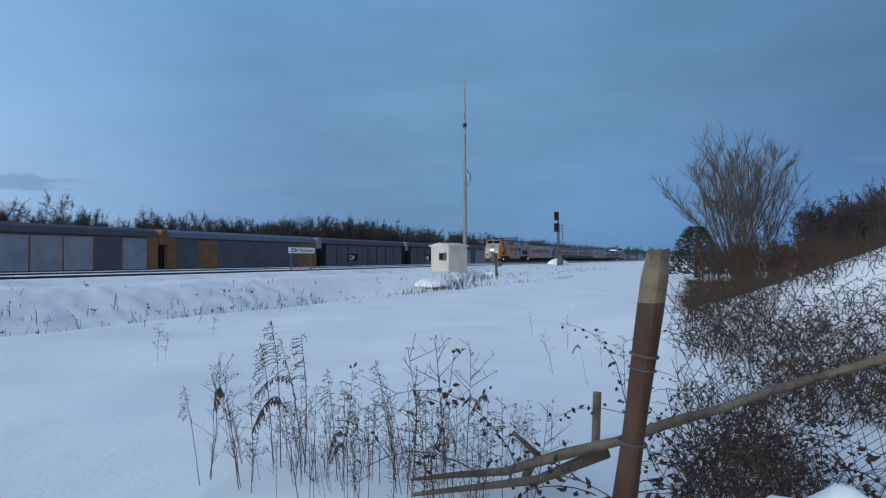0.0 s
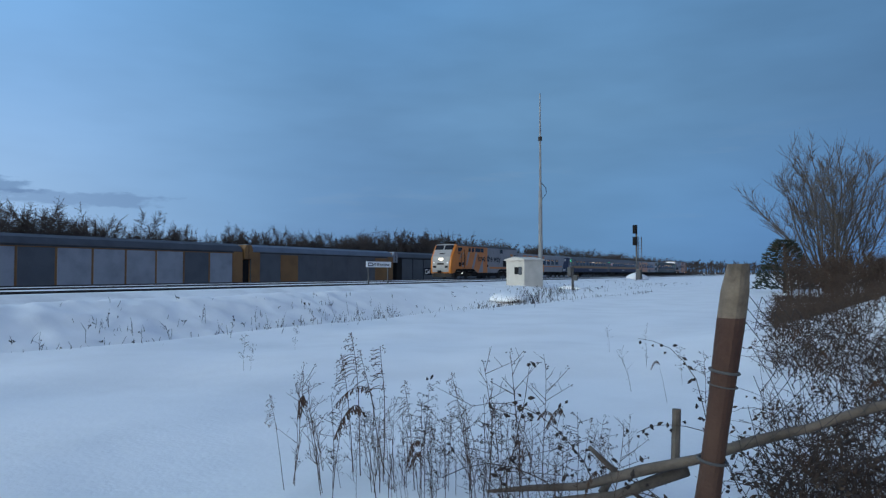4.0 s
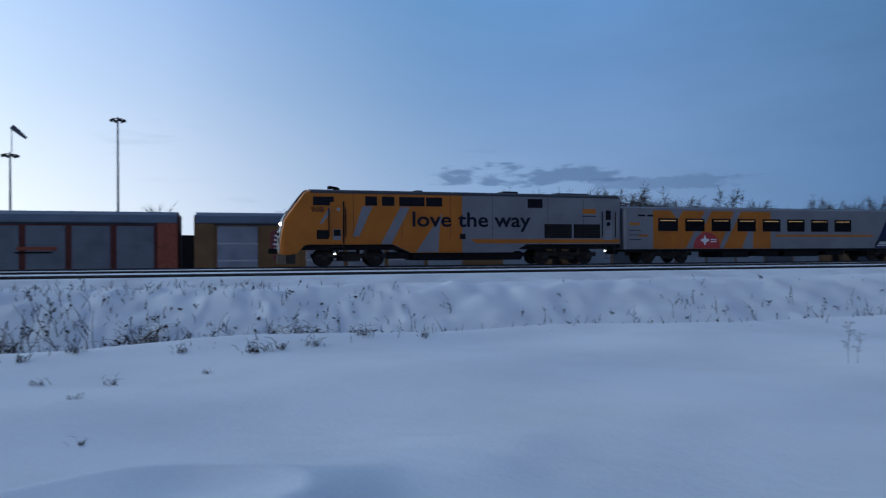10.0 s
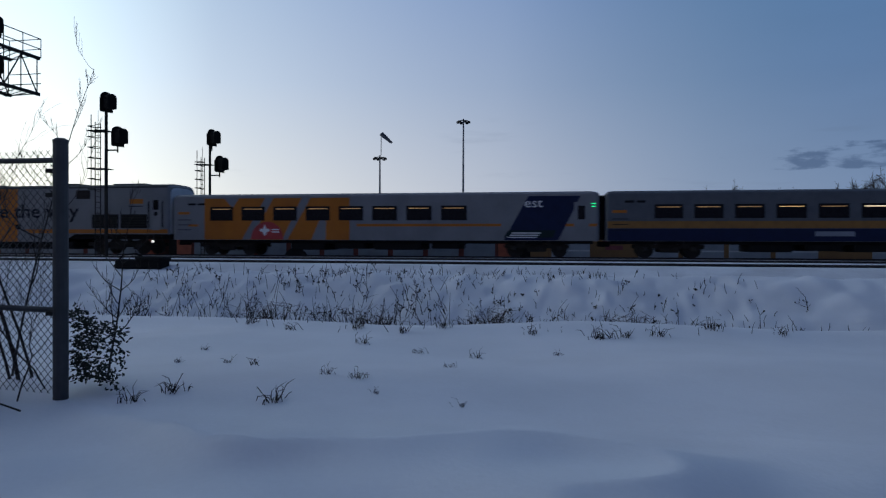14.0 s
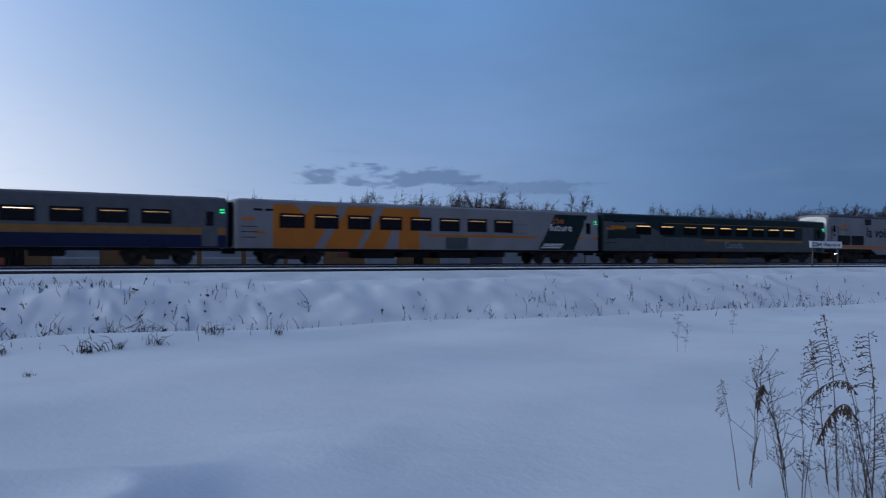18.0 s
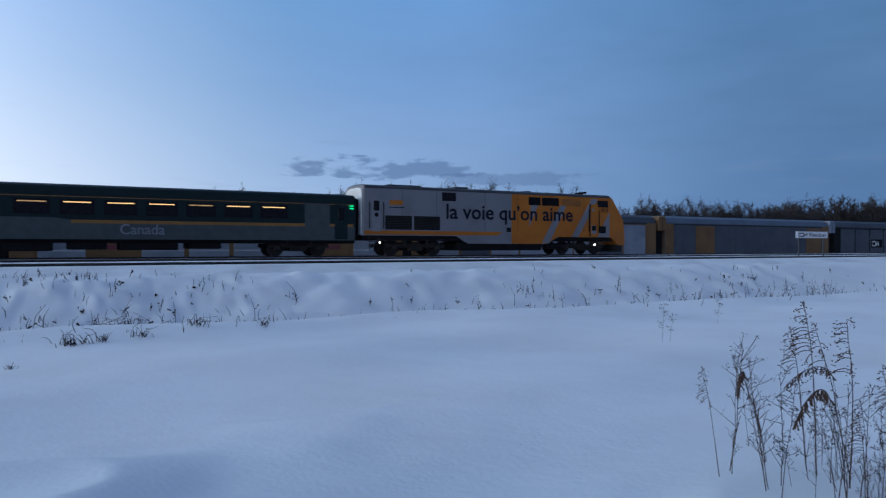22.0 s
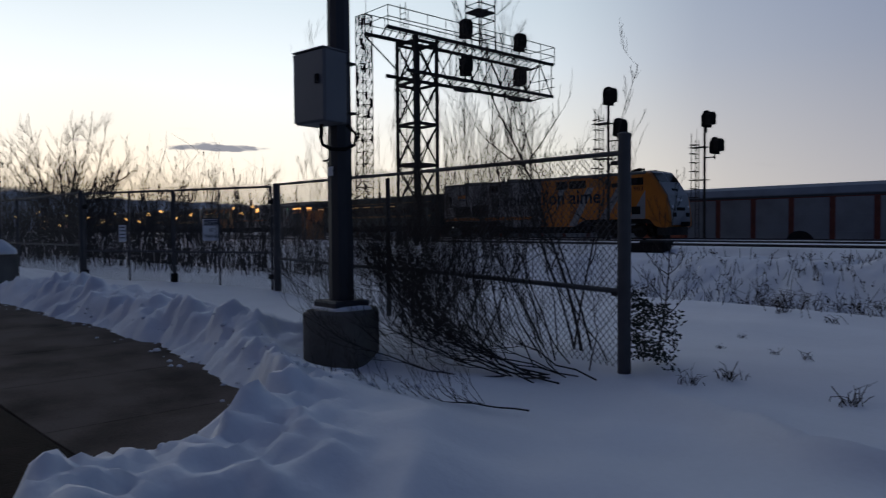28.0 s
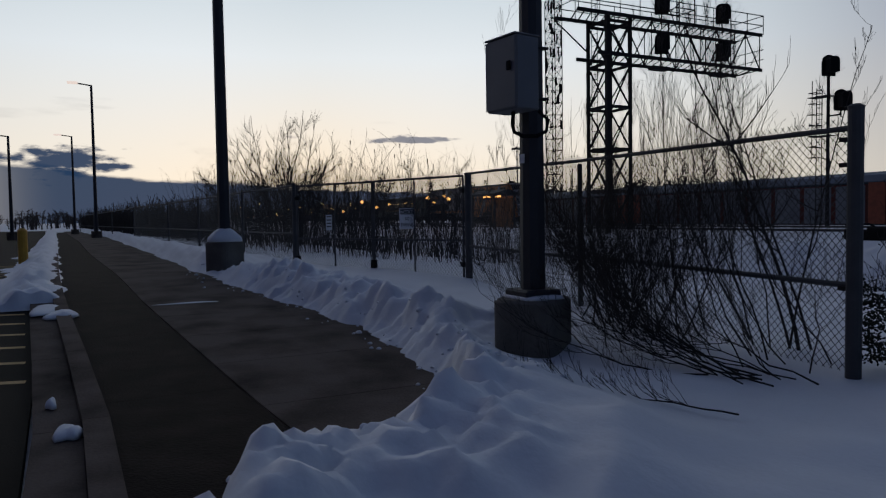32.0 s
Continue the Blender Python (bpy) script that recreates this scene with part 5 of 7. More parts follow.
def build_poles():
    light_pole(-7.37, 4.3, 9.0, 0.02, 0.1)
    light_pole(-18.6, 2.72, 10.0, 0.42, 0.12, True, 0.3)
    # cabinet strapped to the near pole
    c = base("utility_box", "grey steel cabinet strapped to a light pole", "electrical box", m=pose(-7.33, 4.03, 2.66, 0, 0, 8))
    part("box_body", G().box(-0.255, 0.255, -0.15, 0.165, 0, 0.77, 0.015), "cabinet", c)
    part("box_door", G().box(-0.25, 0.25, -0.168, -0.152, 0.015, 0.755, 0.006), "cabinet", c)
    part("box_latch", G().box(0.13, 0.19, -0.195, -0.168, 0.4, 0.5, 0.008), "black", c)
    part("conduit", G().tube([(0.02, 0.0, 0.02), (0.0, 0.0, -0.14), (0.03, 0.0, -0.22), (0.1, 0.06, -0.27), (0.2, 0.18, -0.27), (0.24, 0.27, -0.22), (0.24, 0.3, -0.1), (0.2, 0.2, 0.0)], 0.022, 8), "black", c)
    part("rain_lip", G().box(-0.26, 0.26, -0.175, 0.17, 0.77, 0.785, 0.004), "cabinet", c)
    for z in (0.15, 0.7):
        part("strap", G().tube([(-0.13, 0.165, z), (-0.13, 0.4, z), (0.13, 0.4, z), (0.13, 0.165, z)], 0.015, 4), "steel", c)
    part("sticker", G().box(-0.05, 0.03, 0.135, 0.142, -0.55, -0.45), "sign_white", c)

    # far street lamps
    for x, y, h, s in ((-66.9, -0.3, 13.0, 1), (-91, -2.6, 11.3, 1), (-70.6, -6.8, 8.9, 0)):
        t = base("street_lamp", "tall slim street lamp beside the footpath", "street lamp", "far street lamps", pose(x, y, 0.1))
        part("lamp_post", G().tube([(0, 0, -0.2), (0, 0, h)], [0.16, 0.09], 8), "pole", t)
        part("lamp_arm", G().tube([(0, 0, h - 0.05), (-0.1, -1.1, h + 0.1)], 0.06, 6), "pole", t)
        part("lamp_head", G().box(-0.3, 0.2, -1.8, -1.0, h + 0.03, h + 0.2, 0.04), "lamp_head" if s else "pole", t)
        part("post_base", G().tube([(0, 0, -0.2), (0, 0, 0.7)], 0.42, 10), "concrete", t)
    t = base("bollard", "yellow steel bollard in front of ploughed snow", "bollard", m=pose(-28.6, -2.42, 0.1))
    part("bollard_tube", G().tube([(0, 0, 0), (0, 0, 1.2), (0, 0, 1.28)], [0.15, 0.15, 0.07], 12), "orange", t)


build_poles()


# ---- railway signals and masts ----
def lattice(g, p, q, w, step, r):
    """Square lattice tower between heights p and q round (0, 0)."""
    for sx in (-1, 1):
        for sy in (-1, 1):
            g.bar((sx * w, sy * w, p), (sx * w, sy * w, q), r)
    z, k = p, 0
    while z < q - 0.01:
        n = min(z + step, q)
        for sx in (-1, 1):
            g.bar((sx * w, -w, z), (sx * w, w, n if k % 2 else n), r * 0.6, 3)
            g.bar((sx * w, w, z), (sx * w, -w, n), r * 0.6, 3)
            g.bar((-w, sx * w, z), (w, sx * w, n), r * 0.6, 3)
            g.bar((sx * w, -w, n), (sx * w, w, n), r * 0.6, 3)
            g.bar((-w, sx * w, n), (w, sx * w, n), r * 0.6, 3)
        z, k = n, k + 1


def ladder(g, x, y, z0, z1, w=0.22, step=0.35, r=0.02):
    for s in (-w, w):
        g.bar((x, y + s, z0), (x, y + s, z1), r)
    z = z0 + 0.2
    while z < z1:
        g.bar((x, y - w, z), (x, y + w, z), r * 0.7, 3)
        z += step


def head(parent, x, y, z, h=1.15, w=0.75, face=(1, 0)):
    """A signal head: round-topped backboard with a deep hood."""
    g = G()
    n = 12
    prof = [(-w / 2, 0), (w / 2, 0), (w / 2, h * 0.72)] + [(w / 2 * math.cos(a), h * 0.72 + h * 0.28 * math.sin(a)) for a in [math.pi * k / n for k in range(1, n)]] + [(-w / 2, h * 0.72)]
    fx, fy = face
    for d0, d1, s in ((0.0, 0.05, 1.0), (0.05, 0.6, 0.72)):
        g.loft([[(x + fx * d - fy * a * s, y + fy * d + fx * a * s, z + (b - h / 2) * s + h / 2) for a, b in prof] for d in (d0, d1)])
    g.box(x - 0.12 - 0.25 * abs(fx), x + 0.12, y - 0.12, y + 0.12, z + 0.1, z + 0.9)
    g.bar((x, y, z + 0.2), (x, y, z - 0.35), 0.05)
    return part("signal_head", g, "black", parent)


def mast_signal(x, y, z, h, heads, label):
    t = base("mast_signal", label, "railway signal", "mast signals", pose(x, y, z))
    part("mast", G().tube([(0, 0, -0.3), (0, 0, h)], [0.11, 0.09], 8), "steel", t)
    g = G()
    ladder(g, -0.55, 0.0, 0.1, h - 1.0, 0.24, 0.33, 0.032)
    part("ladder", g, "steel", t)
    g = G()
    for zz in np.arange(h * 0.45, h - 0.8, 0.62):
        g.tube([(-0.55, -0.3, zz), (-1.0, -0.3, zz), (-1.0, 0.3, zz), (-0.55, 0.3, zz)], 0.03, 4)
    g.bar((-1.0, 0, h * 0.45), (-1.0, 0, h - 0.5), 0.03)
    g.bar((-0.75, 0.3, h * 0.45), (-0.75, 0.3, h - 0.2), 0.015)
    g.box(-1.0, 0.2, -0.4, 0.4, h * 0.58, h * 0.585)
    g.box(-1.0, 0.2, -0.4, 0.4, h * 0.83, h * 0.835)
    part("safety_cage", g, "steel", t)
    for hx, hz in heads:
        part("bracket", G().bar((0, 0, hz - 0.2), (hx, 0, hz - 0.2), 0.05), "steel", t)
        head(t, hx, 0, hz, 1.2, 0.8, (0.93, -0.36))
    return t


TOWER_Y = 25.4


def build_signals():
    mast_signal(-26.95, 37.4, 0.6, 9.0, ((0.0, 8.6), (0.75, 6.55)), "black two-headed railway signal on a laddered mast")
    mast_signal(-25.15, 46.3, -0.6, 9.2, ((0.15, 9.0), (0.75, 7.1)), "black two-headed signal mast behind the train")
    # far signal by the hut
    t = base("signal_post", "slim grey railway signal mast with lamp units and ladder", "railway signal", m=pose(107.4, 24.35, 0.5))
    part("mast", G().tube([(0, 0, -0.3), (0, 0, 7.6)], 0.14, 8), "galv_post", t)
    g = G()
    ladder(g, 0.1, -0.5, 0.0, 6.5, 0.25, 0.5, 0.05)
    part("ladder", g, "galv_post", t)
    for z in (7.0, 5.2):
        part("lamp_unit", G().tube([(-0.25, 0.15, z), (-0.25, 0.15, z + 1.3)], 0.36, 10), "black", t)
    part("relay_case", G().box(-0.5, 0.5, -0.7, -0.1, 0, 1.5, 0.05), "galv_post", t)
    # cantilever gantry over two tracks
    t = base("signal_gantry", "steel lattice cantilever gantry with four black signals", "signal gantry", m=pose(-31.6, 0, 0))
    corners = [(0.0, TOWER_Y), (0.0, TOWER_Y + 1.6), (-1.7, TOWER_Y + 1.6), (-1.7, TOWER_Y)]
    for k, (x, y) in enumerate(corners):
        r = 0.12 if k == 0 else 0.085
        part("tower_leg", G().box(x - r, x + r, y - r, y + r, -0.2, 12.6, 0.01), "steel", t)
        a, b = corners[k], corners[(k + 1) % 4]
        z = 0.5
        while z < 12:
            n = min(z + 2.35, 12.4)
            part("brace", G().bar((*a, z), (*b, n), 0.055), "steel", t)
            part("brace", G().bar((*b, z), (*a, n), 0.055), "steel", t)
            part("strut", G().box(min(a[0], b[0]) - 0.03, max(a[0], b[0]) + 0.03, min(a[1], b[1]) - 0.03, max(a[1], b[1]) + 0.03, n - 0.09, n + 0.09), "steel", t)
            z = n
    g = G()
    for s in (-1.25, -0.75):
        g.bar((s, TOWER_Y - 0.1, 0.3), (s, TOWER_Y - 0.1, 14.5), 0.03)
    for z in np.arange(0.5, 14.4, 0.32):
        g.bar((-1.25, TOWER_Y - 0.1, z), (-0.75, TOWER_Y - 0.1, z), 0.022, 3)
    part("ladder", g, "steel", t)
    for z, y0 in ((12.5, 23.1), (10.35, 24.5)):
        for x in (0.35, -1.6):
            part("chord", G().box(x - 0.06, x + 0.06, y0, 37.2, z - 0.1, z + 0.1, 0.01), "steel", t)
        g = G()
        y = y0
        while y < 37.1:
            g.bar((0.35, y, z), (-1.6, min(y + 1.0, 37.2), z), 0.04)
            y += 0.5
        part("deck_grating", g, "steel", t)
    y, up = TOWER_Y + 1.6, True
    while y < 37.0:
        n = min(y + 1.25, 37.2)
        for x in (0.35, -1.6):
            part("web_brace", G().bar((x, y, 10.4 if up else 12.4), (x, n, 12.4 if up else 10.4), 0.05), "steel", t)
            part("web_post", G().bar((x, n, 10.4), (x, n, 12.4), 0.04), "steel", t)
        y, up = n, not up
    for x in (0.45, -1.7):
        for z in (13.05, 13.65):
            part("hand_rail", G().bar((x, 23.1, z), (x, 37.2, z), 0.03), "steel", t)
        for y in np.arange(23.1, 37.3, 1.41):
            part("rail_post", G().bar((x, y, 12.5), (x, y, 13.65), 0.03), "steel", t)
    for z in (13.05, 13.65, 11.0, 11.6):
        part("end_rail", G().bar((0.45, 37.2, z), (-1.7, 37.2, z), 0.03), "steel", t)
        if z > 12:
            part("end_rail", G().bar((0.45, 23.1, z), (-1.7, 23.1, z), 0.03), "steel", t)
    for y in (30.2, 31.6):
        for x in (0.3, -0.9):
            part("crow_post", G().bar((x, y, 12.5), (x, y, 16.4), 0.05), "steel", t)
    for z in (13.4, 14.4, 15.3, 16.3):
        part("crow_rail", G().tube([(0.3, 30.2, z), (0.3, 31.6, z), (-0.9, 31.6, z), (-0.9, 30.2, z), (0.3, 30.2, z)], 0.04, 4), "steel", t)
    part("crow_deck", G().box(-0.9, 0.3, 30.2, 31.6, 14.85, 14.95), "steel", t)
    part("knee_brace", G().bar((-1.7, TOWER_Y, 10.8), (-1.7, 23.1, 12.4), 0.05), "steel", t)
    for y in (28.8, 33.55):
        for z in (12.75, 10.55):
            head(t, 0.55, y, z, 1.2, 0.8, (0.9, -0.43))
        part("drop_box", G().box(-0.2, 0.4, y - 0.35, y + 0.85, 9.75, 9.95, 0.03), "steel", t)
        part("drop_cable", G().tube([(0.2, y + 0.2, 10.3), (0.3, y + 0.4, 9.9), (0.3, y + 1.2, 9.7), (0.3, y + 1.7, 10.2)], 0.02, 4), "black", t)
    # communications tower
    t = base("radio_tower", "tall lattice communications tower with aerials", "radio tower", m=pose(-98.7, 69.4, -1.5))
    g = G()
    lattice(g, 0, 39, 1.0, 2.0, 0.11)
    part("lattice_body", g, "steel", t)
    rng = random.Random(3)
    for k in range(44):
        z = 17 + 21 * rng.random()
        a = rng.random() * 6.28
        x, y = 1.35 * math.cos(a), 1.35 * math.sin(a)
        part("aerial", G().box(x - 0.11, x + 0.11, y - 0.11, y + 0.11, z, z + 0.9 + rng.random(), 0.03), "black", t)
        part("aerial_arm", G().bar((0.8 * math.cos(a), 0.8 * math.sin(a), z + 0.6), (x, y, z + 0.6), 0.06), "steel", t)
    part("whip", G().bar((0.6, 0, 39), (0.6, 0, 43), 0.05), "steel", t)
    # yard high masts and windsock
    for x, y, h, lab in ((-16.65, 113, 23.5, 0), (-29.7, 109.2, 17.3, 1), (-127.5, 80.2, 18.0, 0)):
        t = base("high_mast_light", "tall slender yard light mast with a ring of lamps", "light mast", "yard masts", pose(x, y, -1.6))
        part("mast", G().tube([(0, 0, 0), (0, 0, h)], [0.22, 0.12], 8), "mast_grey", t)
        part("lamp_ring", G().tube([(0.9 * math.cos(a), 0.9 * math.sin(a), h - 0.4) for a in [2 * math.pi * k / 12 for k in range(13)]], 0.07, 5), "steel", t)
        for k in range(6):
            a = 2 * math.pi * k / 6
            part("flood_lamp", G().box(0.9 * math.cos(a) - 0.22, 0.9 * math.cos(a) + 0.22, 0.9 * math.sin(a) - 0.22, 0.9 * math.sin(a) + 0.22, h - 0.75, h - 0.4, 0.05), "steel", t)
        if lab:
            part("sock_pole", G().bar((0.2, 0, h), (0.2, 0, h + 3.6), 0.06), "galv_post", t)
            part("windsock", G().tube([(0.2, 0, h + 3.5), (1.1, 0.2, h + 2.7), (1.9, 0.4, h + 2.0)], [0.36, 0.3, 0.18], 10), "grey_low", t, "drooping pale windsock")


build_signals()


# ---- hut, radio mast, name board ----
def build_hut():
    h = base("signal_hut", "small weathered white equipment hut with snow at its foot", "hut", m=pose(58.8, 23.3, 0.1, 0, 0, -25) @ Matrix.Diagonal((0.88, 0.88, 0.96, 1)))
    part("hut_wall", G().box(-1.3, 1.3, -1.35, 1.35, -0.1, 2.65, 0.02), "hut_white", h)
    for k in range(9):
        part("cladding_rib", G().box(-1.325, -1.3, -1.3 + 0.32 * k, -1.27 + 0.32 * k, 0.0, 2.6), "hut_white", h)
    part("hut_roof", G().loft([[(x, -1.5, 2.62), (x, 1.5, 2.62), (x, 1.5, 2.72), (x, 0, 2.98), (x, -1.5, 2.72)] for x in (-1.45, 1.45)]), "hut_white", h)
    w = part("vent_window", G().box(-1.36, -1.3, -1.0, 0.05, 1.35, 2.0, 0.01), "black", h)
    part("vent_frame", G().box(-1.4, -1.36, -1.05, -0.6, 1.3, 2.05, 0.01), "galv_dark", w)
    part("side_door", G().box(-0.5, 0.5, -1.37, -1.35, 0.0, 2.1, 0.01), "hut_white", h)
    m = base("radio_mast", "tall slender grey radio mast beside the hut", "mast", m=pose(65.5, 24.25, 0.1))
    part("lower_tube", G().tube([(0, 0, -0.3), (0, 0, 9.6)], [0.24, 0.18], 8), "mast_grey", m)
    part("upper_tube", G().tube([(0, 0, 9.6), (0, 0, 15.0), (0, 0, 19.3)], [0.13, 0.1, 0.05], 8), "mast_grey", m)
    part("collar", G().tube([(0, 0, 14.6), (0, 0, 15.0)], 0.2, 8), "steel", m)
    part("cable_loop", G().tube([(0, 0, 10.5), (0.2, -0.5, 9.9), (0.2, -0.55, 9.3), (0, -0.15, 8.7)], 0.035, 5), "black", m)
    part("tip", G().tube([(0, 0, 18.9), (0, 0, 19.4)], 0.06, 6), "mast_grey", m)
    s = base("name_board", "white railway name board on two grey posts", "sign", m=pose(46.0, 30.5, 0.35, 0, 0, 0))
    part("board", G().box(-1.75, 1.75, -0.03, 0.03, 1.6, 2.05, 0.01), "sign_white", s)
    for x in (-1.35, 1.4):
        part("board_post", G().box(x - 0.06, x + 0.06, 0.03, 0.1, -0.2, 2.0, 0.01), "galv_post", s)
    flat_text("board_words", "Waterdown", 0.36, s, -0.35, -0.036, 1.7, 1.85)
    part("looped_logo", G().tube([(-1.0, -0.04, 1.72), (-1.5, -0.04, 1.72), (-1.5, -0.04, 1.92), (-0.95, -0.04, 1.92), (-0.95, -0.04, 1.72), (-0.6, -0.04, 1.92), (-0.6, -0.04, 1.72)], 0.035, 5), "text", s)
    b = base("relay_box", "small pale trackside box on a dark post", "trackside box", m=pose(57.2, 18.3, float(ground_z(57.2, 18.3)) - 0.1))
    part("box_post", G().box(-0.09, 0.09, -0.09, 0.09, -0.4, 2.0, 0.02), "pole", b)
    part("box_case", G().box(-0.2, 0.2, -0.42, -0.09, 0.85, 1.3, 0.03), "galv_post", b)
    part("box_lid", G().box(-0.2, 0.2, 0.09, 0.4, 1.2, 2.0, 0.03), "galv_post", b)
    d = base("switch_machine", "dark low switch machine half buried in snow", "trackside machine", m=pose(-16.7, 25.4, 0.45))
    part("machine_case", G().box(-1.0, 1.0, -0.35, 0.35, 0.0, 0.38, 0.06), "black", d)
    part("machine_lid", G().box(-0.1, 1.05, -0.4, 0.4, 0.3, 0.5, 0.06), "black", d)
    part("bent_rod", G().tube([(-1.1, -0.2, 0.1), (-0.7, -0.2, 0.55), (-0.1, -0.2, 0.6), (0.3, -0.2, 0.4)], 0.04, 5), "black", d)
    rng = random.Random(8)
    for x, y, rx, ry, hh in ((113, 25.5, 3.2, 1.8, 1.3), (60.5, 19.5, 1.3, 0.9, 0.35), (44, 18.5, 2.2, 1.2, 0.6)):
        ob = lump(x, y, float(ground_z(x, y)), rx, ry, hh, rng)
        ob["label"] = "rounded heap of ploughed snow beside the track"


build_hut()
# ---- plants ----
M["bark"] = mat("dark_bark", (0.032, 0.025, 0.021), 0.9, vary=0.2, scale=4, fine=30, bump=0.3)
M["grey_bark"] = mat("grey_bark", (0.1, 0.085, 0.076), 0.9, vary=0.2, scale=4, fine=30, bump=0.0)
M["far_bark"] = mat("far_bark", (0.045, 0.035, 0.034), 0.9, vary=0.2, scale=0.2, fine=3, bump=0.0)
M["twig"] = mat("brown_twig", (0.065, 0.04, 0.027), 0.85, vary=0.25, scale=6, fine=30, bump=0.0)
M["dry"] = mat("dry_stalk", (0.08, 0.044, 0.028), 0.85, vary=0.3, scale=8, fine=40, bump=0.0)
M["seed"] = mat("dry_seed_head", (0.1, 0.05, 0.027), 0.9, vary=0.3, scale=12, fine=60, bump=0.0)
M["dark_leaf"] = mat("shrivelled_leaf", (0.04, 0.026, 0.02), 0.9, vary=0.3, scale=9, fine=50, bump=0.0)
M["needle"] = mat("dark_evergreen", (0.02, 0.028, 0.016), 0.9, vary=0.3, scale=9, fine=50, bump=0.0)


def seg_mesh(name, segs, n=3):
    """Thin tapered bars from rows of x0 y0 z0 x1 y1 z1 r0 r1, as one mesh."""
    s = np.asarray(segs, float)
    p, q, r0, r1 = s[:, :3], s[:, 3:6], s[:, 6], s[:, 7]
    d = q - p
    d = d / np.maximum(np.linalg.norm(d, axis=1), 1e-9)[:, None]
    ref = np.where(np.abs(d[:, 2:3]) < 0.9, [[0.0, 0.0, 1.0]], [[1.0, 0.0, 0.0]])
    a = np.cross(d, ref)
    a = a / np.linalg.norm(a, axis=1)[:, None]
    c = np.cross(d, a)
    rings = []
    for end, r in ((p, r0), (q, r1)):
        for k in range(n):
            t = 2 * math.pi * k / n
            rings.append(end + r[:, None] * (math.cos(t) * a + math.sin(t) * c))
    v = np.stack(rings, 1).reshape(-1, 3)
    o = np.arange(len(s)) * 2 * n
    f = np.concatenate([np.stack([o + k, o + (k + 1) % n, o + n + (k + 1) % n, o + n + k], 1) for k in range(n)])
    me = bpy.data.meshes.new(name)
    me.vertices.add(len(v))
    me.vertices.foreach_set("co", v.ravel())
    me.loops.add(f.size)
    me.loops.foreach_set("vertex_index", f.ravel().astype(np.int32))
    me.polygons.add(len(f))
    me.polygons.foreach_set("loop_start", np.arange(0, f.size, 4, dtype=np.int32))
    me.polygons.foreach_set("loop_total", np.full(len(f), 4, dtype=np.int32))
    me.update(calc_edges=True)
    me.validate()
    return me


def seg_thing(name, segs, material, label, category, group="", kind="", n=3):
    me = seg_mesh(name, segs, n)
    me.materials.append(M[material])
    return tagged(new(name, me), label, category, group, kind)


def seg_part(name, segs, material, parent, n=3, label=""):
    one = {"twigs": "twig_work", "stems": "stem_work", "branches": "branch_work", "limbs": "limb_work", "needles": "needle_work", "leaves": "leaf_work"}.get(name)
    me = seg_mesh(one or name, segs, n)
    me.materials.append(M[material])
    ob = part(one or name, None, material, parent, label, me=me)
    return tagged(ob, kind="stuff") if one else ob


def arc(rng, p, az, e0, e1, length, r, depth, out, n=8):
    """A limb that curves from one slope to another, with side shoots."""
    p = Vector(p)
    drift = rng.gauss(0, 0.3)
    for k in range(n):
        f = k / (n - 1)
        e, a = e0 + (e1 - e0) * f + rng.gauss(0, 0.13), az + drift * f + rng.gauss(0, 0.13)
        q = p + Vector((math.cos(a) * math.cos(e), math.sin(a) * math.cos(e), math.sin(e))) * length / n
        out[depth].append((*p, *q, max(0.0016, r * (1 - 0.75 * f)), max(0.0013, r * (1 - 0.75 * min(1, f + 1 / n)))))
        if depth and k > 1:
            for _ in range(rng.choice((1, 2, 2, 3))):
                sa, se = a + rng.choice((-1, 1)) * rng.uniform(0.25, 0.8), e + rng.uniform(-0.25, 0.55)
                arc(rng, q, sa, se, se + rng.uniform(0.0, 0.5), length * rng.uniform(0.16, 0.45) * (1.1 - 0.4 * f), r * (1 - 0.7 * f) * 0.6, depth - 1, out, max(3, n - 3))
        p = q


def grow(rng, p, d, length, r, depth, out, wander=0.25, kids=(3, 5), spread=0.7, up=0.25, steps=4, taper=0.55, reach=(0.4, 0.7)):
    """A limb with side limbs, gathered in out[depth]."""
    p, d = Vector(p), Vector(d).normalized()
    pts = [p]
    for k in range(steps):
        d = (d + Vector((rng.gauss(0, wander), rng.gauss(0, wander), rng.gauss(0, wander) + up)) * 0.35).normalized()
        q = pts[-1] + d * (length / steps)
        ra, rb = r * (1 - (1 - taper) * k / steps), r * (1 - (1 - taper) * (k + 1) / steps)
        out[depth].append((*pts[-1], *q, ra, rb))
        pts.append(q)
    if depth == 0:
        return
    for k in range(rng.randint(*kids)):
        f = rng.uniform(0.3, 1.0)
        i = min(int(f * steps), steps - 1)
        at = pts[i].lerp(pts[i + 1], f * steps - i)
        side = Vector((rng.gauss(0, 1), rng.gauss(0, 1), rng.gauss(0, 0.5))).normalized()
        nd = (d + side * spread * rng.uniform(0.6, 1.3)).normalized()
        grow(rng, at, nd, length * rng.uniform(*reach), r * taper * 0.75, depth - 1, out, wander, kids, spread, up, max(steps - 1, 2), taper, reach)


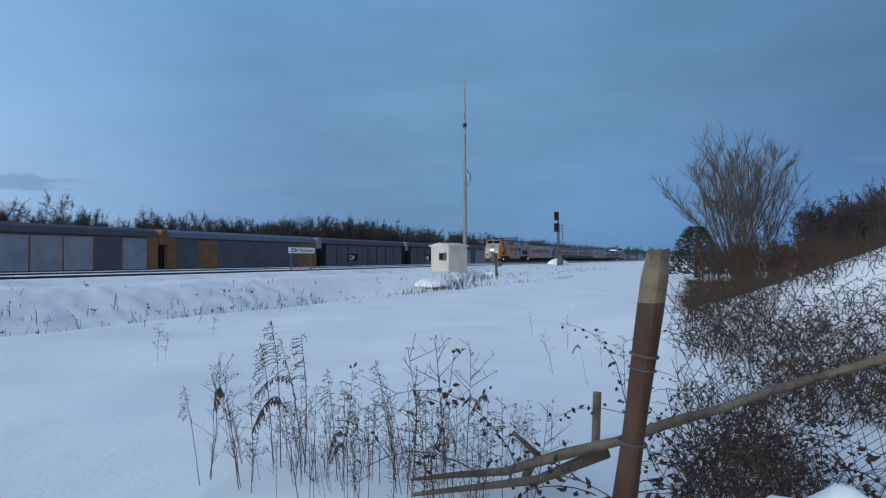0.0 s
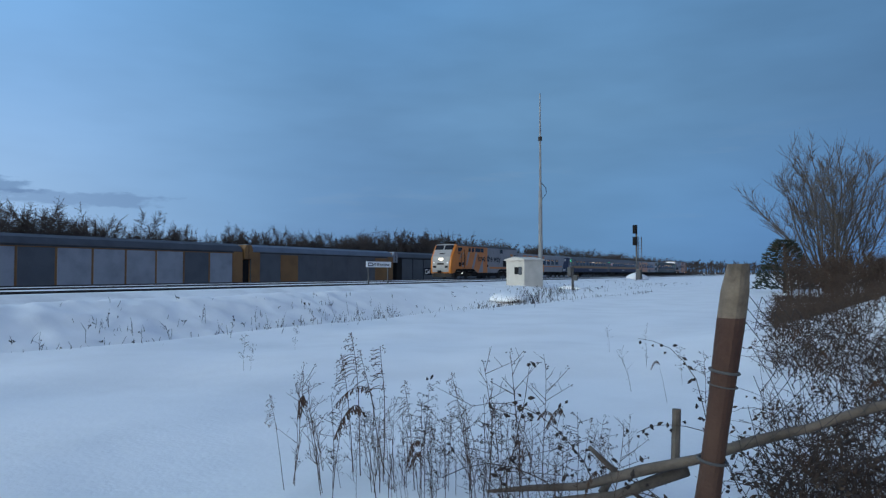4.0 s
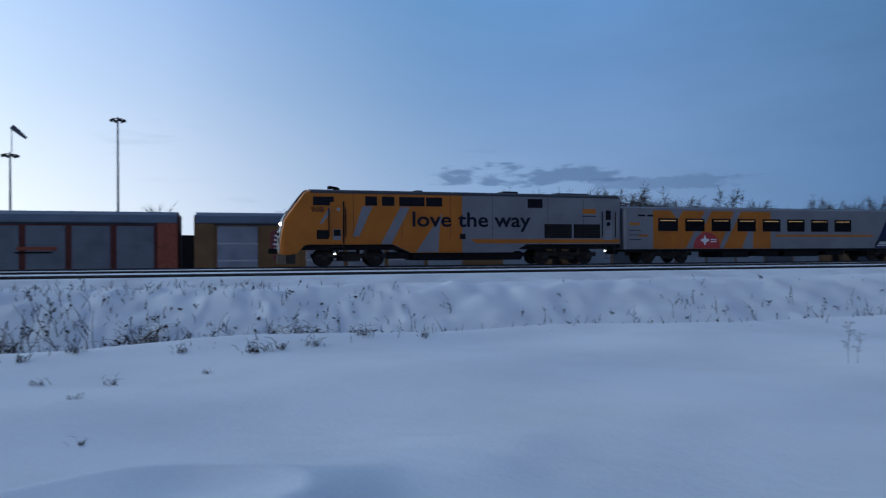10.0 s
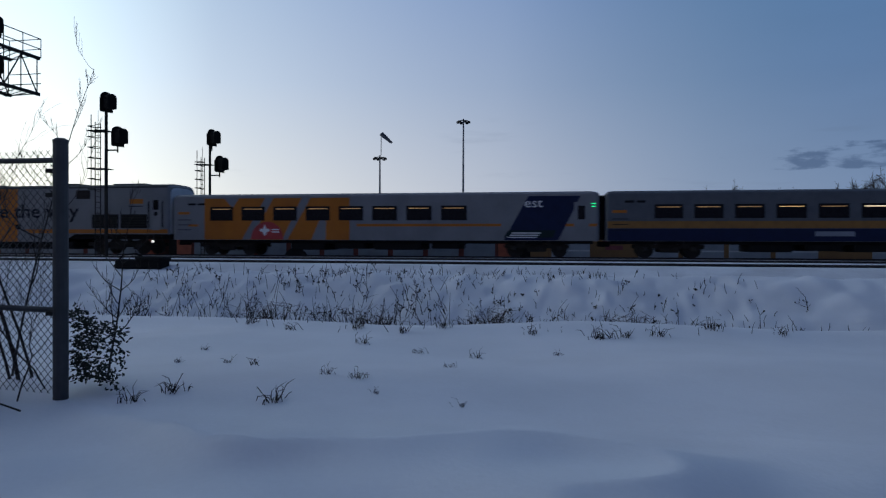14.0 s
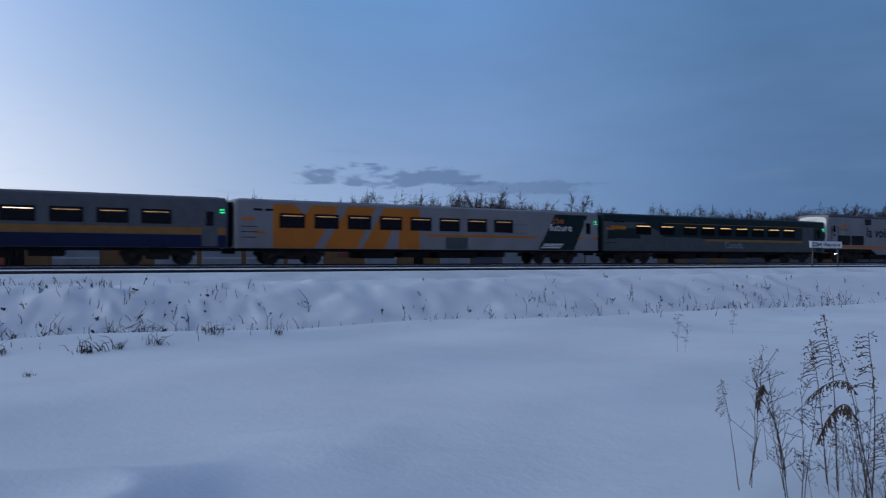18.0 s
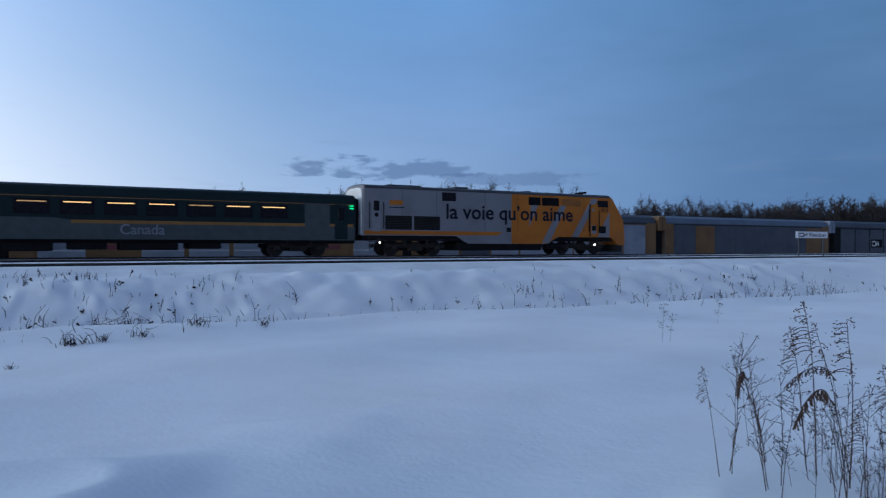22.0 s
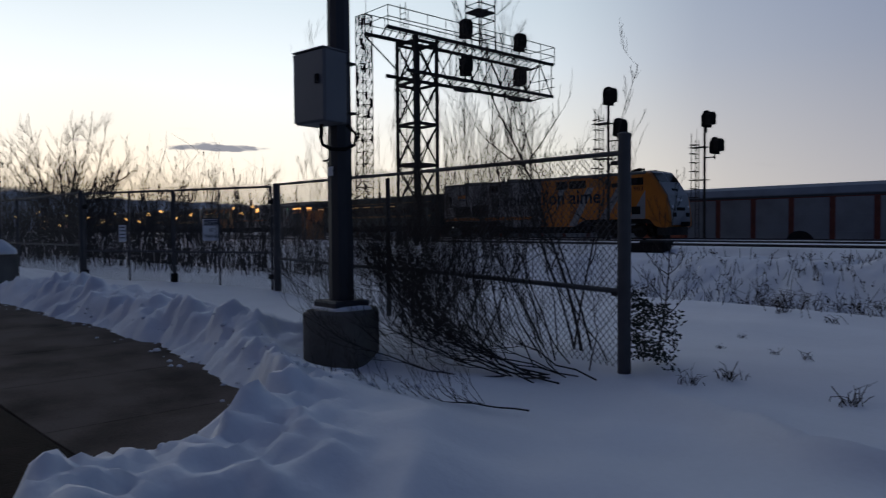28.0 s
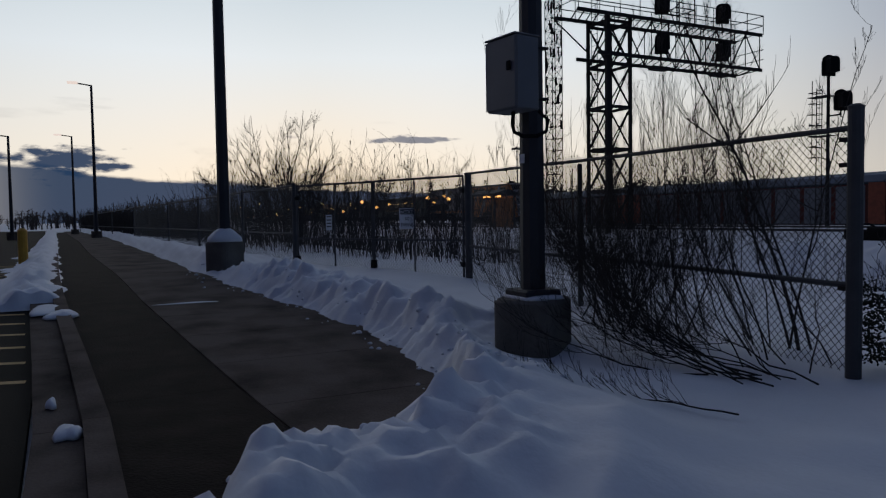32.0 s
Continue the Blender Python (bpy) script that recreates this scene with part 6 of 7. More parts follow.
def bare_tree(seed, h, kids=(4, 6), spread=0.75, depth=3, stems=1, thick=0.022, reach=(0.4, 0.7), steps=5, rise=(0.5, 0.66)):
    rng = random.Random(seed)
    out = [[] for _ in range(depth + 1)]
    for s in range(stems):
        a = rng.random() * 6.28
        lean = 0.0 if stems == 1 else rng.uniform(0.08, 0.34) if stems < 9 else rng.uniform(0.12, 0.85)
        d = (lean * math.cos(a), lean * math.sin(a), 1)
        grow(rng, (0.25 * (stems > 1) * math.cos(a), 0.25 * (stems > 1) * math.sin(a), -0.2), d, h * rng.uniform(*rise), h * thick, depth, out, 0.22, kids, spread, 0.3, steps, 0.55, reach)
    return out


def broom_tree(seed, h, reach, stems, boughs, twigs, thick):
    """A many-stemmed bare tree with a full rounded crown: stems, boughs and twigs."""
    rng = random.Random(seed)
    out = [[], [], []]

    def limb(level, p, d, length, r, bend, steps):
        pts = [p]
        for k in range(steps):
            d = (d + Vector((rng.gauss(0, 0.1), rng.gauss(0, 0.1), bend + rng.gauss(0, 0.08)))).normalized()
            q = pts[-1] + d * length / steps
            out[level].append((*pts[-1], *q, r * (1 - 0.75 * k / steps), r * (1 - 0.75 * (k + 1) / steps)))
            pts.append(q)
        return pts

    def along(pts, f):
        i = min(int(f * (len(pts) - 1)), len(pts) - 2)
        return pts[i].lerp(pts[i + 1], f * (len(pts) - 1) - i), (pts[i + 1] - pts[i]).normalized(), i

    for k in range(stems):
        a, u = 2.4 * k + rng.gauss(0, 0.25), math.sqrt((k + 0.5) / stems)
        tall = h * (1 - 0.42 * u * u) * rng.uniform(0.82, 0.98)
        d = Vector((reach * u * math.cos(a), reach * u * math.sin(a), tall)).normalized()
        main = limb(0, Vector((0.3 * math.cos(a), 0.3 * math.sin(a), -0.2)), d, tall / max(d.z, 0.4) * 0.95, h * thick * rng.uniform(0.8, 1.2), 0.04, 9)
        for _ in range(boughs):
            f = rng.uniform(0.28, 0.97)
            at, way, i = along(main, f)
            side = Vector((rng.gauss(0, 1), rng.gauss(0, 1), 0)).normalized()
            b = limb(1, at, way + side * rng.uniform(0.45, 0.95), h * rng.uniform(0.1, 0.2) * (1.35 - 0.75 * f), h * thick * 0.42 * (1.1 - 0.7 * f), 0.07, 4)
            for _ in range(twigs):
                at2, way2, i = along(b, rng.uniform(0.2, 1.0))
                side = Vector((rng.gauss(0, 1), rng.gauss(0, 1), rng.gauss(0.2, 0.6))).normalized()
                limb(2, at2, way2 + side * rng.uniform(0.4, 0.9), h * rng.uniform(0.035, 0.09), h * thick * 0.16, 0.08, 2)
    return out


def stamp(segs, x, y, z, s, turn, sz=None, rr=1.0):
    """Bars moved, turned and scaled."""
    c, k = math.cos(turn), math.sin(turn)
    a = np.array(segs, float)
    o = a.copy()
    for i in (0, 3):
        o[:, i] = x + s * (c * a[:, i] - k * a[:, i + 1])
        o[:, i + 1] = y + s * (k * a[:, i] + c * a[:, i + 1])
        o[:, i + 2] = z + (sz or s) * a[:, i + 2]
    o[:, 6:] *= s * rr
    return o


def flat_bits(rng, centre, n, size, reach):
    """Small bent leaf shapes round a place, as short broad bars."""
    out = []
    for _ in range(n):
        p = Vector(centre) + Vector((rng.gauss(0, reach), rng.gauss(0, reach), rng.gauss(0, reach)))
        d = Vector((rng.gauss(0, 1), rng.gauss(0, 1), rng.gauss(-0.3, 0.8))).normalized() * size * rng.uniform(0.6, 1.4)
        m = p + d * 0.5
        out.append((*p, *m, size * 0.08, size * 0.32))
        out.append((*m, *(p + d), size * 0.32, size * 0.05))
    return out


def feathered(seed, h, n):
    """A bare tree whose fine twigs fill a rounded, uneven crown."""
    rng = random.Random(seed)
    cz, rx, rz = h * rng.uniform(0.58, 0.64), h * rng.uniform(0.2, 0.3), h * rng.uniform(0.34, 0.4)
    lean = Vector((rng.gauss(0, 0.04), rng.gauss(0, 0.04), 1))
    rows, limbs = [], []
    p, r = Vector((0, 0, -0.2)), 0.011 * h
    for k in range(4):
        q = p + lean * h * 0.19 + Vector((rng.gauss(0, 0.012), rng.gauss(0, 0.012), 0)) * h
        rows.append((*p, *q, r, r * 0.72))
        if k:
            for _ in range(3):
                a, e = rng.random() * 6.28, rng.uniform(-0.2, 1.0)
                end = Vector((rx * 0.85 * math.cos(a) * math.cos(e), rx * 0.85 * math.sin(a) * math.cos(e), cz + rz * 0.85 * math.sin(e)))
                at = p.lerp(q, rng.random())
                mid = at.lerp(end, 0.5) + Vector((rng.gauss(0, 0.03), rng.gauss(0, 0.03), -0.03)) * h
                rows += [(*at, *mid, r * 0.5, r * 0.36), (*mid, *end, r * 0.36, r * 0.12)]
                limbs += [(at, mid), (mid, end), (mid, end)]
        p, r = q, r * 0.72
    limbs += [(p - lean * h * 0.2, p)] * 3
    for _ in range(n):
        a, b = rng.choice(limbs)
        at = a.lerp(b, rng.uniform(0.1, 1.05))
        d = Vector((at.x / rx, at.y / rx, (at.z - cz) / rz * 0.8 + 0.25)) + Vector((rng.gauss(0, 0.7), rng.gauss(0, 0.7), rng.gauss(0, 0.6)))
        q = at + d.normalized() * h * rng.uniform(0.035, 0.1)
        rows.append((*at, *q, 0.0022 * h, 0.001 * h))
        if rng.random() < 0.5:
            m = at.lerp(q, 0.5)
            rows.append((*m, *(m + Vector((rng.gauss(0, 0.03), rng.gauss(0, 0.03), rng.gauss(0.015, 0.025))) * h), 0.0016 * h, 0.0008 * h))
    return rows


def build_far_woods():
    rng = random.Random(11)
    kinds = [feathered(20 + k, 10, 380) for k in range(10)]
    coarse = [feathered(40 + k, 10, 70) for k in range(4)]
    rows = []
    # wood behind the yard, thinning out towards the west
    x = 12.0
    while x < 620:
        near = math.hypot(x, 95)
        y = 92 + rng.uniform(0, 26) + 0.02 * x
        hgt = rng.uniform(0.85, 1.2) * float(np.interp(x, [12, 20, 40, 54, 74, 82, 120, 200], [0.85, 1.08, 1.18, 1.4, 1.4, 1.15, 1.25, 1.6]))
        rows.append(stamp(rng.choice(kinds if x < 210 else coarse), x, y, float(ground_z(x, y)) - 0.3, hgt, rng.random() * 6.28, rr=0.8 + near / 300 if x < 210 else 2.2))
        x += rng.uniform(0.25, 0.8) * (0.75 + near / 330)
    for i in range(90):
        a, r = radians(79.5 + 9.0 * i / 90), rng.uniform(620, 820)
        rows.append(stamp(rng.choice(coarse), r * math.sin(a), r * math.cos(a), 0.0, rng.uniform(1.0, 1.5) * (1.25 - 0.5 * i / 90), rng.random() * 6.28, rr=6.0))
    seg_thing("far_woods", np.concatenate(rows), "far_bark", "dense bare winter woodland behind the rail yard", "woodland", kind="stuff")
    # underwood that closes its foot
    rows = []
    x = 22.0
    while x < 620:
        y = 90 + rng.uniform(0, 20)
        z = float(ground_z(x, y))
        for _ in range(9):
            px, py, h = x + rng.gauss(0, 1.3), y + rng.gauss(0, 1), rng.uniform(2.6, 5.2) * (1 + 0.3 * min(1, x / 200))
            w = rng.uniform(0.05, 0.14) * (1 + x / 300)
            rows.append((px, py, z - 0.3, px + rng.gauss(0, 0.7), py, z + h, w, w * 0.4))
            rows.append((px, py, z + h * 0.4, px + rng.gauss(0, 1.6), py, z + h * rng.uniform(0.6, 1.0), w * 0.6, w * 0.3))
        x += rng.uniform(0.5, 0.9) * (0.7 + x / 260)
    seg_thing("underwood", rows, "far_bark", "dark tangled underwood at the wood's edge", "undergrowth", kind="stuff")
    # lone bare trees west of the wood, and scrub on the far rise
    for k, (x, y, h) in enumerate(((8, 96, 0.98), (-9, 100, 1.02), (-1.5, 108, 0.85), (15, 98, 0.9), (-22, 104, 0.7), (-14, 99, 0.72), (1, 99, 0.8))):
        big = bare_tree(60 + k, 10, (5, 7), 0.8, 3)
        t = base("bare_tree", "lone leafless tree behind the freight train", "tree", "lone trees", pose(x, y, float(ground_z(x, y))))
        seg_part("trunk", stamp(big[3], 0, 0, 0, h, k), "far_bark", t, 5)
        seg_part("crown", stamp(big[2] + big[1] + big[0], 0, 0, 0, h, k, rr=1.3), "far_bark", t)
    rows = []
    a = 20.0
    while a < 62:
        r = rng.uniform(235, 285)
        x, y = -r * math.sin(radians(a)), r * math.cos(radians(a))
        hgt = rng.uniform(0.9, 1.15) * float(np.interp(a, [20, 27, 33, 45, 55, 62], [0.5, 0.85, 1.2, 1.5, 1.4, 1.0]))
        rows.append(stamp(rng.choice(coarse), x, y, float(ground_z(x, y)) - 0.5 + 2.0, hgt, rng.random() * 6.28, rr=2.6))
        for _ in range(5):
            px = x + rng.gauss(0, 2)
            rows.append(np.array([(px, y, -1, px + rng.gauss(0, 1), y, 5.5 * hgt + rng.uniform(0, 3), 0.45, 0.2)]))
        a += rng.uniform(0.12, 0.3)
    seg_thing("far_ridge_woods", np.concatenate(rows), "far_bark", "dark wooded ridge beyond the yard at dusk", "woodland", kind="stuff")
    rows = []
    for i in range(210):
        a = rng.uniform(80, 102)
        r = rng.uniform(180, 260)
        x, y = -r * math.sin(radians(a)), r * math.cos(radians(a))
        rows.append(stamp(rng.choice(coarse), x, y, -0.5, rng.uniform(0.3, 0.65), rng.random() * 6.28, rr=4.0))
    seg_thing("far_scrub", np.concatenate(rows), "far_bark", "low dark scrub beyond the car park", "scrub", kind="stuff")


def build_right_trees():
    rng = random.Random(21)
    # the big many-stemmed tree
    t = base("large_bare_tree", "large many-stemmed leafless tree above dark brush", "tree", m=pose(60.5, -0.9, 0.2))
    big = broom_tree(5, 12.9, 6.2, 26, 20, 11, 0.0055)
    seg_part("trunk", big[0], "grey_bark", t, 6)
    seg_part("limbs", big[1], "grey_bark", t, 4)
    seg_part("crown", np.array(big[2]) * np.array([1, 1, 1, 1, 1, 1, 1.2, 1.2]), "grey_bark", t, 3)
    kinds = [feathered(80 + k, 7, 210) for k in range(5)]
    rows = []
    for i in range(260):
        x = rng.uniform(66, 190)
        y = -9 - (x - 66) * 0.12 + rng.uniform(-14, 4)
        rows.append(stamp(rng.choice(kinds), x, y, float(ground_z(x, y)) - 0.2, rng.uniform(0.75, 1.25), rng.random() * 6.28, rr=1.8))
    seg_thing("hillside_woods", np.concatenate(rows), "far_bark", "dark leafless thicket on the snowy rise", "woodland", kind="stuff")
    rows = []
    for i in range(190):
        x, y = rng.uniform(28, 66), rng.uniform(-10, 1.4)
        rows.append(stamp(rng.choice(kinds), x, y, float(ground_z(x, y)) - 0.2, rng.uniform(0.22, 0.5), rng.random() * 6.28, rr=1.5))
    seg_thing("tangled_brush", np.concatenate(rows), "twig", "brown tangled brush at the foot of the rise", "brush", kind="stuff")
    # dark cedar beside it
    c = base("cedar", "small dark evergreen cedar beside the bare tree", "tree", m=pose(58.5, 2.2, 0.1))
    seg_part("trunk", [(0, 0, -0.2, 0, 0, 3.7, 0.16, 0.03)], "bark", c, 6)
    rows = []
    for k in range(1500):
        z = 0.2 + 3.7 * rng.random() ** 1.1
        r = 2.3 * (1 - z / 4.0) ** 0.45 * math.sqrt(rng.random())
        a = rng.random() * 6.28
        p = Vector((r * math.cos(a), r * math.sin(a), z))
        q = p + Vector((math.cos(a) * 0.22, math.sin(a) * 0.22, rng.uniform(-0.05, 0.2)))
        rows.append((*p, *q, 0.06, 0.015))
    seg_part("crown", rows, "needle", c)


def build_fence_scrub():
    """Scrub between the fence and the tracks, seen against the sunset."""
    rng = random.Random(31)
    spec = [(-40.8, 9.4, 8.4, 3), (-44, 7.2, 5.6, 3), (-36.5, 12.2, 5.4, 2), (-46, 12.0, 5.6, 2), (-52, 6.5, 4.6, 2), (-33, 13.5, 4.8, 2), (-58, 5.4, 3.9, 2), (-30, 14.6, 4.6, 2), (-34, 9.0, 4.4, 2), (-37, 8.2, 4.6, 2)]
    for k, (x, y, h, st) in enumerate(spec):
        t = base("scrub_tree", "leafless scrub tree behind the fence", "tree", "scrub trees", pose(x, y, 0.0))
        b = broom_tree(100 + k, h * 1.08, h * (0.5 if k == 0 else 0.42), 16 if k == 0 else 6 + st, 15, 8, 0.0055)
        seg_part("stems", b[0], "bark", t, 5)
        seg_part("branches", b[1], "bark", t, 3)
        seg_part("twigs", np.array(b[2]) * np.array([1, 1, 1, 1, 1, 1, 1.3, 1.3]), "bark", t, 3)
    rows = []
    for i in range(2500):
        x = rng.uniform(-62, -17)
        lim = np.interp(-x, [17, 25, 40, 62], [14.0, 12.5, 11.0, 5.0])
        y = rng.uniform(float(np.interp(-x, [17, 25, 40, 62], [8.0, 5.8, 4.4, 2.4])), float(lim))
        h = rng.uniform(1.2, 3.2) * (1.2 if -44 < x < -22 else 0.85 if x > -44 else 0.62)
        z = float(ground_z(x, y))
        p = Vector((x, y, z - 0.1))
        d = Vector((rng.gauss(0, 0.16), rng.gauss(0, 0.16), 1))
        w = rng.uniform(0.008, 0.016)
        for k in range(3):
            q = p + d * h / 3
            rows.append((*p, *q, w, w * 0.75))
            if k:
                s = Vector((rng.gauss(0, 0.5), rng.gauss(0, 0.5), 0.7)) * h * 0.2
                rows.append((*q, *(q + s), w * 0.6, w * 0.25))
            p, w = q, w * 0.75
            d = d + Vector((rng.gauss(0, 0.12), rng.gauss(0, 0.12), 0))
        if rng.random() < 0.2:
            rows.append((*p, *(p + Vector((0, 0, 0.14))), 0.015, 0.022))
    # the same growth, lower, along the far run of the fence
    for i in range(1500):
        x = rng.uniform(-150, -58)
        y = float(np.interp(-x, [58, 85, 105, 150], [2.6, 1.2, -0.6, -4.0])) + rng.uniform(0.0, 7.0)
        z, h, w = float(ground_z(x, y)), rng.uniform(1.6, 3.2), rng.uniform(0.03, 0.07)
        p = Vector((x, y, z - 0.1))
        q = p + Vector((rng.gauss(0, 0.3), rng.gauss(0, 0.3), h * 0.7))
        rows += [(*p, *q, w, w * 0.7), (*q, *(q + Vector((rng.gauss(0, 0.4), rng.gauss(0, 0.4), h * 0.4))), w * 0.7, w * 0.3), (*p.lerp(q, 0.5), *(q + Vector((rng.gauss(0, 0.7), rng.gauss(0, 0.7), 0.1))), w * 0.6, w * 0.3)]
    seg_thing("thicket", rows, "bark", "dense dark thicket of stalks behind the fence", "thicket", kind="stuff")


def build_platform():
    """Lit platform lamps and a small shelter beyond the thicket."""
    rng = random.Random(35)
    for az, dist, z in ((79.9, 128, 3.6), (79.2, 122, 3.0), (78.5, 118, 4.1), (78.1, 110, 2.6), (77.6, 112, 3.6), (77.2, 104, 2.2), (76.7, 100, 3.3), (76.3, 97, 2.7), (75.4, 92, 2.9), (74.4, 90, 2.4), (73.6, 84, 3.2), (72.8, 82, 2.6), (71.9, 80, 2.3), (71.3, 76, 3.0), (70.9, 75, 2.4), (70.4, 74, 3.2), (69.2, 70, 2.5), (68.2, 68, 2.8), (66.8, 66, 2.9), (65.0, 62, 3.2), (64.5, 62, 2.8), (63.7, 60, 3.3), (63.3, 60, 3.0), (61.6, 58, 2.9)):
        x, y = -0.85 - dist * math.sin(radians(az)), dist * math.cos(radians(az))
        g0 = float(ground_z(x, y))
        t = base("platform_lamp", "short dark platform lamp glowing warm orange", "lamp", "platform lamps", pose(x, y, g0))
        part("lamp_post", G().tube([(0, 0, -0.2), (0, 0, z - g0)], 0.06, 6), "pole", t)
        q = z - g0
        part("lamp_head", G().tube([(0, 0, q - 0.05), (0, 0, q + 0.1), (0, 0, q + 0.22)], [0.12, 0.15 + 0.07 * rng.random(), 0.06], 8), "lamp_far", t, "glowing lamp globe")
    x, y = -47.5, 27.3
    t = base("platform_shelter", "small dark platform shelter lit orange beneath its roof", "shelter", m=pose(x, y, float(ground_z(x, y)), 0, 0, 4))
    for a in (-1.5, 1.5):
        for b in (-0.9, 0.9):
            part("shelter_post", G().box(a - 0.06, a + 0.06, b - 0.06, b + 0.06, -0.2, 2.7), "pole", t)
    part("shelter_roof", G().loft([[(a, -1.3, 2.7), (a, 1.3, 2.7), (a, 1.25, 2.82), (a, 0.0, 3.15), (a, -1.25, 2.82)] for a in (-2.0, 2.0)]), "roof", t)
    part("back_wall", G().box(-1.5, 1.5, 0.85, 0.95, 0.0, 2.5), "tan", t)
    for a in (-0.9, 0.6):
        part("ceiling_lamp", G().box(a - 0.3, a + 0.3, -0.15, 0.15, 2.6, 2.69, 0.02), "lamp_far", t, "glowing lamp under the roof")


def build_near_shrub():
    """The leaning shrub at the fence end, and thin saplings behind it."""
    rng = random.Random(41)
    t = base("leaning_shrub", "dark leafless shrub sprawling over snow by the fence", "shrub", m=pose(-4.95, 5.35, 0.05))
    out = [[] for _ in range(4)]
    # long limbs that lie low and rise at their ends
    for k in range(15):
        e = rng.uniform(0.02, 0.3)
        arc(rng, (rng.gauss(-0.3, 0.2), rng.gauss(0, 0.22), -0.02), radians(rng.uniform(152, 212)), e, e + rng.uniform(0.3, 0.95), rng.uniform(1.6, 3.8), rng.uniform(0.005, 0.011), 2, out, 12)
    # steeper shoots along the fence
    for k in range(24):
        e = rng.uniform(0.35, 1.15)
        arc(rng, (-rng.uniform(0.1, 3.3), 0.25 + rng.gauss(0, 0.28), -0.02), radians(rng.uniform(125, 215)), e, min(1.5, e + rng.uniform(0.1, 0.6)), rng.uniform(1.2, 2.7), rng.uniform(0.004, 0.009), 2, out, 10)
    # tall bowed shoots that reach over the top rail
    for k in range(13):
        e = rng.uniform(0.7, 1.2)
        arc(rng, (-0.3 - 0.22 * k, 0.95 + rng.gauss(0, 0.25), -0.02), radians(rng.uniform(150, 220)), e, min(1.5, e + rng.uniform(0.15, 0.5)), rng.uniform(2.4, 3.9), rng.uniform(0.006, 0.011), 2, out, 12)
    seg_part("stems", out[2], "bark", t, 5)
    seg_part("twigs", out[1] + out[0], "bark", t, 3)
    t = base("low_branch", "fallen leafless branch lying on snow", "branch", m=pose(-4.35, 4.05, 0.06))
    out = [[] for _ in range(3)]
    p = Vector((0, 0, 0.02))
    for i in range(14):
        d = Vector((math.cos(radians(206 + 16 * math.sin(1.7 * i))), math.sin(radians(206 + 16 * math.sin(1.7 * i))), 0.05 - 0.012 * i + 0.04 * (i > 7)))
        q = p + d * 0.12
        q.z = max(q.z, 0.02)
        out[2].append((*p, *q, 0.008 - 0.0004 * i, 0.0076 - 0.0004 * i))
        if i > 1:
            for _ in range(3):
                arc(rng, q, radians(rng.uniform(165, 255)), rng.uniform(0.1, 0.7), rng.uniform(0.5, 1.3), rng.uniform(0.15, 0.55), 0.0035, 1, out, 6)
        p = q
    tagged(seg_part("stem", out[2], "bark", t, 5), kind="stuff")
    seg_part("twigs", out[1] + out[0], "bark", t, 3)
    t = base("bramble_mound", "dark bramble mass against the fence mesh", "shrub", m=pose(-7.9, 6.1, 0.05))
    out = [[] for _ in range(4)]
    for k in range(24):
        a = rng.random() * 6.28
        grow(rng, (rng.gauss(0.1, 0.45), rng.gauss(0, 0.15), 0), (0.5 * math.cos(a), 0.4 * math.sin(a), 1), rng.uniform(0.8, 1.7), 0.012, 3, out, 0.35, (4, 6), 0.8, 0.1, 4, 0.6)
    seg_part("stems", out[3] + out[2], "bark", t, 3)
    seg_part("twigs", out[1] + out[0], "bark", t, 3)
    # tall thin saplings that rise above the fence
    for k, (x, y, h, az, e0, r) in enumerate(((-5.9, 6.8, 5.0, 190, 1.36, 0.022), (-5.85, 6.95, 4.4, 170, 1.32, 0.016), (-6.0, 6.8, 4.0, 160, 1.25, 0.016), (-6.6, 6.9, 3.6, 170, 1.1, 0.015), (-7.4, 7.0, 3.2, 180, 1.15, 0.013), (-6.2, 7.0, 3.9, 100, 1.4, 0.014), (-5.0, 7.0, 2.2, 120, 1.42, 0.014))):
        t = base("sapling", "tall thin leafless sapling beside the fence", "sapling", "saplings", pose(x, y, 0.0))
        out = [[] for _ in range(3)]
        p, d = Vector((0, 0, -0.1)), Vector((math.cos(radians(az)) * math.cos(e0), math.sin(radians(az)) * math.cos(e0), math.sin(e0)))
        n = 14
        for i in range(n):
            d = (d + Vector((rng.gauss(0, 0.045), rng.gauss(0, 0.045), 0.02))).normalized()
            q = p + d * h / n
            w = r * (1 - 0.8 * i / n)
            out[2].append((*p, *q, w, r * (1 - 0.8 * (i + 1) / n)))
            if i > 2:
                for _ in range(rng.choice((1, 1, 2))):
                    a = rng.random() * 6.28
                    arc(rng, q, a, rng.uniform(0.5, 1.0), rng.uniform(0.9, 1.45), h * rng.uniform(0.1, 0.3) * (1.15 - 0.6 * i / n), w * 0.55, 1, out, 7)
            p = q
        tagged(seg_part("stem", out[2], "bark", t, 5), kind="stuff")
        seg_part("twigs", np.array(out[1] + out[0]) * np.array([1, 1, 1, 1, 1, 1, 1.5, 1.5]), "bark", t, 3)
    # needle-leaved weed at the foot of the end post
    t = base("cedar_sprig", "dark green cedar sprig at the fence post", "shrub", m=pose(-5.0, 6.42, 0.05))
    rows, leaf = [], []
    for k in range(14):
        a = rng.uniform(-0.9, 2.2)
        p = Vector((0, 0, 0.05 + 0.05 * k))
        for s in range(4):
            q = p + Vector((math.cos(a) * 0.13, math.sin(a) * 0.1, 0.03 - 0.03 * s))
            rows.append((*p, *q, 0.005, 0.004))
            leaf += flat_bits(rng, q, 16, 0.04, 0.04)
            p = q
    seg_part("stems", rows, "bark", t)
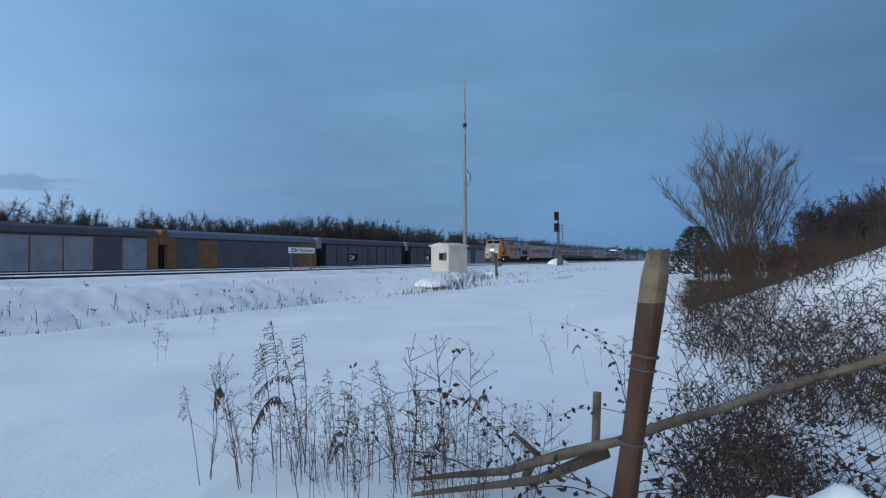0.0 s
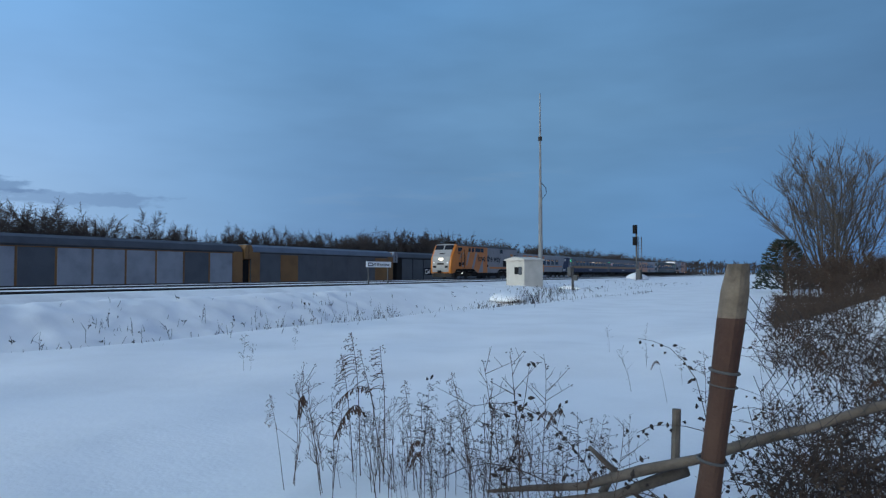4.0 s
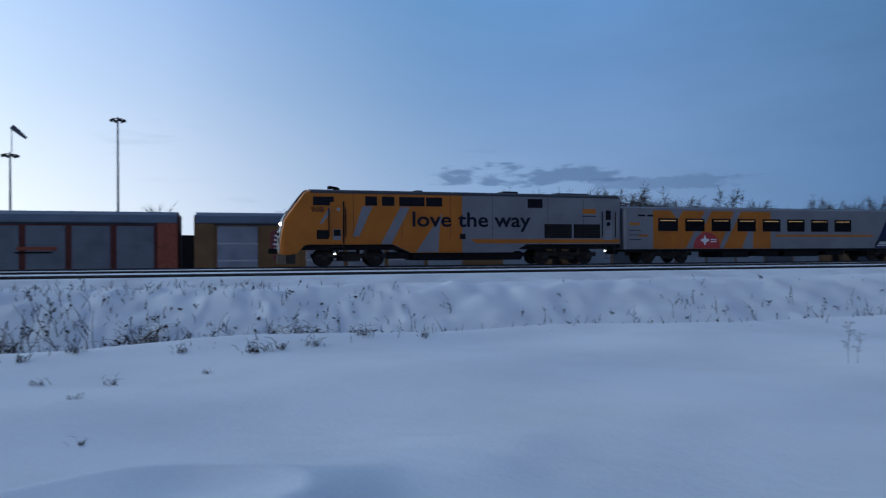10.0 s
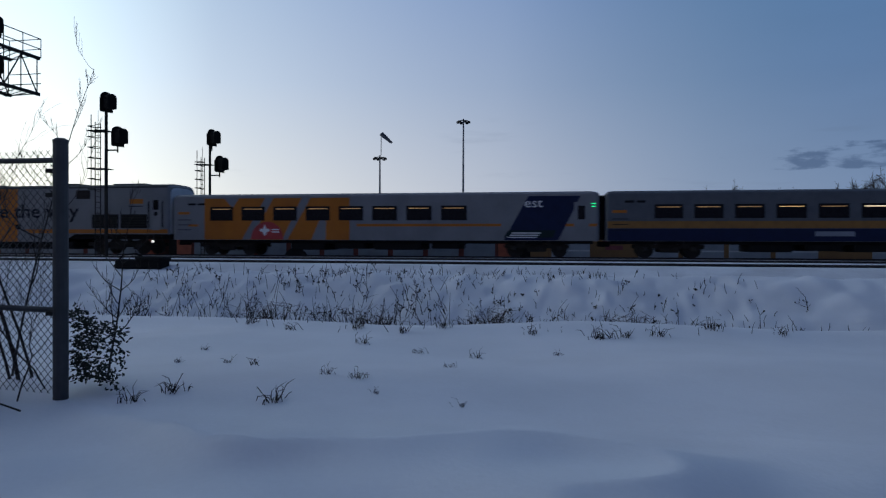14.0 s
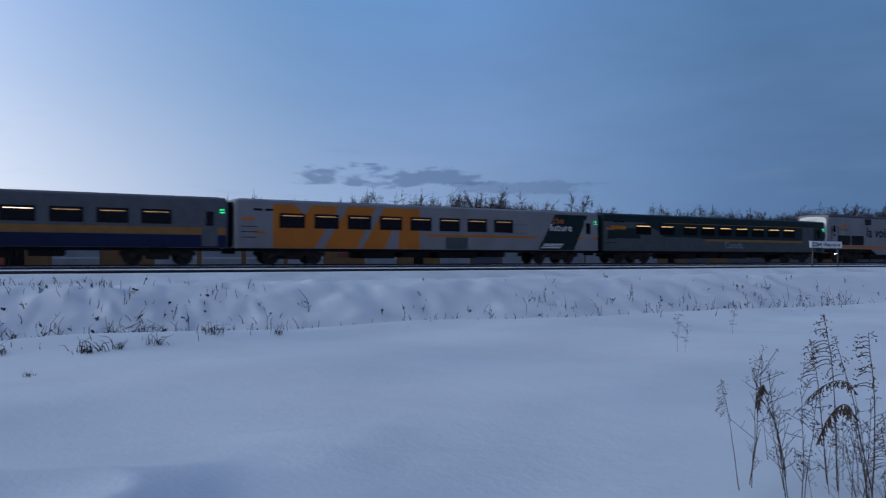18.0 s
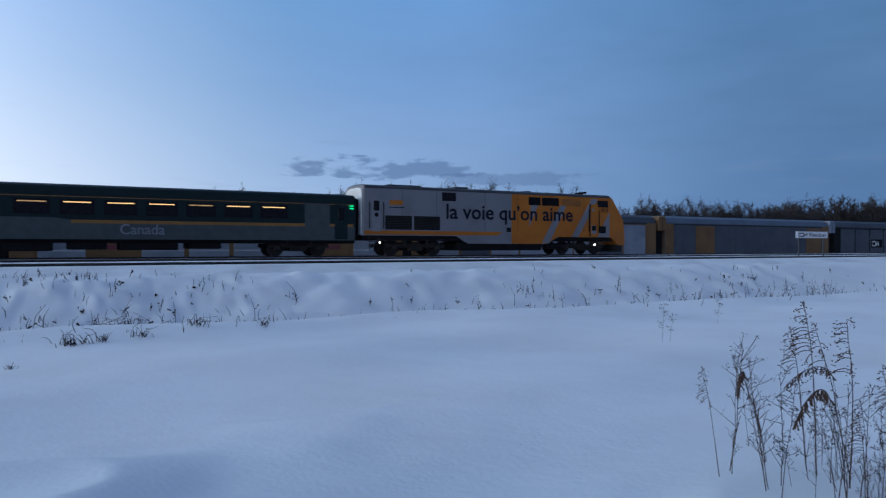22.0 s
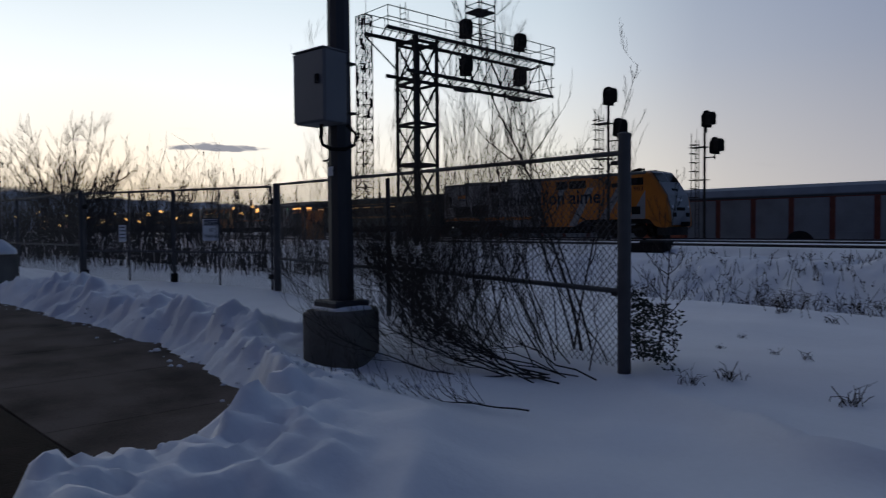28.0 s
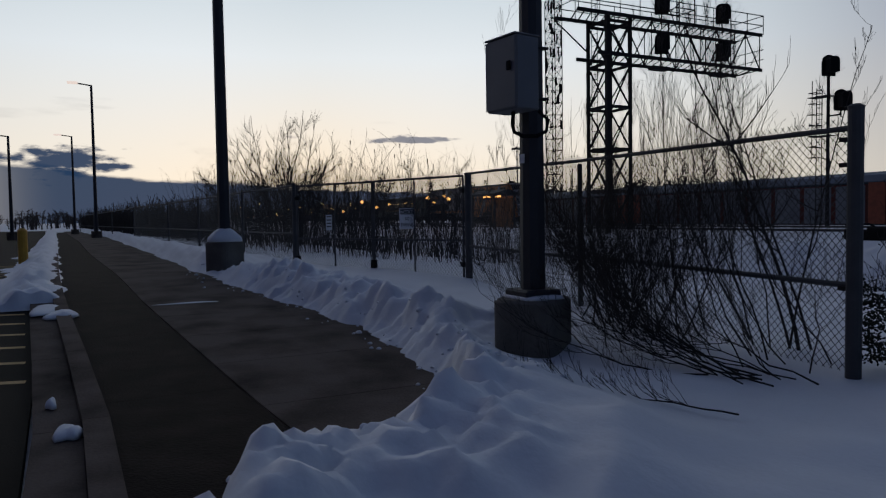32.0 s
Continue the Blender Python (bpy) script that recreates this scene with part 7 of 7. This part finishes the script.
    seg_part("needles", leaf, "needle", t)


# ---- weeds in front ----
def weed(seed, kind, h):
    """A dried plant: stem, side shoots and its seed head."""
    rng = random.Random(seed)
    t = base("dried_weed", {0: "dried goldenrod stalk with a drooping plume", 1: "dried stalk with dark seed clusters", 2: "bare brown weed stalk with thin shoots", 3: "bent grass stalk with a feathery head"}[kind], "weed", "weeds in the snow")
    lean = rng.uniform(-0.25, 0.25)
    pts, p, d = [Vector((0, 0, -0.05))], Vector((0, 0, -0.05)), Vector((lean * 0.5, rng.gauss(0, 0.1), 1)).normalized()
    n = 9
    for k in range(n):
        d = (d + Vector((lean * 0.09 + rng.gauss(0, 0.05), rng.gauss(0, 0.05), 0))).normalized()
        pts.append(pts[-1] + d * h / n)
    stem = [(*pts[k], *pts[k + 1], 0.0046 - 0.0003 * k, 0.0043 - 0.0003 * k) for k in range(n)]
    bits = []
    if kind == 0:
        sg = 1 if lean >= 0 else -1
        for k in range(15):
            f = 0.7 + 0.295 * k / 14
            i = min(int(f * n), n - 1)
            at = pts[i].lerp(pts[i + 1], f * n - i)
            L = h * 0.12 * (1.1 - 0.7 * (f - 0.7) / 0.3)
            q = at
            v = Vector((sg * rng.uniform(0.3, 1), rng.gauss(0, 0.5), 0.5)).normalized()
            for s in range(3):
                v = (v + Vector((0.05 * sg, 0, -0.38))).normalized()
                r = q + v * L / 3
                bits.append((*q, *r, 0.0015 + 0.0009 * s, 0.0026))
                q = r
            bits += flat_bits(rng, q, 6, 0.012, 0.012)
    elif kind == 1:
        for k in range(20):
            f = rng.uniform(0.35, 1.0)
            i = min(int(f * n), n - 1)
            at = pts[i].lerp(pts[i + 1], f * n - i)
            v = Vector((rng.gauss(0, 1), rng.gauss(0, 1), 0.5)).normalized() * h * rng.uniform(0.05, 0.16)
            stem.append((*at, *(at + v), 0.003, 0.002))
            bits += flat_bits(rng, at + v, 6, 0.018, 0.014)
    elif kind == 2:
        for k in range(12):
            f = rng.uniform(0.2, 1.0)
            i = min(int(f * n), n - 1)
            at = pts[i].lerp(pts[i + 1], f * n - i)
            v = Vector((rng.gauss(0, 1), rng.gauss(0, 1), 1.1)).normalized() * h * rng.uniform(0.08, 0.25)
            stem.append((*at, *(at + v), 0.003, 0.0015))
            stem.append((*(at + v * 0.6), *(at + v * 0.6 + Vector((rng.gauss(0, 0.04), rng.gauss(0, 0.04), 0.06))), 0.002, 0.001))
            if rng.random() < 0.5:
                bits += flat_bits(rng, at + v, 3, 0.015, 0.01)
        bits += flat_bits(rng, pts[-1], 6, 0.016, 0.015)
    else:
        q, v = pts[-1], d
        for k in range(16):
            v = (v + Vector((0.1 if lean >= 0 else -0.1, 0, -0.16))).normalized()
            r = q + v * 0.03
            stem.append((*q, *r, 0.003, 0.003))
            for s in range(3):
                w = Vector((rng.gauss(0, 0.02), rng.gauss(0, 0.02), -0.05))
                bits.append((*r, *(r + w), 0.003, 0.005))
            q = r
    tagged(seg_part("stem", stem, "dry", t), kind="stuff")
    tagged(seg_part("seed_head", bits, "seed" if kind in (0, 3) else "dark_leaf", t), kind="stuff")
    return t


def build_weeds():
    rng = random.Random(51)
    kinds = [weed(200 + k, (0, 2, 1, 2, 0, 2, 3, 2, 0, 2, 1, 2)[k], 1.0) for k in range(12)]

    def put(k, x, y, s, turn=None):
        ob = kinds[k]
        m = pose(x, y, float(ground_z(x, y)), rng.gauss(0, 4), rng.gauss(0, 4), rng.uniform(-25, 25) if turn is None else turn) @ Matrix.Scale(s, 4)
        c = copy_thing(ob, m)
        c.scale = (s, s, s)
        return c

    # the clump in front of the field
    for i in range(104):
        a = rng.random() ** 0.8
        x = 4.05 + rng.gauss(0, 0.28)
        y = 3.35 - 2.2 * a + rng.gauss(0, 0.14)
        s = rng.uniform(0.3, 0.8)
        put(rng.choice((1, 3, 5, 7, 9, 11, 2, 10, 6, 0)), x + 0.25 * (1 - a), y, s)
    # the tall plumes
    for k, x, y, s in ((0, 4.35, 2.95, 1.12), (4, 4.45, 2.8, 1.0), (8, 4.3, 2.72, 1.05), (0, 4.4, 3.05, 0.95), (1, 4.0, 3.3, 0.85), (5, 3.95, 3.25, 0.75), (3, 4.6, 2.0, 1.0), (7, 4.5, 1.75, 1.05), (11, 4.7, 1.65, 0.95), (4, 4.5, 2.1, 0.85)):
        put(k, x, y, s)
    # scattered plants on the field and beyond the post
    for x, y, s, k in ((8.1, 7.8, 0.62, 2), (8.2, 7.75, 0.45, 2), (10.6, 8.9, 0.5, 2), (9.2, 2.1, 0.6, 1), (10.0, 1.6, 0.55, 2), (8.4, 1.5, 0.5, 6), (11.5, 2.4, 0.6, 5), (13, 3.4, 0.5, 1), (7.2, 0.9, 0.8, 2)):
        put(k, x, y, s)
    for i in range(60):
        x, y = rng.uniform(4.2, 9.5), rng.uniform(-2.6, 0.6)
        put(rng.randrange(12), x, y, rng.uniform(0.35, 0.85))
    for ob in kinds:
        ob.matrix_world = pose(rng.uniform(4.6, 5.4), rng.uniform(1.0, 2.4), 0.0, 0, 0, rng.uniform(0, 360))
        ob.scale = (0.5, 0.5, 0.5)


def tuft(seed):
    rng = random.Random(seed)
    rows = []
    for k in range(rng.randint(16, 26)):
        h = rng.uniform(0.03, 0.1) if rng.random() < 0.75 else rng.uniform(0.1, 0.19)
        a, lean, hook = rng.random() * 6.28, rng.uniform(0.05, 0.9), rng.gauss(0, 0.7)
        p = Vector((rng.gauss(0, 0.06), rng.gauss(0, 0.045), -0.03))
        q = p + Vector((math.cos(a) * lean * h, math.sin(a) * lean * h, h * 0.75 + 0.02))
        rows.append((*p, *q, 0.0045, 0.0035))
        rows.append((*q, *(q + Vector((math.cos(a + hook) * 0.6 * h, math.sin(a + hook) * 0.6 * h, h * rng.uniform(-0.15, 0.4)))), 0.0035, 0.001))
    t = base("grass_stub", "small stub of dead grass poking through snow", "grass tuft", "stubs in the snow")
    tagged(seg_part("blade", rows, "bark", t), kind="stuff")
    return t


def build_stubs():
    rng = random.Random(61)
    kinds = [tuft(300 + k) for k in range(5)]
    spots = [(-4.12, 6.11, 1.0), (-3.89, 6.5, 1.25), (-2.78, 6.28, 1.2), (-3.75, 7.93, 0.9), (-4.15, 8.06, 0.6), (-2.69, 7.51, 0.7), (-2.28, 7.38, 0.9), (-1.94, 6.79, 0.4), (-1.47, 8.49, 0.7), (-1.06, 6.56, 0.5), (-5.03, 9.13, 0.5), (-4.81, 8.11, 0.5), (0.37, 11.25, 1.4), (0.58, 11.29, 1.6), (0.8, 11.4, 1.3), (1.35, 11.66, 1.3), (2.28, 12.2, 1.4), (-0.65, 11.53, 1.1), (-2.11, 9.71, 0.9), (-2.76, 11.32, 1.4), (-3.07, 10.18, 1.0), (-2.11, 11.77, 1.3), (-3.6, 11.6, 1.5), (-4.6, 11.2, 1.3), (-5.6, 11.7, 1.6), (-1.3, 9.6, 0.8), (-0.2, 9.9, 0.6), (3.3, 12.1, 1.0)]
    for i, (x, y, s) in enumerate(spots):
        z = float(ground_z(x, y))
        if i < 5:
            kinds[i].matrix_world = pose(x, y, z, 0, 0, 40 * i)
            kinds[i].scale = (s, s, s)
        else:
            c = copy_thing(kinds[i % 5], pose(x, y, z, 0, 0, 70 * i))
            c.scale = (s, s, s)
    # dead growth along the ditch and on the rail bank
    rows = []
    def stalk(x, y, h, w=0.011, bits=True):
        z = float(ground_z(x, y))
        p = Vector((x, y, z - 0.05))
        d = Vector((rng.gauss(0, 0.28), rng.gauss(0, 0.2), 1))
        q = p + d * h * 0.6
        r = q + (d + Vector((rng.gauss(0, 0.4), 0, 0))) * h * 0.4
        rows.append((*p, *q, w, w * 0.8))
        rows.append((*q, *r, w * 0.8, w * 0.4))
        if bits and rng.random() < 0.6:
            for k in range(rng.randint(2, 5)):
                f = rng.uniform(0.3, 1)
                at = p.lerp(q, f)
                v = Vector((rng.gauss(0, 0.5), rng.gauss(0, 0.5), 0.5)) * h * 0.3
                rows.append((*at, *(at + v), w * 0.6, w * 0.3))
                if rng.random() < 0.5:
                    rows.append((*(at + v), *(at + v + Vector((rng.gauss(0, 0.04), 0, 0.04))), w * 1.6, w * 2.2))

    for i in range(900):
        x = rng.uniform(-16, 52)
        y = 20.2 + rng.gauss(0, 0.9) if x < 34 else 16.5 + rng.gauss(0, 1.2)
        dens = 1.0 if x < 4 else 0.4 if x < 26 else 0.8
        if rng.random() < dens:
            stalk(x, y, rng.uniform(0.3, 1.0) * (1.25 if x < -3 else 0.8))
    for i in range(420):
        x = rng.uniform(-16, 3) if rng.random() < 0.75 else rng.uniform(3, 60)
        y = rng.uniform(18, 24.5)
        stalk(x, y, rng.uniform(0.15, 0.5) * (1.2 if x < -4 else 0.7), 0.012)
    for i in range(230):
        x = rng.uniform(-16, 58)
        stalk(x, 12.2 + 0.25 * math.sin(x * 0.35) - 0.5 * (x > 20) + rng.gauss(0, 0.3), rng.uniform(0.06, 0.26), 0.006 + 0.0002 * abs(x), False)
    for i in range(170):
        stalk(rng.uniform(-9, 1.5), rng.uniform(23.4, 25.0), rng.uniform(0.1, 0.32), 0.01, False)
    for i in range(260):
        x = rng.choice((30, 33, 36, 40, 43, 47)) + rng.gauss(0, 2.0)
        stalk(x, 17.0 + rng.gauss(0, 0.8), rng.uniform(0.3, 0.8), 0.014, False)
    for cx, cy, n in ((-14.5, 20.6, 60), (-12.2, 22.4, 40), (-10.4, 20.4, 60), (-8.6, 23.2, 40), (-7.2, 20.8, 70), (-4.6, 22.0, 35), (-3.4, 20.3, 45), (-0.6, 21.4, 30), (1.8, 20.7, 60), (4.6, 22.8, 25), (6.5, 20.6, 25), (11, 20.9, 30), (16.5, 21.5, 25), (23, 20.4, 40), (28, 21.8, 25)):
        for i in range(n):
            stalk(cx + rng.gauss(0, 0.75), min(max(cy + rng.gauss(0, 0.7), 19.2), 24.7), rng.uniform(0.06, 0.4), rng.uniform(0.008, 0.014), rng.random() < 0.35)
    for i in range(160):
        x, y = rng.uniform(20, 100), rng.uniform(13.5, 24)
        stalk(x, y, rng.uniform(0.1, 0.35), 0.014, True)
    seg_thing("dead_growth", rows, "bark", "dead stalks and grass along the snowy ditch", "dead growth", kind="stuff")
    # round brush piles on the bank
    for k, (x, y, w, h) in enumerate(((1.9, 20.6, 1.5, 0.6), (-6.2, 20.5, 1.3, 0.75), (-2.2, 20.8, 0.7, 0.6), (-9.2, 20.4, 1.2, 0.85))):
        rr = []
        for i in range(85):
            p = Vector((rng.gauss(0, w * 0.4), rng.gauss(0, 0.4), 0))
            q = p + Vector((rng.gauss(0, 0.35), rng.gauss(0, 0.25), h * rng.uniform(0.3, 1.0)))
            rr.append((*p, *q, 0.01, 0.005))
            rr.append((*q, *(q + Vector((rng.gauss(0, 0.25), 0, rng.gauss(0, 0.12)))), 0.006, 0.004))
        t = base("brush_clump", "low brown clump of dead brush in the ditch", "brush", "brush clumps", pose(x, y, float(ground_z(x, y)) - 0.05))
        tagged(seg_part("brush", rr, "twig", t), kind="stuff")


# ---- wooden post, fallen rails, sagging wire ----
def build_post():
    rng = random.Random(71)
    p = base("wooden_post", "leaning weathered wooden fence post bound with wire", "fence post")
    g = G()
    a, b = Vector((4.28, 0.62, -0.55)), Vector((4.31, 0.335, 1.59))
    rings = []
    for k in range(15):
        f = k / 14
        c = a.lerp(b, f)
        r = (0.068 + 0.006 * math.sin(9 * f)) * (0.8 if k == 14 else 1)
        rings.append([(c.x + r * (1 + 0.06 * math.sin(3 * q + 4 * f)) * math.cos(q), c.y + r * (1 + 0.05 * math.cos(4 * q)) * math.sin(q), c.z) for q in [2 * math.pi * i / 16 for i in range(16)]])
    g.loft(rings[:13])
    part("post_shaft", g, "post_wood", p)
    part("post_top", G().loft(rings[12:]), "post_top", p, "pale grey weathered post top")
    for z in (0.98, 0.9, 0.47):
        f = (z + 0.55) / 2.14
        c = a.lerp(b, f)
        pts = [(c.x + 0.079 * math.cos(q), c.y + 0.079 * math.sin(q), z + 0.012 * math.sin(q)) for q in [2 * math.pi * i / 16 for i in range(17)]]
        part("wire_band", G().tube(pts, 0.009 if z != 0.9 else 0.005, 5), "galv_post", p)
    for name, pts, r, lab in (
        ("fallen_rail", [(4.2, 1.85, 0.12), (4.3, 1.6, 0.15), (4.45, 1.3, 0.165), (4.58, 0.95, 0.28), (4.68, 0.62, 0.37), (4.72, 0.3, 0.51), (4.78, 0.0, 0.61), (4.785, -0.28, 0.74), (4.8, -0.55, 0.84), (4.77, -0.9, 0.98), (4.78, -1.2, 1.07)], [0.01, 0.02, 0.027, 0.036, 0.031, 0.034, 0.027, 0.03, 0.025, 0.029, 0.027], "grey fallen fence rail propped across brambles"),
        ("broken_branch", [(4.0, 1.75, 0.1), (4.5, 1.1, 0.12), (4.75, 0.7, 0.28)], [0.012, 0.03, 0.045], "broken grey branch lying in the brambles"),
        ("dead_branch", [(4.75, 1.25, 0.05), (4.7, 1.15, 0.22), (4.62, 1.3, 0.38)], [0.03, 0.024, 0.014], "short broken branch standing in snow"),
    ):
        thing(name, G().tube(pts, r, 8), "wood_grey", lab, "branch", smooth=True)
    thing("short_stake", G().tube([(6.0, 1.0, -0.2), (6.02, 0.98, 0.42)], 0.035, 8), "wood_grey", "short grey wooden stake in the snow", "stake")
    # sagging hexagonal wire between post and slope
    w = base("wire_netting", "sagging rusty wire netting tangled with brambles", "wire netting")
    rows = []
    def at(u, v):
        sag = 0.45 * math.sin(math.pi * min(u, 1.0)) * v
        x = 4.34 + 1.6 * u + 0.12 * math.sin(5 * u + 3 * v) + 0.35 * (1 - v) * u
        y = 0.3 - 2.9 * u + 0.07 * math.sin(7 * v + 2 * u)
        z = 0.0 + 1.45 * v - sag + 0.9 * u * u * 0.4 + 0.03 * math.sin(11 * u)
        return Vector((x, y, z))
    nu, nv = 34, 17
    for i in range(nu):
        for j in range(nv):
            u0, v0 = i / nu, j / nv
            o = 0.5 / nu if j % 2 else 0.0
            p0 = at(u0 + o, v0)
            for q in (at(u0 + o + 0.5 / nu, v0 + 1 / nv), at(u0 + o - 0.5 / nu, v0 + 1 / nv)):
                rows.append((*p0, *q, 0.0024, 0.0024))
    me = seg_part("netting", rows, "rust_wire", w)
    tagged(me, kind="stuff")
    # bramble canes with shrivelled leaves
    for k in range(46):
        t = base("bramble_cane", "arching bramble cane with shrivelled dark leaves", "bramble", "brambles")
        x, y = 4.3 + rng.gauss(0.5, 0.55), rng.uniform(-2.6, 1.9)
        z = float(ground_z(x, y))
        p, d = Vector((x, y, z - 0.03)), Vector((rng.gauss(0, 0.5), rng.gauss(0, 0.8), 1.0)).normalized()
        stem, leaf = [], []
        L = rng.uniform(0.7, 1.7)
        for s in range(9):
            d = (d + Vector((rng.gauss(0, 0.12), rng.gauss(0, 0.16), -0.2))).normalized()
            q = p + d * L / 9
            stem.append((*p, *q, 0.0055 - 0.0004 * s, 0.0052 - 0.0004 * s))
            if rng.random() < 0.75:
                leaf += flat_bits(rng, q, rng.randint(1, 3), 0.05, 0.03)
            if rng.random() < 0.35:
                v = Vector((rng.gauss(0, 0.15), rng.gauss(0, 0.2), rng.uniform(0, 0.2)))
                stem.append((*q, *(q + v), 0.003, 0.0015))
                leaf += flat_bits(rng, q + v, 2, 0.045, 0.02)
            p = q
        tagged(seg_part("cane", stem, "twig", t), kind="stuff")
        if leaf:
            seg_part("leaves", leaf, "dark_leaf", t)
    # matted dead stalks on the slope
    rows = []
    for i in range(17000):
        x = 4.6 + 42 * rng.random() ** 1.9
        y = rng.uniform(-4.5 - 0.16 * x, 0.0 + 0.05 * x)
        if value_noise(np.float64(x * 0.7), np.float64(y * 0.8), 21) + 0.3 * rng.random() < (0.78 if x < 7 else 0.5 if x < 12 else 0.34):
            continue
        z = float(ground_z(x, y))
        h = rng.uniform(0.1, 0.5)
        w = 0.0032 * (1 + x / 9)
        p, d = Vector((x, y, z - 0.02)), Vector((rng.gauss(0, 0.5), rng.gauss(0, 0.5), 1)).normalized()
        for k in range(4):
            q = p + d * h * 0.35
            rows.append((*p, *q, w * (1 - 0.18 * k), w * (0.82 - 0.18 * k)))
            if k > 0 and rng.random() < 0.6:
                rows.append((*q, *(q + Vector((rng.gauss(0, 0.1), rng.gauss(0, 0.1), rng.gauss(0.03, 0.07)))), w * 0.5, w * 0.25))
            d = (d + Vector((rng.gauss(0, 0.28), rng.gauss(0, 0.28), -0.3))).normalized()
            p = q
        if rng.random() < 0.5:
            rows += flat_bits(rng, p, 3, 0.045, 0.04)
    seg_thing("matted_stalks", rows, "twig", "matted brown stalks and leaves over snow", "dead growth", kind="stuff")


M["post_top"] = mat("bleached_post_wood", (0.2, 0.155, 0.115), 0.9, vary=0.3, scale=6, fine=45, bump=0.5)
M["rust_wire"] = mat("rusty_wire", (0.05, 0.042, 0.04), 0.7, 0.4, vary=0.2, bump=0.0)
M["post_wood"] = mat("brown_post_wood", (0.05, 0.021, 0.013), 0.85, col2=(0.085, 0.045, 0.03), scale=3, fine=35, bump=0.5)
build_far_woods()
build_right_trees()
build_fence_scrub()
build_platform()
build_near_shrub()
build_weeds()
build_stubs()
build_post()


# ---- movement ----
def motions():
    for ob, off in TRAIN:
        walk(ob, [(t, pose(s + off, TRAIN_Y, RAIL_Z)) for t, s in NOSE])
    # wheels roll with the way covered
    ts = [t for t, _ in NOSE]
    for wheel, r in WHEELS:
        x = wheel.location.x
        rows, t = [], 0.0
        while t <= 32.0001:
            way = NOSE[0][1] - float(np.interp(t, ts, [s for _, s in NOSE]))
            rows.append((t, pose(x, 0, r, 0, -math.degrees(way / r), 0)))
            t += 1 / 30 if t < 13 else 2 / 30
        walk(wheel, rows)


motions()
